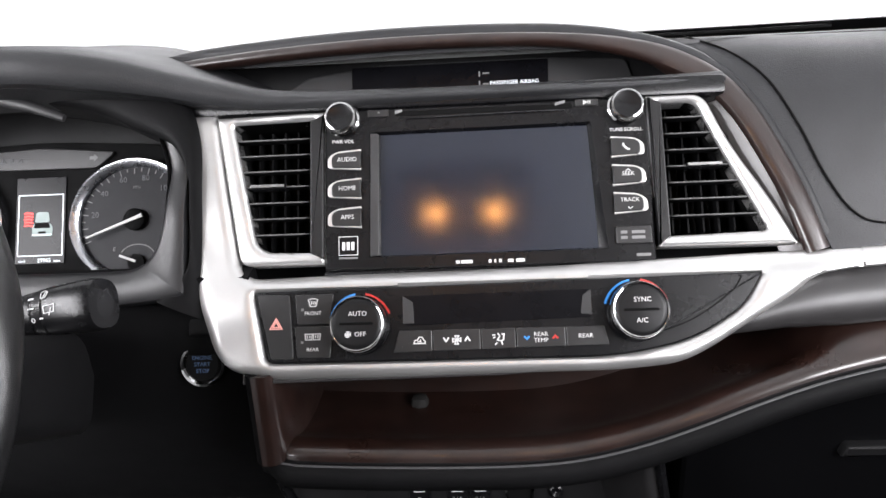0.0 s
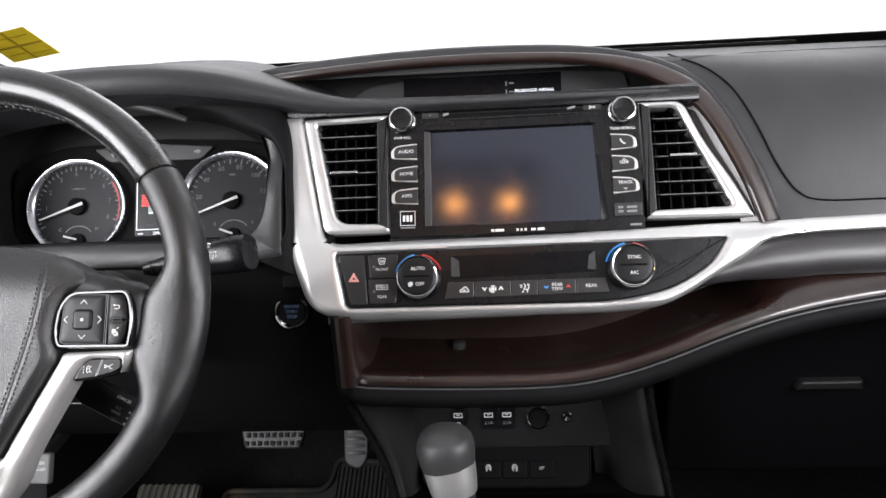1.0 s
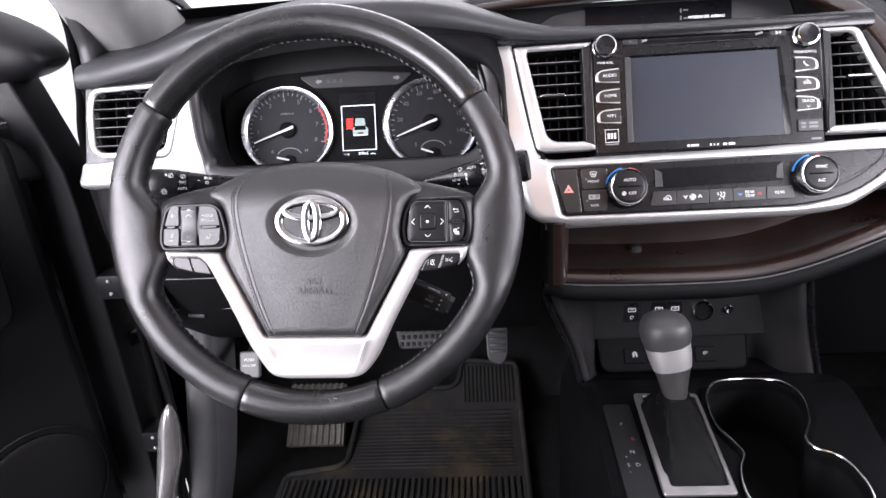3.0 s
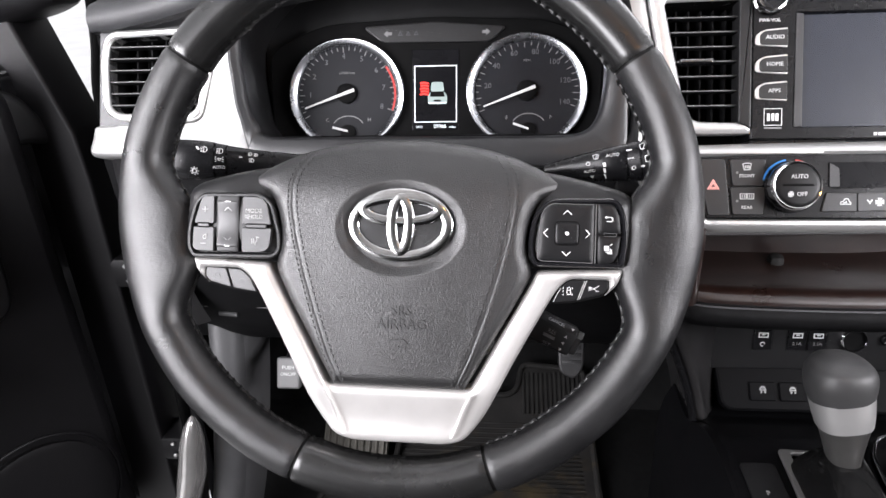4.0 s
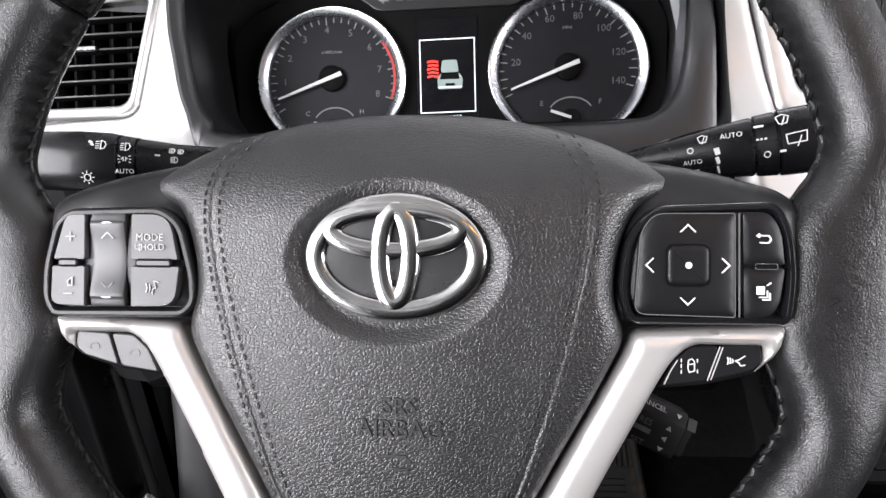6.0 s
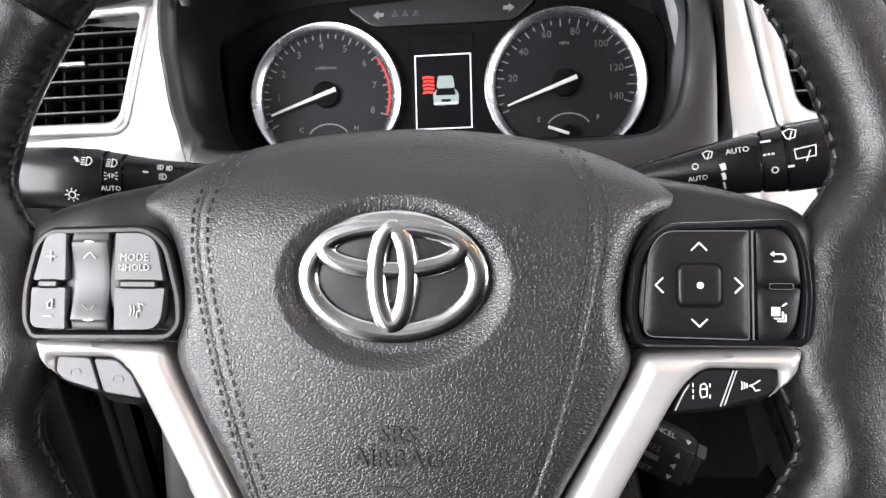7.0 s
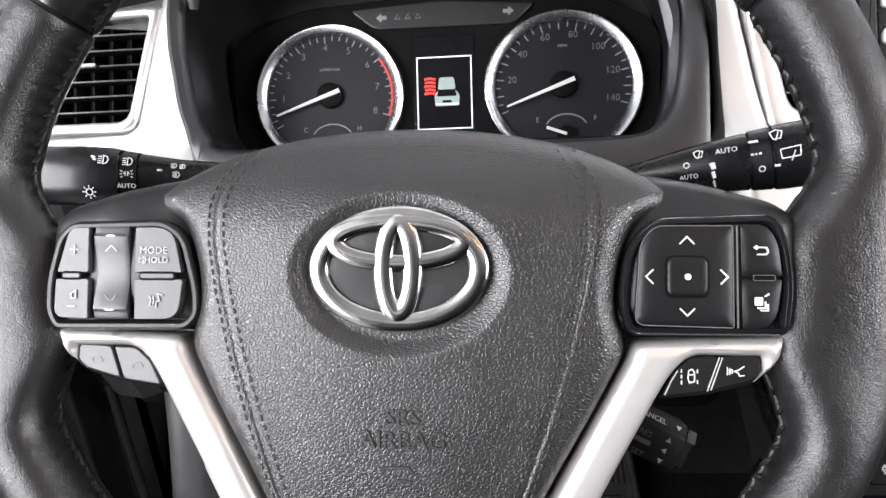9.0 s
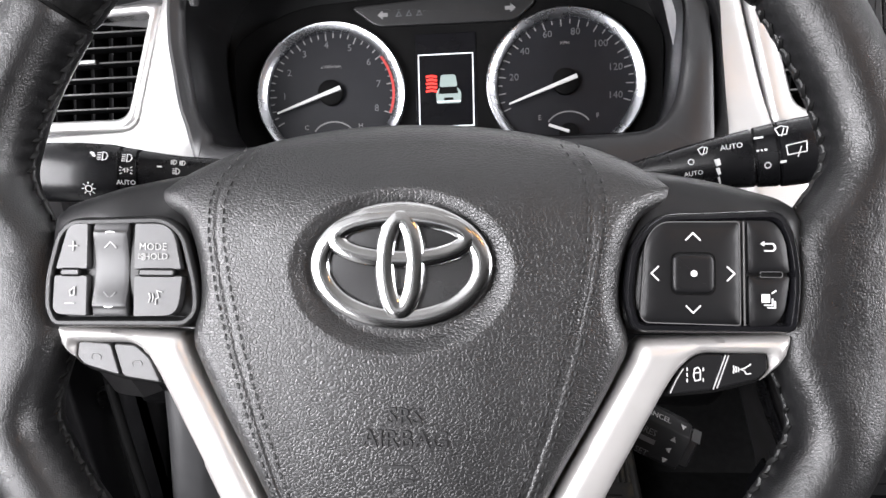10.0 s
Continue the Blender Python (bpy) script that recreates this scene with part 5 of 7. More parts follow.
part("car_body", slab(rounded([(-0.3962, -0.0110), (-0.3778, -0.0110), (-0.3772, -0.0030), (-0.3800, 0.0010), (-0.3945, 0.0010), (-0.3968, -0.0030)], 0.0015), -0.0030, -0.0027, 0.0001), LIT_GREY, mid, "grey car symbol")
part("car_roof", slab(rounded([(-0.3940, 0.0016), (-0.3802, 0.0016), (-0.3815, 0.0110), (-0.3928, 0.0110)], 0.002), -0.0030, -0.0026, 0.0001), LIT_GREY, mid)
part("car_window", slab(rounded([(-0.3948, -0.0036), (-0.3795, -0.0036), (-0.3808, 0.0012), (-0.3936, 0.0012)], 0.001), -0.0026, -0.0024, 0.0001), DARK, mid)
part("car_plate", slab(rrect(-0.3905, -0.0086, -0.3835, -0.0066, 0.0003), -0.0026, -0.0024, 0.0001), DARK, mid)
part("car_bumper", strokes([[(-0.3960, -0.0096), (-0.3780, -0.0096)]], 0.0008, -0.0026), LIT_WHITE, mid)
for k in range(5):
    part("door_mark", strokes([[(-0.4045 + 0.0006 * (k % 2), 0.0098 - 0.0028 * k), (-0.4005, 0.0106 - 0.0028 * k), (-0.3958, 0.0096 - 0.0028 * k)]], 0.0016, -0.0029), LIT_RED, mid, "red open door symbol")
part("text", words("29965", 0.0052, -0.3845, -0.0330, -0.0028), LIT_WHITE, mid)
part("text", words("miles", 0.0032, -0.3722, -0.0336, -0.0028), LIT_WHITE, mid)
part("text", words("ODO", 0.0028, -0.4055, -0.0334, -0.0028), LIT_WHITE, mid)
part("indicator_bar", slab(rounded([(-0.4420, 0.0500), (-0.3350, 0.0490), (-0.3180, 0.0640), (-0.39, 0.0700), (-0.4620, 0.0660)], 0.006), -0.006, -0.0005, 0.001), BUTTON, clu, "grey warning lamp strip")
for x, s in ((-0.4360, -1), (-0.3390, 1)):
    part("icon", slab([(x + s * a, 0.0585 + b) for a, b in ((0.0045, 0), (0.0005, 0.0034), (0.0005, 0.0014), (-0.0035, 0.0014), (-0.0035, -0.0014), (0.0005, -0.0014), (0.0005, -0.0034))][::-s], -0.0005, -0.0002, 0.0001), DIMPRINT, clu)
for x in (-0.4240, -0.4160, -0.4080):
    part("icon", strokes([[(x - 0.002, 0.0570), (x + 0.002, 0.0570), (x, 0.0605), (x - 0.002, 0.0570)]], 0.0006, -0.0004), GAUGEPRINT, clu)

# the dials and the display stand deep in the binnacle
for ob in list(clu.children):
    if ob.name.split(".")[0] not in ("surround", "housing", "hood_lip"):
        ob.location, ob.scale = (0.00895, 0.0053, -0.0303), (1.037, 1.037, 1.037)

# ---- steering wheel ----
wheel = thing("steering_wheel", M_W, "black leather steering wheel with silver spokes and buttons", "steering wheel")
RC = (-0.0034, 0.0070)   # rim centre
RO, RI, RD, RH = 0.1826, 0.1530, 0.0160, -0.0160
LACE = 184   # where the lacing runs round the section


def spoke_bump(a):
    """1 where the leather widens towards the spokes."""
    b = 0.0
    for c in (-7, 188):
        d = abs((a - c + 180) % 360 - 180)
        b = max(b, 1 - ease((d - 6) / 14))
    return b


def rim_pt(a, w, grow=0.0):
    """a: degrees round the rim; w: degrees round its section (0 outwards, 90 to the driver)."""
    b = spoke_bump(a)
    d = abs((a - 22 + 180) % 360 - 180)
    ri = RI + 0.0012 * (1 - ease((d - 8) / 16)) - 0.0200 * b
    grip = 0.0012 * (math.cos(radians(2 * (a - 45))) + math.cos(radians(2 * (a + 45)))) * 0.5
    rm, ra, rd = (RO + ri) / 2, (RO - ri) / 2 + grow, RD - 0.002 * b + grow
    c, s = math.cos(radians(w)), math.sin(radians(w))
    # the hide is drawn in at each stitch and lies unevenly over the foam
    q = ((w - LACE + 180) % 360 - 180) / 20
    ra -= 0.00075 * math.exp(-q * q) * (0.5 + 0.5 * math.cos(radians(360 * (a - 147) / 2.3))) * (1 - b)
    ra += 0.00030 * math.sin(0.23 * a + 0.050 * w) * math.sin(0.091 * a - 0.031 * w + 1.0)
    p = 0.92 - 0.12 * b * clamp(-c * 2)
    r = rm + ra * math.copysign(abs(c) ** p, c)
    return Vector((RC[0] + r * math.cos(radians(a)), RC[1] + r * math.sin(radians(a)), RH + rd * math.copysign(abs(s) ** p, s) + 0.5 * grip))


def rim_piece(a0, a1):
    n = max(8, int((a1 - a0) / 0.575))
    rings = []
    for i in range(n + 1):
        a = a0 + (a1 - a0) * i / n
        e = min(i, n - i)
        g = (-0.0006, -0.0002, 0.0, 0.0)[e] if e < 4 else 0.0
        rings.append([rim_pt(a, 360 * k / 40, g) for k in range(40)])
    return stack(rings, cap0=True, cap1=True)


SEAMS = (34, 146, 249, 291)
GAP = 0.35
part("rim_top", rim_piece(34 + GAP, 146 - GAP), RIMTOP, wheel, "smooth upper rim section")
part("grip_left", rim_piece(146 + GAP, 249 - GAP), RIM, wheel, "worn leather grip")
part("rim_bottom", rim_piece(249 + GAP, 291 - GAP), RIMTOP, wheel, "smooth lower rim section")
part("grip_right", rim_piece(291 + GAP, 394 - GAP), RIM, wheel, "worn leather grip")
for a in SEAMS:
    part("rim_joint", stack([[rim_pt(a - 0.5, 360 * k / 36, -0.0016) for k in range(36)], [rim_pt(a + 0.5, 360 * k / 36, -0.0016) for k in range(36)]], cap0=True, cap1=True), THREAD, wheel)
# laced stitching along the inside of the rim
for name, a0, a1 in (("left_lacing", 147, 248), ("right_lacing", 292, 393), ("top_lacing", 36, 145)):
    st = []
    a = a0 + 1.15
    k = 0
    while a < a1:
        p = rim_pt(a, LACE)
        lean_ = 11 if k % 2 else 5
        t = rim_pt(a + 0.8, LACE - lean_) - rim_pt(a - 0.8, LACE + lean_)
        o = p - rim_pt(a, LACE, -0.004)
        st.append((p + o.normalized() * 0.0003, t, o))
        k += 1
        a += 2.3
    part(name, stitches(st, 0.0066, 0.0010), THREAD, wheel, "black laced thread")["kind"] = "stuff"
    ridge = [rim_pt(a0 + (a1 - a0) * i / 120, LACE + 3, 0.0002) for i in range(121)]
    part("lacing_ridge", tube(ridge, 0.0010, n=8), RIM, wheel)

# airbag cover: its side edge from the foot to the ear beside the spoke arm
SIDE = cat([(0.0405, -0.0985), (0.0480, -0.0850), (0.0560, -0.0700), (0.0655, -0.0530), (0.0735, -0.0380), (0.0772, -0.0300), (0.0770, -0.0235), (0.0748, -0.0160), (0.0746, -0.0070), (0.0762, 0.0020), (0.0790, 0.0100), (0.0830, 0.0160), (0.0885, 0.0190), (0.0932, 0.0215), (0.0950, 0.0262)], 8)
NV, NU = 150, 190


def pad_top(x):
    return 0.0528 - 1.874 * x * x - 109 * x ** 4


def seam_x(s):
    return between(s, [(-0.0985, 0.0340), (-0.078, 0.0428), (-0.055, 0.0506), (-0.030, 0.0580), (-0.009, 0.0630), (0.0076, 0.0658), (0.021, 0.0664), (0.030, 0.0648), (0.040, 0.0590), (0.052, 0.0520)])


def cover_h(x, s):
    h = 0.0065 - 0.55 * x * x - 0.35 * s * s - 0.021 * ease((s - 0.004) / 0.056) ** 1.6
    h -= 0.0030 * ease((abs(x) - 0.066) / 0.03)
    g = (abs(x) - seam_x(s)) / 0.008
    return h + 0.0004 * math.exp(-g * g)


def cover_detail(x, s, d):
    """Rolled edge, emblem bowl and seam groove; d: the distance to the cover's edge."""
    h = -0.0080 * (1 - math.sqrt(1 - (1 - clamp(d / 0.0085)) ** 2))
    rr = math.hypot(x / 0.0388, (s + 0.0030) / 0.0288)
    q = clamp((rr - 0.79) / 0.21)
    h -= 0.0036 * (1 - 0.75 * q - 0.25 * ease(q))
    g = (abs(x) - seam_x(s)) / 0.0006
    return h - 0.0005 * math.exp(-g * g)


hrows = []
for j in range(NV + 1):
    v = j / NV
    k = v * (len(SIDE) - 1)
    i0 = min(int(k), len(SIDE) - 2)
    w, se = (float(q) for q in SIDE[i0] + (SIDE[i0 + 1] - SIDE[i0]) * (k - i0))
    f = v ** 1.8
    row = []
    for i in range(NU + 1):
        u = math.sin(math.pi / 2 * (-1 + 2 * i / NU)) * 0.35 + (-1 + 2 * i / NU) * 0.65
        x = u * w
        s = se + f * (pad_top(x) - pad_top(w))
        d = min((1 - abs(u)) * w, (pad_top(x) - s) * 0.9, (s + 0.0985) * 0.9 + 0.001)
        row.append((x, s, cover_h(x, s) + cover_detail(x, s, d)))
    hrows.append(row)
cover = part("airbag_cover", grid(hrows, thick=(0, 0, -0.022)), PAD, wheel, "pebbled black leather airbag cover", 60)
for sx in (-1, 1):
    for off in (-0.0028, 0.0028):
        st = []
        s = -0.0945
        while s < 0.042:
            x = sx * (seam_x(s) + off)
            x2 = sx * (seam_x(s + 0.002) + off)
            st.append(((x, s, cover_h(x, s) + 0.0004), (x2 - x, 0.002, cover_h(x2, s + 0.002) - cover_h(x, s)), (0, 0, 1)))
            s += 0.0034
        part("stitching", stitches(st, 0.0024, 0.00038), PADTHREAD, cover, "black double stitching")["kind"] = "stuff"
for tx, s, sz in (("SRS", -0.0522, 0.0080), ("AIRBAG", -0.0600, 0.0086)):
    me = words(tx, sz, 0.002, s, 0.0, deep=0.0012)
    part("embossing", moved(me, lambda c: Vector((c.x, c.y, c.z + cover_h(c.x, c.y)))), EMBOSS, cover, "faint embossed lettering")
part("embossing", moved(strokes([[(-0.005, -0.0718), (-0.005, -0.0693), (0.004, -0.0693), (0.006, -0.0718)], [(-0.001, -0.0735), (0.005, -0.0740)]], 0.0010, -0.0003, 0.0007), lambda c: Vector((c.x, c.y, c.z + cover_h(c.x, c.y)))), EMBOSS, cover)


# emblem of plain chrome ovals
def oval(cx, cy, a, b, r, thick, h, squeeze=0.0, sq=3.2):
    p = [(cx + a * math.cos(t), cy + b * math.sin(t), h + squeeze * math.cos(t) ** 2) for t in (2 * math.pi * i / 64 for i in range(64))]
    return tube(p, r, thick, up=(0, 0, 1), n=16, closed=True, sq=sq)


EH = 0.0036
emb = part("emblem", slab(circ(0, -0.0012, 0.0298, 64, 0.0198), EH - 0.003, EH + 0.0004, 0.0004), EMBFIELD, wheel, "oval chrome emblem on a smoked grey field")
part("oval", oval(0, -0.0012, 0.0281, 0.0184, 0.0034, 0.0013, EH + 0.0014, sq=2.1), EMBCHROME, emb)
part("oval", oval(0, -0.0009, 0.0052, 0.0155, 0.0033, 0.0012, EH + 0.0021, sq=2.1), EMBCHROME, emb)
part("oval", oval(0, 0.0080, 0.0226, 0.0072, 0.0031, 0.0012, EH + 0.0018, sq=2.1), EMBCHROME, emb)

part("oval_foot", pillow([rounded([(-0.0026, -0.0110), (0.0026, -0.0110), (0.0034, -0.0172), (-0.0034, -0.0172)], 0.0008)], EH, EH + 0.0026, 0.0014, 0.0016, 0.0006), EMBCHROME, emb)

# silver spokes
def spoke_h(c):
    return Vector((c.x, c.y, c.z - 0.0035 - 0.006 * ease((-0.095 - c.y) / 0.03) - 0.0030 * ease((-0.0295 - c.y) / 0.010) * ease((abs(c.x) - 0.116) / 0.006)))


half = [(0.0435, -0.0990), (0.0545, -0.0775), (0.0785, -0.0330), (0.0815, -0.0262), (0.1310, -0.0238), (0.1296, -0.0300), (0.1268, -0.0352), (0.1218, -0.0397), (0.1212, -0.0390), (0.1232, -0.0362), (0.1238, -0.0303), (0.1000, -0.0301), (0.0935, -0.0365), (0.0890, -0.0440), (0.0680, -0.0830), (0.0520, -0.1170), (0.0405, -0.1320), (0.0290, -0.1352)]
rad = [0.003, 0.02, 0.008, 0.003, 0.002, 0.004, 0.010, 0.0004, 0.0004, 0.004, 0.0015, 0.006, 0.004, 0.006, 0.02, 0.02, 0.010, 0.010]
U_OUT = rounded(half + [(-p[0], p[1]) for p in half[::-1]], rad + rad[::-1], 6)[::-1]
part("spoke_trim", moved(pillow([U_OUT], -0.016, 0.0026, 0.0044, 0.0060, 0.0013), spoke_h), SILVER_WARM, wheel, "satin silver spoke trim in one sweep")
for sx in (1, -1):
    cr = cat([(sx * 0.0445, -0.1012), (sx * 0.0405, -0.1100), (sx * 0.0370, -0.1200), (sx * 0.0330, -0.1290)], 5)
    part("crease", tube([(p[0], p[1], 0.0024 - 0.006 * ease((-0.095 - p[1]) / 0.03)) for p in cr], 0.0011, 0.0006, up=(0, 0, 1), n=8), SILVER_WARM, wheel)

# black spoke arms, switch pods and switches
for sx in (1, -1):
    def mir(pts):
        q = [(sx * p[0], p[1]) for p in pts]
        return q if sx > 0 else q[::-1]
    arm = rounded(mir([(0.070, -0.0250), (0.110, -0.0245), (0.134, -0.0235), (0.139, -0.014), (0.140, 0.000), (0.138, 0.0180), (0.131, 0.0228), (0.1190, 0.0258), (0.106, 0.0292), (0.090, 0.0330), (0.078, 0.0340)]), 0.008)
    part("spoke_arm", moved(pillow([arm], -0.020, -0.0010, 0.0110, 0.0150, 0.0025), lambda c: Vector((c.x, c.y, c.z - 0.004 * ease((abs(c.x) - 0.11) / 0.04) - 0.0045 * ease((0.112 - abs(c.x)) / 0.025) * ease((c.y - 0.008) / 0.012)))), PLASTIC, wheel, "smooth black plastic spoke arm")
    if sx > 0:
        POD = rounded([(0.0785, -0.0234), (0.1312, -0.0230), (0.1332, -0.0060), (0.1314, 0.0085), (0.1270, 0.0180), (0.0858, 0.0168), (0.0772, 0.0060), (0.0750, -0.0128)], [0.004, 0.004, 0.02, 0.008, 0.006, 0.008, 0.012, 0.012])
    else:
        POD = rounded([(-0.0785, -0.0240), (-0.0735, -0.0190), (-0.0738, -0.0090), (-0.0790, 0.0105), (-0.0870, 0.0166), (-0.1240, 0.0158), (-0.1296, 0.0105), (-0.1338, -0.0060), (-0.1338, -0.0180), (-0.1300, -0.0246)], [0.003, 0.004, 0.012, 0.008, 0.006, 0.006, 0.008, 0.012, 0.006, 0.003])
    pod = part("switch_pod", stack([at(POD, -0.02), at(POD, -0.0016), at(shrunk(POD, 0.0005), -0.0002), at(shrunk(POD, 0.0012), 0.0004), at(shrunk(POD, 0.0024), 0.0004), at(shrunk(POD, 0.0033), -0.0008), at(shrunk(POD, 0.0038), -0.004)], cap0=True), GLOSS if sx > 0 else PLASTIC, wheel, "glossy black switch surround" if sx > 0 else "grey-black switch surround")
    H0, H1 = -0.0045, 0.0010

    def key(name, pts, r=0.0012, mt=BUTTON, dome=0.0):
        lp = rounded(pts, r)
        if dome:
            return part(name, pillow([lp], H0, H1 + dome, dome + 0.0008, 0.009, 0.0014), mt, pod)
        return part(name, stack([at(lp, H0), at(lp, H1 - 0.0011), at(shrunk(lp, 0.0002), H1 - 0.0004), at(shrunk(lp, 0.0004), H1)], cap0=True), mt, pod)

    if sx < 0:
        # left keys take the paler base that carries the door light
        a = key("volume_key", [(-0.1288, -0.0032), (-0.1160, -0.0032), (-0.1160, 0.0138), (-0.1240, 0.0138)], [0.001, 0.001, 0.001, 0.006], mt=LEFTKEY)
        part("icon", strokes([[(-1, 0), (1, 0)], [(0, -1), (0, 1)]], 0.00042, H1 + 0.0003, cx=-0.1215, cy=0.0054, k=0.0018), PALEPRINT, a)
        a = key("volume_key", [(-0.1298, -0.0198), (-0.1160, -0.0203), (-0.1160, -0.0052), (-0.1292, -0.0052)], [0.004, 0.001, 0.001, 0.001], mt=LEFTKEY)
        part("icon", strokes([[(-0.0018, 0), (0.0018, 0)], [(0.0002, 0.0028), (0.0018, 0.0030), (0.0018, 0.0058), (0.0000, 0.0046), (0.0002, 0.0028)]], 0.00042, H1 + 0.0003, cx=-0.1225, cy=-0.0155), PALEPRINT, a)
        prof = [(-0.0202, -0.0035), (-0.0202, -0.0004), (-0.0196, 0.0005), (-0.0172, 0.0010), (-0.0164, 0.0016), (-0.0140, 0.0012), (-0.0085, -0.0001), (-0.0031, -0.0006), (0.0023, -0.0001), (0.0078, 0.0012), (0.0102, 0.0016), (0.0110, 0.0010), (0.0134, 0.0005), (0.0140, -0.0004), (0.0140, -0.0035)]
        a = part("track_rocker", smooth_grid([[(x, y, h + e) for y, h in prof] for x, e in ((-0.1140, -0.0030), (-0.1139, -0.0008), (-0.1132, 0.0), (-0.1073, 0.0002), (-0.1015, 0.0), (-0.1008, -0.0008), (-0.1007, -0.0030))], 3, 3), LEFTKEY, pod, "hollowed rocker key in lit grey")
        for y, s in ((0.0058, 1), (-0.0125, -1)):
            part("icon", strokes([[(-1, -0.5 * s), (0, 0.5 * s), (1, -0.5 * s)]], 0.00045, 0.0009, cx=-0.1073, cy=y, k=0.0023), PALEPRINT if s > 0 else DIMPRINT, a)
        # thin silver rods draw the glints on the rocker's two ridges
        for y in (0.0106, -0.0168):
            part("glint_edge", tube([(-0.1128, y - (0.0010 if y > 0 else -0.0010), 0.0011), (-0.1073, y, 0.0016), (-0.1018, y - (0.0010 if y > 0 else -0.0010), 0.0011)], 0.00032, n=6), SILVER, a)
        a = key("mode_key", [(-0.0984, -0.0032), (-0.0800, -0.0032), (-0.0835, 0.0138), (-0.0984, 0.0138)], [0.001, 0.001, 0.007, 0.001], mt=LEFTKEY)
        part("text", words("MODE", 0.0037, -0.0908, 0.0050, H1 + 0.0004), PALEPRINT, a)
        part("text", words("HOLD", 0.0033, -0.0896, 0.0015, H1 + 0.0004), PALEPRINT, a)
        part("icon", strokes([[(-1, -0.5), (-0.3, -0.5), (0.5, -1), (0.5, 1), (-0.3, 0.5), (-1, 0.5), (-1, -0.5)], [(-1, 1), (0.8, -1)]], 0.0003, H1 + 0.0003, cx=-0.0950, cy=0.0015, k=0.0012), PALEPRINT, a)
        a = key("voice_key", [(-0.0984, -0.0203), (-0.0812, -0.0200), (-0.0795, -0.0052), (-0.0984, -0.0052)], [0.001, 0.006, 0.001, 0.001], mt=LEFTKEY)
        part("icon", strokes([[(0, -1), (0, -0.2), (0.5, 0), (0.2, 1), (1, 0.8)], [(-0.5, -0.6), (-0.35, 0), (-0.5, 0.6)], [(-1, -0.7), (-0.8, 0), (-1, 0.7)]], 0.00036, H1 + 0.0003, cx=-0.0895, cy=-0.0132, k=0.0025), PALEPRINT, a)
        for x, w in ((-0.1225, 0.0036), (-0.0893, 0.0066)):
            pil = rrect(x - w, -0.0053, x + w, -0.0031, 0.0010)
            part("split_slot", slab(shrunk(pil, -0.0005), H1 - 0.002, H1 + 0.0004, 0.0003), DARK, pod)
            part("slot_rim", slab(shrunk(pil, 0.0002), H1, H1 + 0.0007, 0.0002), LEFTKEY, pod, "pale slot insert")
    else:
        DP = [(0.0803, -0.0200), (0.1130, -0.0206), (0.1128, 0.0140), (0.0868, 0.0140), (0.0822, 0.0080)]
        DR = [0.004, 0.0012, 0.0012, 0.005, 0.008]
        a = key("direction_pad", DP, DR, mt=KEYBLACK, dome=0.0007)
        edge = shrunk(rounded(DP, DR), 0.0002)
        part("outline", strokes([[(p[0], p[1]) for p in edge] + [edge[0][:2]]], 0.00030, H1 - 0.0006, 0.0002), PALEGREY, a, "thin pale edge")
        cxx, cyy = 0.0974, -0.0034
        well = rrect(cxx - 0.0073, cyy - 0.0072, cxx + 0.0073, cyy + 0.0072, 0.0032)
        part("key_gap", slab(well, H1 - 0.001, H1 + 0.00085, 0.0002), DARK, a)
        CK = rrect(cxx - 0.0067, cyy - 0.0066, cxx + 0.0067, cyy + 0.0066, 0.0028)
        a2 = part("centre_key", stack([at(CK, H1), at(CK, H1 + 0.0010), at(shrunk(CK, 0.0003), H1 + 0.0015), at(shrunk(CK, 0.0010), H1 + 0.0018), at(shrunk(CK, 0.0022), H1 + 0.0018)], cap0=True), KEYBLACK, pod)
        part("icon", slab(circ(cxx, cyy, 0.0011, 16), H1 + 0.0017, H1 + 0.0021, 0.0001), WHITE, a2)
        for ang, dx, dy in ((0, 0, 0.0122), (90, -0.0122, 0), (180, 0, -0.0118), (270, 0.0120, 0)):
            c, s = math.cos(radians(ang)), math.sin(radians(ang))
            ch = [(-1, -0.5), (0, 0.5), (1, -0.5)]
            part("icon", strokes([[(c * p[0] - s * p[1], s * p[0] + c * p[1]) for p in ch]], 0.00045, H1 + 0.0004, 0.0006, cx=cxx + dx, cy=cyy + dy, k=0.0024), WHITE, a)
        a = key("back_key", [(0.1155, -0.0030), (0.1284, -0.0030), (0.1272, 0.0080), (0.1238, 0.0140), (0.1152, 0.0140)], [0.0008, 0.0008, 0.008, 0.004, 0.0008], mt=KEYBLACK, dome=0.0003)
        part("icon", strokes([[(-0.6, 0.4), (-1, 0.7), (-0.6, 1)], [(-1, 0.7), (0.7, 0.7), (1, 0.3), (1, -0.1), (0.7, -0.4), (-0.6, -0.4)]], 0.00045, H1 + 0.0007, 0.0005, cx=0.1212, cy=0.0050, k=0.0021), WHITE, a)
        a = key("page_key", [(0.1157, -0.0206), (0.1235, -0.0204), (0.1268, -0.0160), (0.1284, -0.0042), (0.1155, -0.0042)], [0.0008, 0.004, 0.008, 0.0008, 0.0008], mt=KEYBLACK, dome=0.0003)
        part("icon", slab(rrect(0.1190, -0.0128, 0.1216, -0.0100, 0.0003), H1 + 0.0007, H1 + 0.0011, 0.0001), WHITE, a)
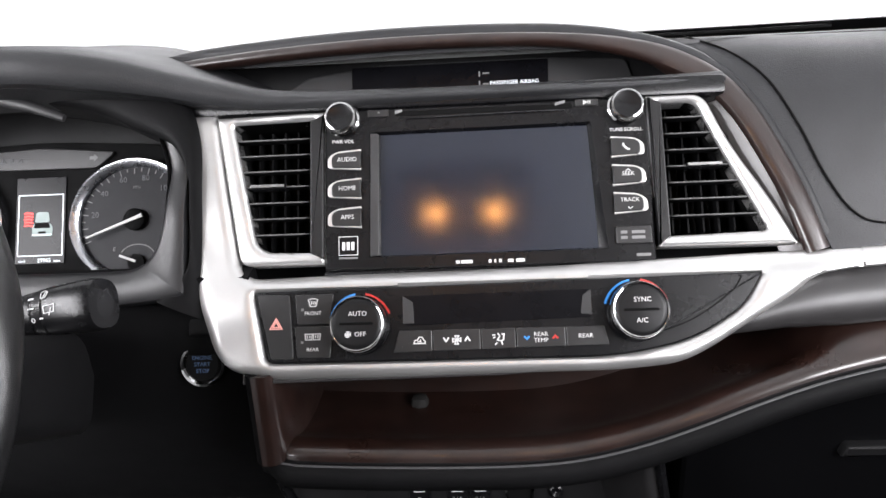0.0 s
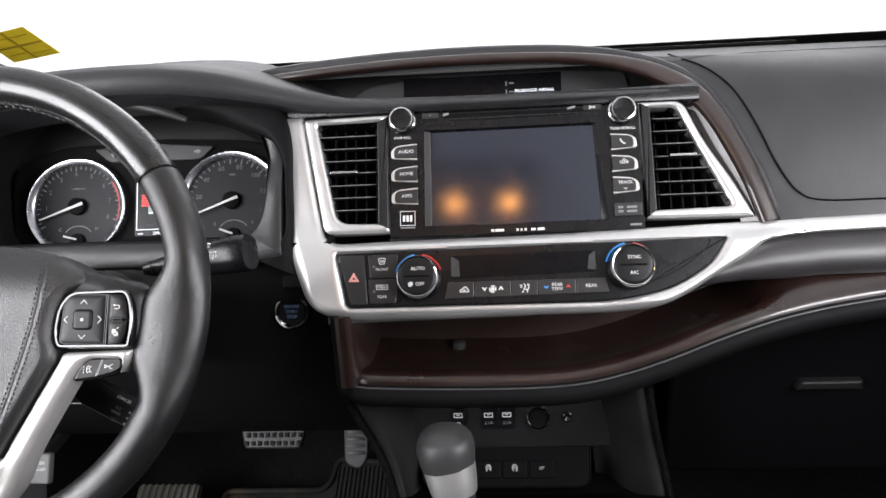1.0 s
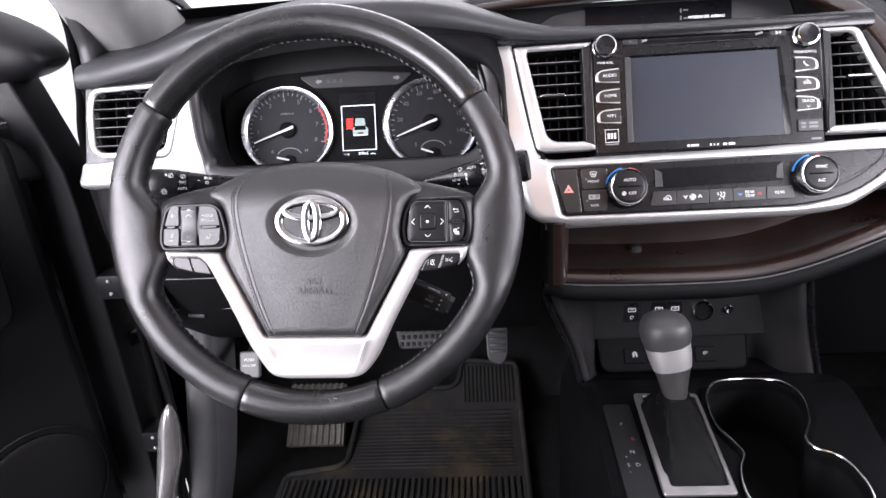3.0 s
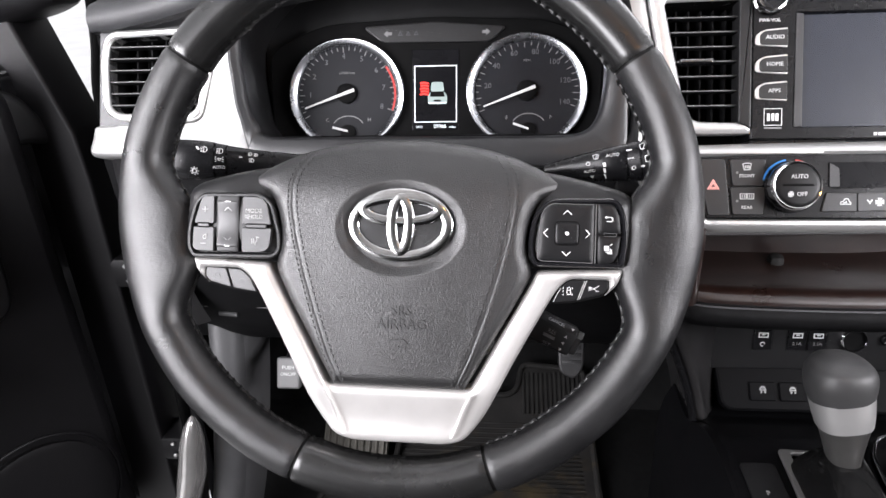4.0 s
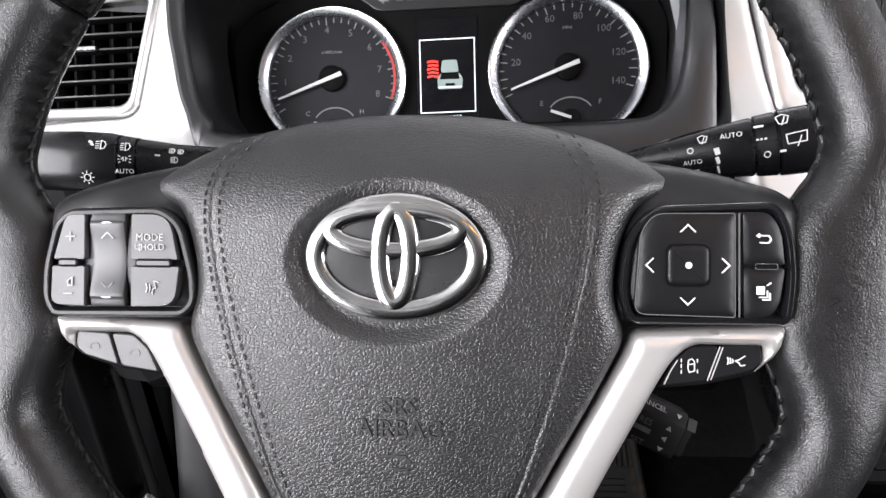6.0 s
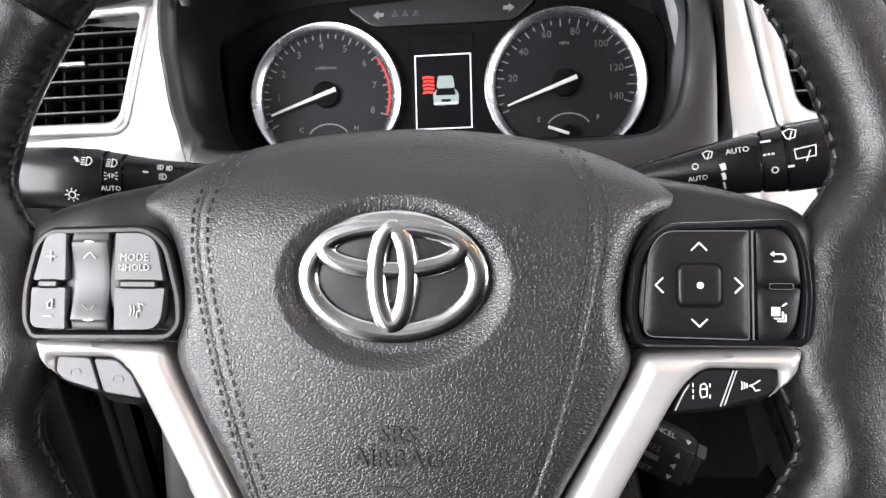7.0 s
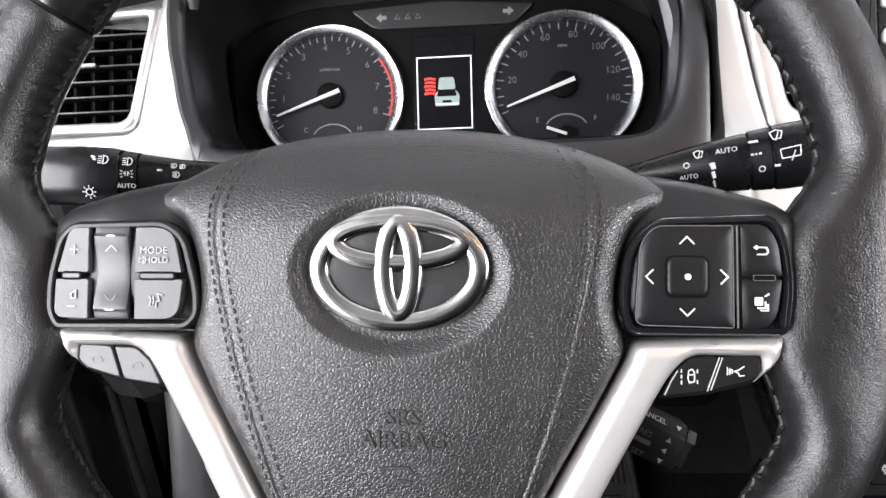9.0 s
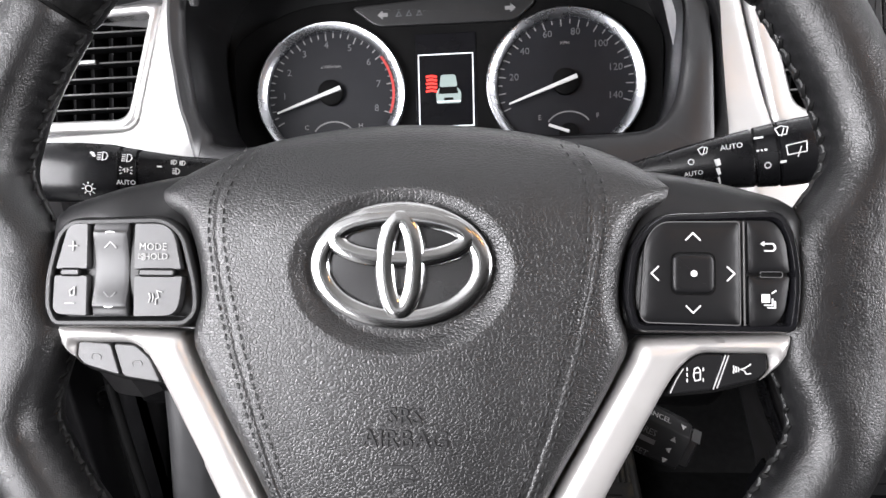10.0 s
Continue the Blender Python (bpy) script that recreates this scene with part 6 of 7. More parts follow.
        part("icon", strokes([[(0.1224, -0.0114), (0.1224, -0.0136), (0.1198, -0.0136)], [(0.1232, -0.0122), (0.1232, -0.0144), (0.1208, -0.0144)], [(0.1222, -0.0098), (0.1236, -0.0088)]], 0.00045, H1 + 0.0007, 0.0004), WHITE, a)
        part("split_slot", slab(rrect(0.1186, -0.0045, 0.1256, -0.0027, 0.0007), H1 - 0.002, H1 + 0.0008, 0.0003), DARK, pod)
        part("slot_rim", strokes([[(p[0], p[1]) for p in rrect(0.1186, -0.0045, 0.1256, -0.0027, 0.0007)]], 0.0002, H1 + 0.0008, 0.0002), PALEGREY, pod)
        part("bright_line", strokes([[(0.1141, -0.0204), (0.1139, 0.0138)]], 0.0005, H1 - 0.0006), PALEGREY, pod)
    # two small keys under the silver strip
    low = rounded(mir([(0.0903, -0.0446), (0.1050, -0.0426), (0.1090, -0.0307), (0.1003, -0.0310), (0.0945, -0.0360)]), 0.0016)
    low2 = rounded(mir([(0.1062, -0.0423), (0.1195, -0.0388), (0.1231, -0.0358), (0.1227, -0.0300), (0.1101, -0.0306)]), 0.0016)
    bs = rounded(mir([(0.0885, -0.0462), (0.1060, -0.0442), (0.1205, -0.0404), (0.1245, -0.0360), (0.1240, -0.0285), (0.1000, -0.0295), (0.0905, -0.0385)]), 0.003)
    base = part("lower_keys", slab(bs, -0.014, -0.0065, 0.001), DARK, wheel, "black lower switch base")
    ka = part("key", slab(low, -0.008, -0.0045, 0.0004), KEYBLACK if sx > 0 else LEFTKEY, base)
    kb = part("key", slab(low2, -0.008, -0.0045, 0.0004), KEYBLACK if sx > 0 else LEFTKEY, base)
    if sx > 0:
        part("bright_line", strokes([[(0.0913, -0.0440), (0.0935, -0.0392), (0.0957, -0.0356)]], 0.00035, -0.0046), PALEPRINT, ka)
        part("bright_line", strokes([[(0.1054, -0.0424), (0.1095, -0.0308)]], 0.00035, -0.0046), PALEPRINT, ka)
        part("bright_line", strokes([[(0.1066, -0.0421), (0.1105, -0.0309)]], 0.00035, -0.0046), PALEPRINT, kb)
        part("icon", strokes([[(-1.1, 1), (-1.1, 0.5)], [(-1.1, 0.2), (-1.1, -0.3)], [(-1.1, -0.6), (-1.1, -1.1)], [(0, -0.9), (0.7, -0.7), (0.7, 0.6), (0.4, 1), (-0.1, 0.8), (-0.2, -0.3), (0, -0.9)], [(0.0, 0.2), (0.6, 0.3)], [(1.1, 1), (1.1, 0.5)], [(1.1, -0.5), (1.1, -1)]], 0.00034, -0.0044, cx=0.0995, cy=-0.0375, k=0.0024), WHITE, ka)
        part("icon", strokes([[(-1, -0.5), (-0.9, 0), (-1, 0.5)], [(-0.7, -0.4), (-0.6, 0), (-0.7, 0.4)], [(-0.4, -0.3), (-0.3, 0), (-0.4, 0.3)], [(-0.1, 0), (0.4, 0.15), (1.2, 0.7)], [(-0.1, 0), (0.4, -0.2), (0.6, -0.6), (1.2, -0.5)]], 0.00034, -0.0044, cx=0.1145, cy=-0.0355, k=0.0026), WHITE, kb)
    else:
        for kx, ky, kk in ((-0.0995, -0.0378, ka), (-0.1155, -0.0356, kb)):
            part("icon", strokes([[(-1, 0), (-0.6, 0.5), (0.6, 0.5), (1, 0)], [(-1, 0), (-0.8, -0.4)], [(1, 0), (0.8, -0.4)]], 0.0003, -0.0045, 0.0002, cx=kx, cy=ky, k=0.0020), PALEGREY, kk)
part("hub", moved(turned([(0.060, -0.105), (0.072, -0.090), (0.078, -0.040), (0.070, -0.018)], n=72), lambda c: Vector((c.x, c.y * 0.8 - 0.015, c.z))), DARK, wheel, "black wheel hub back")

# ---- steering column and stalks ----
col = thing("steering_column", lean(-0.3835, 0.44, 1.030, 24.5), "black steering column shroud behind the wheel", "steering column")
part("shroud", stack([at(rrect(-0.075, -0.05, 0.075, 0.030, 0.03), 0.012), at(rrect(-0.080, -0.055, 0.080, 0.034, 0.03), -0.02), at(rrect(-0.070, -0.06, 0.070, 0.028, 0.02), -0.14)], cap0=True), PLASTIC, col)


def stalk(name, a, b, pieces, label):
    """A lever of turned pieces along the line from a to b: (name, [(place, half depth, half height), ...])."""
    st = thing(name, IDENT, label, "lever")
    for nm, prof in pieces:
        part(nm, tube([a.lerp(b, q[0]) for q in prof], [q[1] for q in prof], [q[2] for q in prof], up=(0, 0.35, 1), n=28, sq=2.6), SATINBLACK, st)
    return st


AL, BL = Vector((-0.570, 0.413, 1.0828)), Vector((-0.500, 0.424, 1.0762))
AR, BR = Vector((-0.271, 0.426, 1.0695)), Vector((-0.199, 0.412, 1.0830))
ls = stalk("light_stalk", AL, BL, [("end_switch", [(-0.05, 0.006, 0.009), (-0.035, 0.0095, 0.0128), (0.0, 0.0108, 0.0142), (0.25, 0.0114, 0.0146), (0.44, 0.0112, 0.0140), (0.515, 0.0110, 0.0130), (0.522, 0.0104, 0.0124)]),
                                   ("collar", [(0.515, 0.0098, 0.0116), (0.54, 0.0098, 0.0116)]),
                                   ("light_ring", [(0.530, 0.0102, 0.0120), (0.536, 0.0108, 0.0126), (0.632, 0.0102, 0.0116), (0.638, 0.0096, 0.0110)]),
                                   ("collar", [(0.63, 0.0090, 0.0104), (0.655, 0.0090, 0.0104)]),
                                   ("lever", [(0.645, 0.0092, 0.0104), (0.651, 0.0098, 0.0112), (0.90, 0.0080, 0.0088), (1.3, 0.0068, 0.0070), (1.64, 0.0065, 0.0065)])], "black headlamp stalk with white printed symbols")
part("end_rim", tube([AL.lerp(BL, q) for q in (-0.058, -0.050, -0.030, -0.018)], [0.0072, 0.0088, 0.0102, 0.0109], [0.0098, 0.0118, 0.0135, 0.0142], up=(0, 0.35, 1), n=28, sq=2.6), RINGMETAL, ls, "bright end rim")
wsx = stalk("wiper_stalk", AR, BR, [("lever", [(-0.30, 0.0070, 0.0055), (0.0, 0.0092, 0.0090), (0.25, 0.0104, 0.0116), (0.46, 0.0112, 0.0130), (0.474, 0.0106, 0.0124)]),
                                    ("collar", [(0.465, 0.0100, 0.0116), (0.49, 0.0100, 0.0116)]),
                                    ("interval_ring", [(0.480, 0.0108, 0.0126), (0.488, 0.0116, 0.0134), (0.590, 0.0120, 0.0140), (0.598, 0.0114, 0.0134)]),
                                    ("collar", [(0.59, 0.0108, 0.0128), (0.615, 0.0108, 0.0128)]),
                                    ("end_switch", [(0.606, 0.0114, 0.0136), (0.614, 0.0122, 0.0144), (1.0, 0.0124, 0.0152), (1.05, 0.0110, 0.0140), (1.06, 0.006, 0.008)])], "black wiper stalk with white printed symbols")


def on_stalk(a, b):
    """Axes along a stalk, x to the picture's right and z towards the driver."""
    x = (b - a).normalized()
    if x.x < 0:
        x = -x
    side = x.cross(Vector((0, 0.35, 1))).normalized()
    n = side if side.y < 0 else -side
    y = n.cross(x)
    o = (a + b) / 2
    return Matrix(((x.x, y.x, n.x, o.x), (x.y, y.y, n.y, o.y), (x.z, y.z, n.z, o.z), (0, 0, 0, 1)))


def wrap(m, across, tall):
    """Lays flat print onto a stalk; across, tall: its half sizes by the place along it."""
    def fn(c):
        A, B = between(c.x, across), between(c.x, tall)
        q = clamp(abs(c.y) / B, 0, 0.97)
        return m @ Vector((c.x, c.y, A * (1 - q ** 2.6) ** (1 / 2.6) + 0.0003 + max(0.0, c.z)))
    return fn


mL = on_stalk(AL, BL)
onL = wrap(mL, [(-0.0355, 0.0108), (-0.018, 0.0114), (-0.004, 0.0113), (0.0005, 0.0111), (0.0025, 0.0109), (0.0095, 0.0104), (0.0105, 0.0100), (0.028, 0.0083), (0.0355, 0.0079)], [(-0.0355, 0.0142), (-0.018, 0.0146), (-0.004, 0.0140), (0.002, 0.0127), (0.0095, 0.0117), (0.028, 0.0090), (0.0355, 0.0086)])
sun = [[(0.5 * math.cos(2 * math.pi * i / 12), 0.5 * math.sin(2 * math.pi * i / 12)) for i in range(13)]] + [[(0.7 * math.cos(q), 0.7 * math.sin(q)), (1.05 * math.cos(q), 1.05 * math.sin(q))] for q in (math.pi * i / 4 for i in range(8))]
part("icon", moved(strokes(sun, 0.00042, 0.0002, cx=-0.0115, cy=-0.0080, k=0.0030), onL), WHITE, ls)
lampi = [[(0, -1), (0, 1), (0.8, 0.8), (1.2, 0), (0.8, -0.8), (0, -1)], [(-0.3, 0.8), (-1.2, 0.8)], [(-0.3, 0.25), (-1.2, 0.25)], [(-0.3, -0.3), (-1.2, -0.3)], [(-0.3, -0.8), (-1.2, -0.8)]]
for cx, cy, kk in ((-0.0050, 0.0075, 0.0020), (0.0060, 0.0068, 0.0019), (0.0270, 0.0052, 0.0011), (0.0310, 0.0048, 0.0011), (0.0282, 0.0008, 0.0014)):
    part("icon", moved(strokes(lampi, 0.0004, 0.0, cx=cx, cy=cy, k=kk), onL), WHITE, ls)
part("icon", moved(strokes([[(-0.3, -0.5), (-0.3, 0.5), (-0.8, 0)], [(0.3, -0.5), (0.3, 0.5), (0.8, 0)], [(-1.0, 0.6), (-1.5, 0.9)], [(-1.1, 0), (-1.6, 0)], [(-1.0, -0.6), (-1.5, -0.9)], [(1.0, 0.6), (1.5, 0.9)], [(1.1, 0), (1.6, 0)], [(1.0, -0.6), (1.5, -0.9)]], 0.0004, 0.0, cx=0.0058, cy=0.0008, k=0.0019), onL), WHITE, ls)
part("text", moved(words("AUTO", 0.0031, 0.0056, -0.0050, 0.0), onL), WHITE, ls)
part("icon", moved(strokes([[(-0.0106, 0.0092), (-0.0088, 0.0084)], [(-0.0096, 0.0080), (-0.0082, 0.0074)]], 0.0010, 0.0002), onL), WHITE, ls)
part("icon", moved(strokes([[(0.0195, 0.0030), (0.0218, 0.0028)]], 0.0008, 0.0), onL), WHITE, ls)
mR = on_stalk(AR, BR)
onR = wrap(mR, [(-0.0370, 0.0092), (-0.019, 0.0104), (-0.004, 0.0112), (-0.002, 0.0116), (0.006, 0.0120), (0.0075, 0.0122), (0.037, 0.0124)], [(-0.0370, 0.0090), (-0.019, 0.0116), (-0.004, 0.0130), (-0.002, 0.0134), (0.006, 0.0140), (0.0075, 0.0144), (0.037, 0.0152)])
RING = [(math.cos(2 * math.pi * i / 12), math.sin(2 * math.pi * i / 12)) for i in range(13)]
SHIELD = [[(-1, 0.6), (0, 1), (1, 0.6), (0.6, -0.6), (-0.6, -0.6), (-1, 0.6)], [(-0.2, -0.9), (0.4, 0.6)]]
part("text", moved(words("AUTO", 0.0033, -0.0108, 0.0058, 0.0), onR), WHITE, wsx)
part("text", moved(words("AUTO", 0.0029, -0.0275, -0.0035, 0.0), onR), WHITE, wsx)
for lines, w, cx, cy, kk, hh in (([RING], 0.00042, -0.0280, 0.0018, 0.0012, 0.0), ([[(-1, 0), (0, -1), (1, 0), (-1, 0)]], 0.00042, -0.0262, -0.0070, 0.0012, 0.0), (SHIELD, 0.0004, -0.0225, 0.0058, 0.0020, 0.0),
                                 ([[(-1, 0), (1, 0)]], 0.0009, 0.0002, 0.0078, 0.0019, 0.0), ([[(-1, 0), (-0.5, 0)], [(-0.2, 0), (0.2, 0)], [(0.5, 0), (1, 0)]], 0.0008, 0.0008, 0.0022, 0.0021, 0.0), ([RING], 0.00042, 0.0024, -0.0046, 0.0012, 0.0004),
                                 ([[(-1, 0), (1, 0)]], 0.0010, 0.0085, -0.0040, 0.0012, 0.0), ([[(-1, -0.5), (-1.1, 0.6), (1.1, 0.8), (1.0, -0.4), (-1, -0.5)], [(0, -0.9), (0.5, 0.3)]], 0.00042, 0.0142, 0.00042, 0.0036, 0.0), (SHIELD, 0.0004, 0.0095, 0.0090, 0.0025, 0.0)):
    part("icon", moved(strokes(lines, w, hh, cx=cx, cy=cy, k=kk), onR), WHITE, wsx)
for k in range(3):
    part("icon", moved(slab([(-0.0185 + 0.0003 * k, 0.0012 - 0.0040 * k), (-0.0162 - 0.0004 * k, 0.0015 - 0.0040 * k), (-0.0158 - 0.0004 * k, -0.0014 - 0.0040 * k), (-0.0178 + 0.0003 * k, -0.0018 - 0.0040 * k)][::-1], 0.0, 0.0003, 0.0001), onR), WHITE, wsx)
cdir = radians(-24.9)
CU, CV, CO = Vector((math.cos(cdir), math.sin(cdir), 0)), Vector((-math.sin(cdir), math.cos(cdir), 0)), Vector((0.1114, -0.0714, -0.055))


def on_cruise(u, v, h):
    return CO + CU * u + CV * v + Vector((0, 0, h))


def cruise_ring(u, k, cut):
    """The lever's cross-section: a flat face, a sloping upper side and a back."""
    sec = [(-0.0151, -0.016), (-0.0151, -0.0015), (-0.0139, 0.0), (-0.0008, 0.0), (0.0003, -0.0004), (0.0046, -0.0046), (0.0048, -0.016)]
    return [on_cruise(u, -0.006 + (v + 0.006) * k * (1 - cut / 0.011), -0.008 + (h + 0.008) * k - cut) for v, h in sec]


cl = part("cruise_lever", stack([cruise_ring(-0.075, 0.45, 0), cruise_ring(-0.050, 0.9, 0), cruise_ring(-0.044, 1, 0), cruise_ring(-0.0008, 1, 0), cruise_ring(0, 1, 0.0006)], cap0=True), KEYBLACK, wheel, "black cruise control lever")
part("end_button", stack([cruise_ring(0.0, 0.86, 0.001), cruise_ring(0.0034, 0.86, 0.001), cruise_ring(0.0042, 0.80, 0.0016)], cap0=True), KEYBLACK, cl)
part("end_tab", stack([[on_cruise(0.0010 + u, v, h) for u, v, h in ((0, -0.001, -0.002), (0.0036, -0.001, -0.002), (0.0036, 0.0036, -0.0055), (0, 0.0036, -0.0055))], [on_cruise(0.0012 + u, v, h) for u, v, h in ((0, -0.0014, -0.003), (0.0036, -0.0014, -0.003), (0.0036, 0.0032, -0.0065), (0, 0.0032, -0.0065))]], cap0=True), BUTTON, cl)
part("text", moved(words("CANCEL", 0.0033, 0, 0, 0.0), lambda c: on_cruise(-0.0158 + c.x, 0.0024 + c.y * 0.78, -0.0020 - c.y * 0.76 + c.z)), PALEPRINT, cl)
part("icon", moved(slab([(-0.0012, 0.001), (0, -0.0010), (0.0012, 0.001)], 0, 0.0002, 0.00005), lambda c: on_cruise(-0.0040 + c.x, 0.0024 + c.y * 0.78, -0.0020 - c.y * 0.76 + c.z)), PALEPRINT, cl)
for tx, v in (("RES", -0.0038), ("SET", -0.0128)):
    part("text", moved(words(tx, 0.0036, 0, 0, 0.0), lambda c, v=v: on_cruise(-0.0160 + c.x, v - 0.001 + c.y, c.z)), GAUGEPRINT, cl)
part("text", moved(strokes([[(-0.004, 0), (0.004, 0)]], 0.0020, 0.0), lambda c: on_cruise(-0.0165 + c.x, -0.0083 + c.y, c.z)), GAUGEPRINT, cl)
for v, spin in ((-0.0038, 0), (-0.0083, 90), (-0.0128, 180)):
    q = radians(spin)
    tri = [(0.0014 * math.sin(radians(-a) + q * -1), 0.0014 * math.cos(radians(-a) + q * -1)) for a in (0, 120, 240)]
    part("icon", moved(slab(tri, 0, 0.0002, 0.00005), lambda c, v=v: on_cruise(-0.0062 + c.x, v + c.y, c.z)), DIMPRINT, cl)

# ---- centre console ----
con = thing("centre_console", IDENT, "black centre console with shifter gate and cup holders", "console")
for sx, edge, inner in ((-1, (-0.166, -0.156, -0.141, -0.128, -0.119, -0.112, -0.106), (-0.094, -0.093, -0.091, -0.089, -0.086, -0.080, -0.070)), (1, (0.158, 0.163, 0.170, 0.178, 0.184, 0.184, 0.180), (0.112, 0.113, 0.116, 0.120, 0.124, 0.126, 0.126))):
    g = []
    for z, xo, xi, y in zip((0.880, 0.850, 0.815, 0.780, 0.745, 0.715, 0.670), edge, inner, (0.556, 0.556, 0.558, 0.556, 0.548, 0.540, 0.530)):
        g.append([(xo - sx * -0.006, y + 0.10, z), (xo, y + 0.012, z), (xo - sx * 0.003, y + 0.001, z), (xo - sx * 0.012, y - 0.001, z), ((xo * 0.55 + xi * 0.45), y + 0.010, z), ((xo * 0.25 + xi * 0.75), y + 0.026, z), (xi, 0.597, z), (xi - sx * 0.012, 0.600, z)])
    part("side_post", smooth_grid(g, 4, 4, thick=(0, 0.008, 0)), POSTGREY, con, "rounded grey-black side post")
    e2 = [(x + sx * 0.001, y, z) for x, y, z in zip(edge, (0.556, 0.5565, 0.5585, 0.5565, 0.5485, 0.5405, 0.5305), (0.880, 0.850, 0.815, 0.780, 0.745, 0.715, 0.670))]
    part("post_edge", tube(cat(e2, 5), 0.004, 0.006, up=(0, 1, 0), n=10), SATINBLACK, con)
part("usb_panel", moved(slab(rrect(-0.100, -0.038, 0.128, 0.040, 0.004), -0.02, 0.0, 0.003), lambda c: lean(0, 0.592, 0.822, 8) @ c), PLASTIC, con, "dark grey socket panel")
part("lower_recess", box(-0.115, 0.606, 0.70, 0.135, 0.640, 0.790, 0.004), DARK, con)
mU = lean(0, 0.592, 0.822, 8)
for x, tx in ((-0.047, ""), (-0.012, "2.1A"), (0.009, "2.1A")):
    pt = part("usb_port", moved(slab(rrect(x - 0.0095, -0.013, x + 0.0095, 0.013, 0.0015), -0.001, 0.002, 0.0007), lambda c: mU @ c), SATINBLACK, con, "black port with white print")
    part("icon", moved(strokes([[(-1, 0.5), (1, 0.5), (1, -0.5), (-1, -0.5), (-1, 0.5)], [(-0.4, 0.1), (0.4, 0.1)]], 0.0010, 0.0021, cx=x, cy=0.0045, k=0.0046), lambda c: mU @ c), WHITE, pt)
    if tx:
        part("text", moved(words(tx, 0.0050, x, -0.0050, 0.0022), lambda c: mU @ c), DIMPRINT, pt)
    else:
        part("icon", moved(strokes([[(0.0022 * math.cos(q), 0.0022 * math.sin(q) - 0.006) for q in (2 * math.pi * i / 10 for i in range(9))]], 0.0009, 0.0021, cx=x), lambda c: mU @ c), WHITE, pt)
so = part("power_socket", moved(turned([(0.0135, -0.002), (0.0135, 0.003), (0.0125, 0.0042), (0.0112, 0.0040), (0.0108, 0.0)], 0.045, 0.0, 32), lambda c: mU @ c), CHROME, con, "ringed power socket")
part("well", moved(turned([(0.0110, 0.0), (0.0110, 0.0012), (0.0001, 0.0012)], 0.045, 0.0, 24), lambda c: mU @ c), DARK, so)
part("aux_jack", moved(turned([(0.006, -0.001), (0.006, 0.003), (0.0045, 0.004), (0.0001, 0.002)], 0.078, 0.001, 20), lambda c: mU @ c), SATINBLACK, con)
# glossy switch shelf in the recess
mK = lean(0, 0.571, 0.7665, 42)
SHELF = rounded([(-0.088, -0.019), (0.100, -0.019), (0.104, 0.030), (-0.092, 0.030)], [0.014, 0.014, 0.002, 0.002])
part("switch_shelf", moved(slab(SHELF, -0.012, 0, 0.002), lambda c: mK @ c), CONSOLE, con, "black switch shelf")
part("shelf_rim", moved(tube([(p[0], p[1], 0.0005) for p in SHELF], 0.0006, n=8, closed=True), lambda c: mK @ c), CONSOLE, con)
SKID = [[(-1, -0.2), (-0.8, 0.5), (0.8, 0.5), (1, -0.2), (-1, -0.2)], [(-0.6, 0.5), (-0.4, 1), (0.4, 1), (0.6, 0.5)], [(-0.8, -0.5), (-0.4, -0.9), (-0.8, -1.3)], [(0.5, -0.5), (0.9, -0.9), (0.5, -1.3)]]
for x in (-0.045, -0.014, 0.016, 0.047):
    sw = part("switch", moved(slab(rrect(x - 0.0135, -0.009, x + 0.0135, 0.011, 0.002), 0, 0.0022, 0.001), lambda c: mK @ c), CONSOLE, con)
    part("icon", moved(strokes(SKID if x < 0.04 else [[(-1, 0), (1, 0)], [(-1, -0.7), (0.3, -0.7)]], 0.0009, 0.0022, cx=x, cy=0.003, k=0.0030), lambda c: mK @ c), PALEPRINT, sw)


def top_z(y):
    return between(y, [(-0.4, 0.745), (0.1, 0.762), (0.30, 0.777), (0.44, 0.786), (0.48, 0.784), (0.52, 0.768), (0.56, 0.744)])


wall = cat([(0.006, 0.438, 0), (0.013, 0.462, 0), (0.031, 0.484, 0), (0.066, 0.495, 0), (0.100, 0.483, 0), (0.114, 0.450, 0), (0.106, 0.412, 0), (0.088, 0.380, 0), (0.092, 0.364, 0), (0.110, 0.352, 0), (0.117, 0.322, 0), (0.110, 0.288, 0), (0.082, 0.256, 0), (0.046, 0.250, 0), (0.014, 0.268, 0), (0.002, 0.298, 0), (0.002, 0.320, 0), (0.008, 0.342, 0), (0.017, 0.360, 0), (0.013, 0.377, 0), (0.004, 0.402, 0)], 5, True)
wall = [(p[0], p[1]) for p in wall]
TOP = rounded([(-0.122, -0.35), (0.150, -0.35), (0.152, 0.30), (0.186, 0.50), (0.190, 0.612), (-0.108, 0.612), (-0.122, 0.40)], [0.03, 0.03, 0.2, 0.08, 0.02, 0.02, 0.2])
topme = pillow([TOP, wall], -0.012, 0.0, 0.0025, 0.008, 0.006)
part("top", moved(topme, lambda c: Vector((c.x, c.y, c.z - 0.0025 + top_z(c.y)))), CONSOLE, con, "black console top")
part("cup_holder", stack([[(p[0], p[1], top_z(p[1]) - 0.002) for p in wall], [(p[0], p[1], top_z(p[1]) - 0.03) for p in shrunk(wall, 0.002)], [(p[0], p[1], 0.700) for p in shrunk(wall, 0.004)]], cap1=True), DARK, con, "deep black twin cup holder")
part("cup_ring", tube([(p[0], p[1], top_z(p[1]) + 0.0012) for p in wall], 0.0017, 0.0020, n=10, closed=True), EMBCHROME, con, "chrome trim round the cup holders")
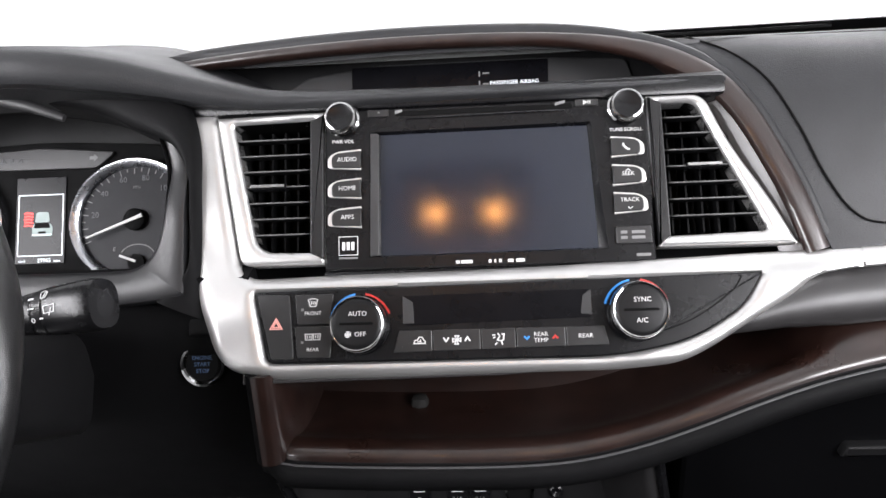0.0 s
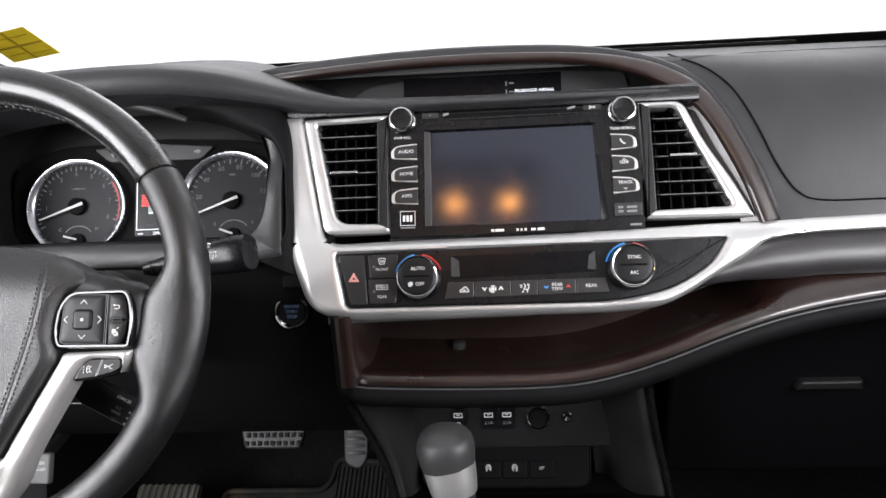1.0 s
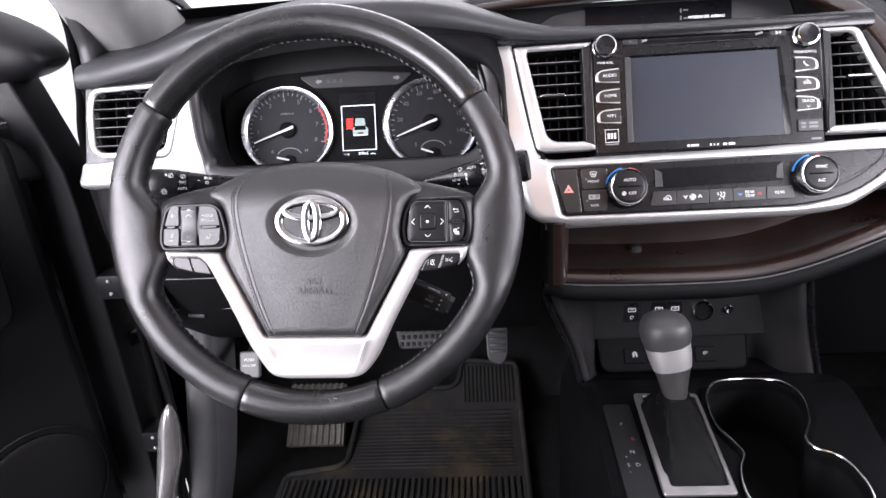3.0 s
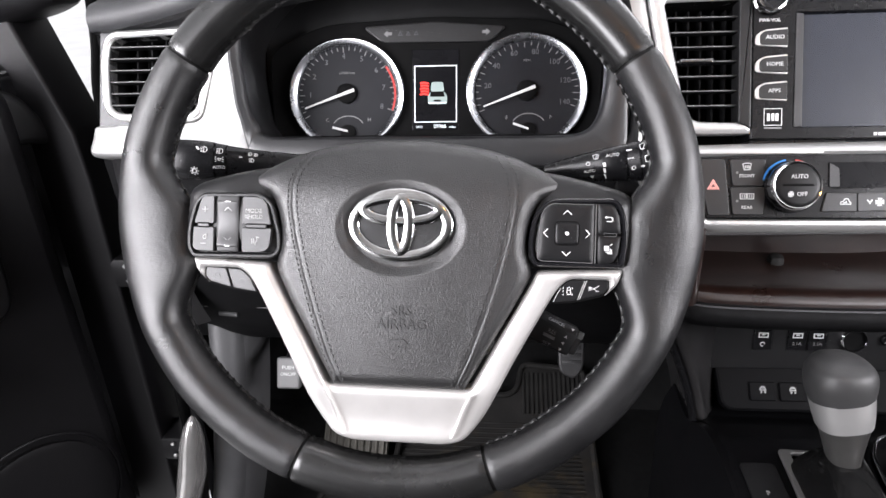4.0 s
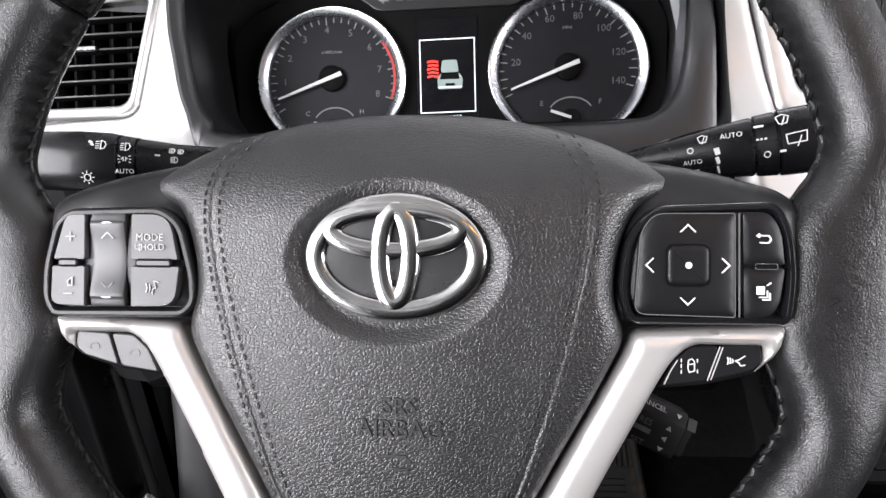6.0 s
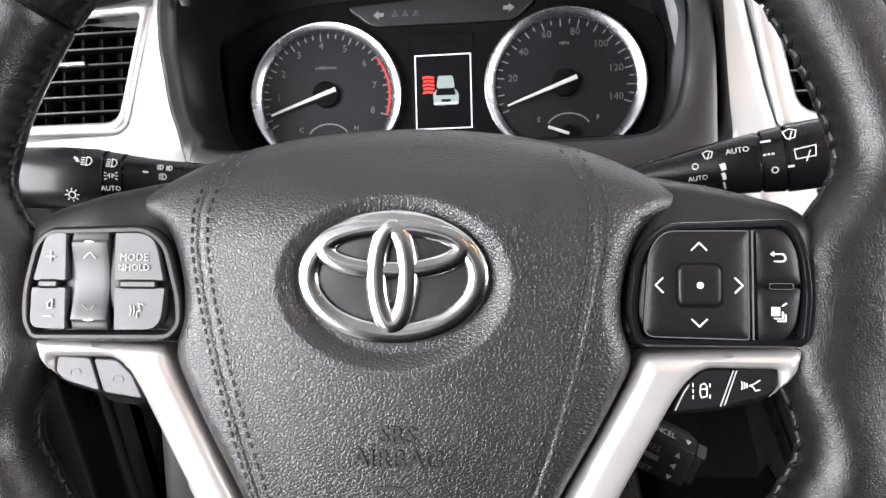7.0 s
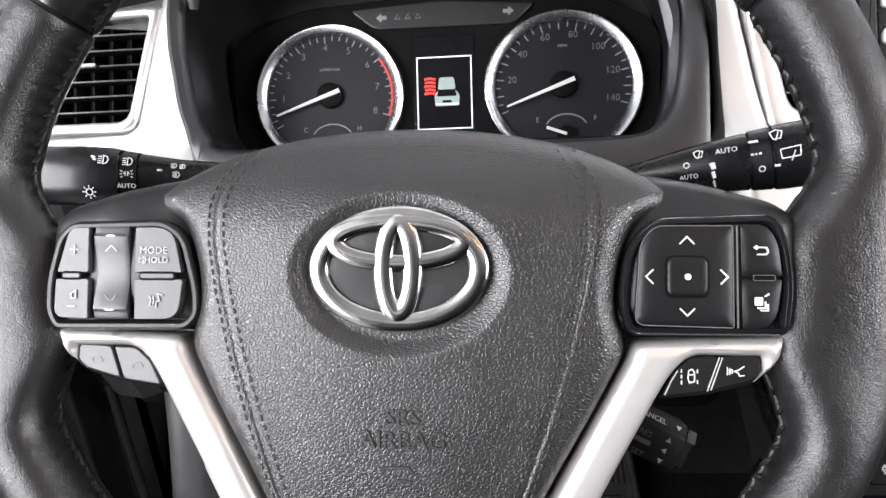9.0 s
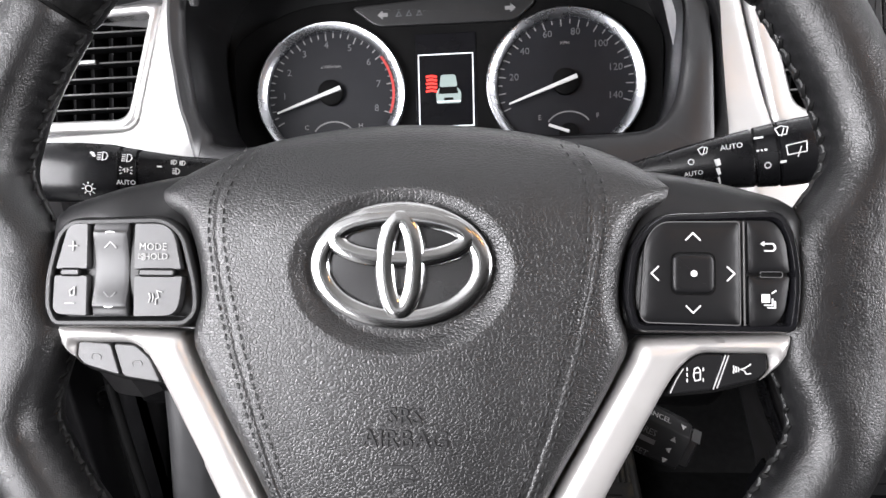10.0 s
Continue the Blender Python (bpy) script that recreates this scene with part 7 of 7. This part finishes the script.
for sx, x in ((-1, -0.124), (1, 0.168)):
    g = [[(x + sx * (0.012 if z < 0.72 else 0), y, z if z < 0.75 else top_z(y) - 0.005) for y in (-0.4, 0.0, 0.3, 0.40, 0.44, 0.48, 0.52, 0.56, 0.62)] for z in (0.44, 0.60, 0.70, 0.80)]
    part("side", smooth_grid(g, 3, 3, thick=(-sx * 0.01, 0, 0)), CONSOLE, con, "black console side")

# gear lever
sh = thing("gear_lever", IDENT, "automatic gear lever with a silver collar and gaiter", "gear lever")
PLATE = rounded([(-0.0780, 0.304), (-0.0080, 0.304), (-0.0025, 0.454), (-0.0735, 0.458)], 0.005)
PIN = rounded([(-0.0680, 0.3155), (-0.0128, 0.3155), (-0.0075, 0.4490), (-0.0645, 0.4520)], 0.004)
pm = plate([PLATE, PIN[::-1]], 0.0, 0.004, 0.0014, 2)
part("gate_frame", moved(pm, lambda c: Vector((c.x, c.y, c.z + top_z(c.y) + 0.001))), GATEMETAL, sh, "bright metal gate frame")
top_c = Vector((-0.0378, 0.418))
loopc = [float(v) for v in (0, 0.10, 0.28, 0.50, 0.70, 0.84, 0.93, 1.0)]
rows = []
for k, f in enumerate(loopc):
    row = []
    for i in range(48):
        q = 2 * math.pi * i / 48
        cs, sn = math.cos(q), math.sin(q)
        bx = -0.0415 + 0.0315 * math.copysign(abs(cs) ** 0.35, cs)
        by = 0.378 + 0.071 * math.copysign(abs(sn) ** 0.35, sn)
        tx, ty = top_c.x + 0.0135 * cs, top_c.y + 0.0145 * sn
        fold = 0.0034 * math.sin(7 * q + 2.2 * k) * math.sin(math.pi * f)
        z = top_z(by) + 0.002 if k == 0 else top_z(by) * (1 - f) + f * 0.816 + 0.004 * math.sin(math.pi * f) + fold
        row.append((bx * (1 - f) + tx * f, by * (1 - f) + ty * f, z))
    rows.append(row)
part("gaiter", stack(rows, cap1=True), GAITER, sh, "black leather gaiter")
rows = []
for k, (z, r) in enumerate(((0.780, 0.020), (0.785, 0.0245), (0.790, 0.0262), (0.7945, 0.0248), (0.797, 0.0222), (0.800, 0.0240), (0.804, 0.0236), (0.807, 0.0206), (0.809, 0.0178), (0.812, 0.0182), (0.815, 0.0152), (0.8155, 0.0125))):
    c = Vector((-0.0395 + 0.0001 * k, 0.4130 + 0.0005 * k))
    rows.append([(c.x + (r + 0.0011 * math.sin(5 * q + 1.9 * k) + 0.0007 * math.sin(9 * q - 2.3 * k)) * math.cos(q), c.y + (r + 0.0011 * math.sin(5 * q + 1.9 * k)) * math.sin(q), z + 0.0013 * math.sin(3 * q + 1.3 * k)) for q in (2 * math.pi * i / 48 for i in range(48))])
part("gaiter_neck", stack(rows, cap1=True), RUMPLED, sh, "crumpled leather neck", 80)


def eased(rows_, n):
    return [float(v[0]) for v in cat([(q,) for q in rows_], n)]


part("shaft", tube(cat([(-0.0372, 0.418, 0.802), (-0.0388, 0.420, 0.818), (-0.0408, 0.423, 0.834), (-0.0430, 0.4255, 0.850)], 5), eased([0.0112, 0.0130, 0.0162, 0.0196], 5), eased([0.0118, 0.0136, 0.0165, 0.0200], 5), up=(0, 1, 0), n=28, sq=2.6), SHAFTGREY, sh, "satin grey tapering shaft")
part("collar", tube(cat([(-0.0426, 0.4250, 0.8475), (-0.0445, 0.4275, 0.858), (-0.0472, 0.4312, 0.8715)], 4), eased([0.0204, 0.0222, 0.0236], 4), eased([0.0208, 0.0224, 0.0238], 4), up=(0, 1, 0), n=32, sq=2.6), SILVER, sh, "satin silver collar")
part("knob", tube(cat([(-0.0470, 0.4308, 0.8705), (-0.0485, 0.4330, 0.8785), (-0.0500, 0.4352, 0.889), (-0.0508, 0.4368, 0.898), (-0.0510, 0.4374, 0.9035), (-0.0510, 0.4376, 0.9055)], 4), eased([0.0236, 0.0256, 0.0262, 0.0228, 0.0140, 0.003], 4), eased([0.0240, 0.0258, 0.0264, 0.0235, 0.0150, 0.004], 4), up=(0, 1, 0), n=32, sq=2.4), KNOB, sh, "dark grey leather knob")
part("position_strip", moved(plate([rrect(-0.112, 0.300, -0.0815, 0.442, 0.006)], 0, 0.0015, 0.0005), lambda c: Vector((c.x, c.y, c.z + top_z(c.y) - 0.0005))), KEYBLACK, sh, "black gear position strip")
for tx, x, y in (("P", -0.0975, 0.407), ("R", -0.0895, 0.384), ("N", -0.0945, 0.365), ("D", -0.0925, 0.347), ("S", -0.1020, 0.347), ("+", -0.1018, 0.358), ("-", -0.1020, 0.338)):
    part("letter", words(tx, 0.0070 if tx not in "+-" else 0.0055, x, y, top_z(y) + 0.0018), DIMRED if tx == "R" else DIMPRINT, sh)

# ---- footwell ----
br = thing("brake_pedal", lean(-0.345, 0.790, 0.682, 32), "ribbed rubber brake pedal in the footwell", "pedal")
PB = rounded([(-0.044, -0.022), (0.044, -0.022), (0.054, 0.020), (-0.054, 0.020)], 0.008)
part("pad", slab(PB, -0.008, 0.0, 0.003), GREYPLASTIC, br)
for i in range(9):
    for j in range(3):
        part("tread", box(-0.040 + 0.010 * i - 0.003 + 0.002 * (j % 2), -0.014 + 0.012 * j - 0.0035, 0, -0.040 + 0.010 * i + 0.003 + 0.002 * (j % 2), -0.014 + 0.012 * j + 0.0035, 0.0022, 0.0006), RUBBER, br)
part("arm", moved(tube([(0.02, 0.0, -0.008), (0.025, 0.06, -0.05), (0.03, 0.22, -0.10)], 0.008, 0.011, n=10, sq=3), lambda c: c), PLASTIC, br)
ac = thing("accelerator_pedal", lean(-0.222, 0.812, 0.660, 28), "narrow ribbed accelerator pedal in the footwell", "pedal")
PA = rounded([(-0.018, -0.040), (0.006, -0.050), (0.019, -0.032), (0.021, 0.036), (-0.021, 0.036)], 0.016)
part("pad", slab(PA, -0.008, 0, 0.003), GREYPLASTIC, ac)
for j in range(6):
    part("tread", box(-0.013, -0.026 + 0.0105 * j, 0, 0.014, -0.0205 + 0.0105 * j, 0.0015, 0.0006), GREYPLASTIC, ac)
part("arm", tube([(0, 0.03, -0.008), (0, 0.08, -0.03), (0.0, 0.20, -0.06)], 0.007, 0.010, n=10, sq=3), PLASTIC, ac)
pk = thing("parking_brake_pedal", lean(-0.582, 0.606, 0.752, 25), "pale grey parking brake pedal with white lettering", "pedal")
part("pad", slab(rrect(-0.0145, -0.020, 0.0145, 0.018, 0.004), -0.008, 0, 0.0025), PALEGREY, pk)
part("text", words("PUSH", 0.0062, 0, 0.006, 0.0004), WHITE, pk)
part("text", words("ON/OFF", 0.0052, 0, -0.002, 0.0004), WHITE, pk)
part("arm", tube([(0, 0.01, -0.006), (0, 0.05, -0.07), (0, 0.10, -0.16)], 0.006, 0.008, n=10, sq=3), PLASTIC, pk)


def floor_z(y):
    return 0.462 + 0.10 * ease((y - 0.78) / 0.30)


mt = thing("floor_mat", IDENT, "ribbed black rubber floor mat soiled with dried mud", "floor mat")
MAT = rounded([(-0.60, 0.25), (-0.180, 0.25), (-0.176, 0.70), (-0.178, 0.945), (-0.295, 0.955), (-0.305, 0.90), (-0.49, 0.90), (-0.50, 0.72), (-0.60, 0.70)], 0.02)
part("sheet", moved(pillow([MAT], 0.0, 0.005, 0.001, 0.004, 0.02), lambda c: Vector((c.x, c.y, c.z + floor_z(c.y)))), RUBBER, mt)
part("rim", tube([(p[0], p[1], floor_z(p[1]) + 0.007) for p in shrunk(MAT, 0.005)], 0.005, n=8, closed=True), RUBBER, mt)
for i in range(40):
    x = -0.588 + 0.0103 * i
    part("rib", tube([(x, 0.27, 0.469), (x, 0.50, 0.469), (x, 0.680, 0.469)], 0.0036, n=6), RUBBER, mt)
for i in range(14):
    x = -0.288 + 0.0078 * i
    part("rib", tube([(x, y, floor_z(y) + 0.006) for y in (0.865, 0.89, 0.915, 0.935)], 0.0024, n=6), RUBBER, mt)
for i in range(16):
    y = 0.71 + 0.0092 * i
    part("rib", tube([(-0.485, y, floor_z(y) + 0.0052), (-0.20, y, floor_z(y) + 0.0052)], 0.0010, n=6), RUBBER, mt)
fr_ = thing("foot_rest", IDENT, "ribbed grey rubber foot rest beside the mat", "foot rest")
FRY = ((0.765, 0.475), (0.785, 0.490), (0.81, 0.513), (0.835, 0.538), (0.85, 0.548))
part("sheet", smooth_grid([[(x, y, z) for x in (-0.612, -0.58, -0.54, -0.508)] for y, z in FRY], 3, 4, thick=(0, 0.01, -0.012)), FOOTRUBBER, fr_)
for i in range(9):
    x = -0.604 + 0.0112 * i
    part("rib", tube([(x, y - 0.001, z + 0.002) for y, z in FRY], 0.0030, n=6), FOOTRUBBER, fr_)

# ---- driver door side ----
sill = thing("door_sill", IDENT, "dark painted sill and kick panel by the door opening", "door sill")
g = [[(x + dx, y, z) for x, y in ((-0.648, 0.67 + dy), (-0.652, 0.63 + dy), (-0.664, 0.602 + dy), (-0.690, 0.598 + dy), (-0.700, 0.63 + dy))] for z, dy, dx in ((0.46, -0.05, -0.028), (0.55, -0.02, -0.012), (0.65, 0.0, 0.0), (0.74, 0.02, 0.006), (0.80, 0.04, 0.004))]
part("kick_panel", smooth_grid(g, 5, 5, thick=(0.004, 0.01, 0)), SURROUND, sill, "grey kick panel")
part("weatherstrip", tube(cat([(-0.722, 0.555, 0.44), (-0.708, 0.565, 0.54), (-0.697, 0.575, 0.64), (-0.699, 0.585, 0.70), (-0.712, 0.60, 0.76), (-0.728, 0.62, 0.82)], 6), 0.0045, n=10), DARK, sill)
post_path = cat([(-0.737, 0.545, 0.44), (-0.727, 0.553, 0.55), (-0.7065, 0.558, 0.63), (-0.6965, 0.560, 0.685), (-0.6925, 0.562, 0.710), (-0.6915, 0.563, 0.718)], 6)
post_r = [(0.44, 0.012), (0.55, 0.013), (0.63, 0.0160), (0.68, 0.0135), (0.700, 0.0095), (0.712, 0.0050), (0.718, 0.0008)]
part("painted_post", tube(post_path, [between(float(p[2]), post_r) for p in post_path], [1.5 * between(float(p[2]), post_r) for p in post_path], up=(0, 1, 0), n=32), POLISHED, sill, "glossy painted door post", 80)
part("sill_step", box(-0.80, -0.58, 0.40, -0.70, 0.62, 0.470, 0.012), PLASTIC, sill)
part("hinge_post", smooth_grid([[(-0.752, 0.66, z), (-0.775, 0.70, z), (-0.80, 0.76, z), (-0.83, 0.90, z)] for z in (0.44, 0.7, 0.95, 1.16)], 3, 3, thick=(0.01, 0.01, 0)), PAINT, sill, "black painted hinge post")
for z in (0.86, 0.58):
    part("hinge", box(-0.835, 0.655, z - 0.022, -0.765, 0.70, z + 0.018, 0.005), DOORTRIM, sill, "black door hinge")
    for dz in (-0.01, 0.01):
        part("bolt", moved(turned([(0.003, 0), (0.003, 0.002), (0.002, 0.003)], n=6), lambda c, z=z, dz=dz: Vector((-0.785 + c.x, 0.654 - c.z, z + dz + c.y))), SILVER, sill, "bare metal bolt")

# open door, swung out from the front post; local x runs from the hinge to its free edge
dm = Matrix.Translation((-0.835, 0.700, 0)) @ Matrix.Rotation(radians(-118), 4, "Z")
door = thing("car_door", dm, "open black driver door with a dark trim panel", "car door")


def side_plate(pts, r, d0, d1, b):
    """An upright plate: outline in (along the door, height), between depths d0 and d1 (positive towards the cabin)."""
    me = plate([rounded(pts, r)], d0, d1, b, 3)
    return moved(me, lambda c: Vector((c.x, c.z, c.y)))


part("shell", side_plate([(0.0, 0.42), (1.05, 0.42), (1.05, 1.10), (0.0, 1.12)], 0.04, -0.11, 0.0, 0.02), PAINT, door, "dark painted door shell")
part("trim_panel", side_plate([(0.07, 0.46), (1.02, 0.46), (1.02, 1.12), (0.16, 1.155), (0.075, 1.10)], [0.05, 0.05, 0.03, 0.04, 0.03], -0.005, 0.045, 0.018), DOORTRIM, door, "black door trim panel")
part("trim_insert", side_plate([(0.14, 0.86), (0.98, 0.82), (0.98, 1.03), (0.13, 1.05)], 0.03, 0.04, 0.052, 0.005), DOORTRIM, door)
part("armrest", side_plate([(0.25, 0.78), (0.95, 0.76), (0.95, 0.84), (0.22, 0.86)], 0.03, 0.04, 0.10, 0.015), DASH, door)
part("speaker_grille", moved(turned([(0.095, 0.0), (0.095, 0.008), (0.088, 0.010), (0.0001, 0.007)], n=40), lambda c: Vector((0.19 + c.x, 0.043 + c.z, 0.60 + c.y))), DOORTRIM, door, "round speaker grille")
part("speaker_ring", moved(tube([(p[0], p[1], 0) for p in circ(0, 0, 0.104, 48)], 0.002, n=8, closed=True), lambda c: Vector((0.19 + c.x, 0.046 + c.z, 0.60 + c.y))), DOORTRIM, door)
part("sail_panel", side_plate([(0.02, 1.02), (0.22, 1.06), (0.20, 1.10), (0.06, 1.09)], 0.02, -0.04, 0.02, 0.008), PLASTIC, door, "black mirror sail panel")
part("window_frame", tube([(0.06, -0.03, 1.12), (0.20, -0.05, 1.30), (0.50, -0.09, 1.52), (0.95, -0.09, 1.56), (1.03, -0.06, 1.10)], 0.014, 0.018, n=10, sq=3), PAINT, door)
dg = part("window_pane", smooth_grid([[(0.09, -0.035, 1.12), (0.5, -0.05, 1.12), (1.02, -0.05, 1.10)], [(0.16, -0.045, 1.24), (0.5, -0.065, 1.30), (1.0, -0.065, 1.30)], [(0.45, -0.085, 1.48), (0.6, -0.09, 1.53), (0.95, -0.09, 1.55)]], 3, 3, thick=(0, 0.003, 0)), GLASS, door, "clear door glass")
dg.visible_shadow = False
part("door_check", tube([(0.02, 0.02, 0.75), (-0.06, 0.05, 0.75)], 0.006, 0.012, n=8, sq=4), SATINBLACK, door)


def upright(pts, r, y0, y1, b):
    """A plate across the car between y0 and y1, outline in (x, z), given in the car's axes and laid into the door's."""
    me = plate([rounded(pts, r)], -y1, -y0, b, 3)
    inv = dm.inverted()
    return moved(me, lambda c: inv @ Vector((c.x, -c.z, c.y)))


part("front_edge", upright([(-1.30, 0.42), (-0.800, 0.42), (-0.800, 0.98), (-0.804, 1.035), (-0.842, 1.158), (-1.30, 1.17)], 0.004, 0.655, 0.72, 0.004), DOORTRIM, door, "black front edge of the door")
rows = []
for k in range(13):
    u = k / 12
    x = -0.7826 - 0.20 * u ** 1.6
    hi = 1.181 + 0.100 * u ** 0.85
    lo = 1.181 - 0.045 * u ** 0.6
    d = 0.010 + 0.050 * min(1.0, u * 2) ** 0.5
    c = Vector((x, 0.680 + 0.02 * u, (hi + lo) / 2))
    rows.append([c + Vector((0, d * math.copysign(abs(math.cos(q)) ** 0.8, math.cos(q)), (hi - lo) / 2 * math.copysign(abs(math.sin(q)) ** 0.8, math.sin(q)))) for q in (2 * math.pi * i / 28 for i in range(28))])
inv = dm.inverted()
part("mirror", moved(stack(rows, cap0=True, cap1=True), lambda c: inv @ c), DOORTRIM, door, "black door mirror housing")
structure("door_jamb", grid([[(-0.752, 0.70, z), (-0.775, 0.735, z), (-0.80, 0.80, z), (-0.83, 0.95, z)] for z in (0.42, 0.7, 0.95, 1.075)], thick=(0.015, 0.01, 0)), PAINT, "black painted door jamb by the hinges", "wall")
structure("door_seal", tube(cat([(-0.765, 0.66, 0.44), (-0.770, 0.68, 0.70), (-0.782, 0.70, 0.95), (-0.790, 0.70, 1.06), (-0.776, 0.70, 1.13), (-0.769, 0.70, 1.19), (-0.764, 0.69, 1.24), (-0.746, 0.62, 1.33), (-0.69, 0.38, 1.50), (-0.63, 0.20, 1.60)], 6), 0.007, 0.012, up=(0, 1, 0), n=12), DARK, "black rubber door seal", "trim")
structure("door_opening_trim", tube(cat([(-0.752, 0.68, 0.98), (-0.757, 0.70, 1.08), (-0.747, 0.70, 1.17), (-0.744, 0.69, 1.22), (-0.728, 0.62, 1.32), (-0.68, 0.38, 1.49), (-0.65, 0.20, 1.58)], 6), 0.013, 0.020, up=(0, 1, 0), n=14, sq=3), GREYPLASTIC, "dark grey trim along the door opening", "trim")
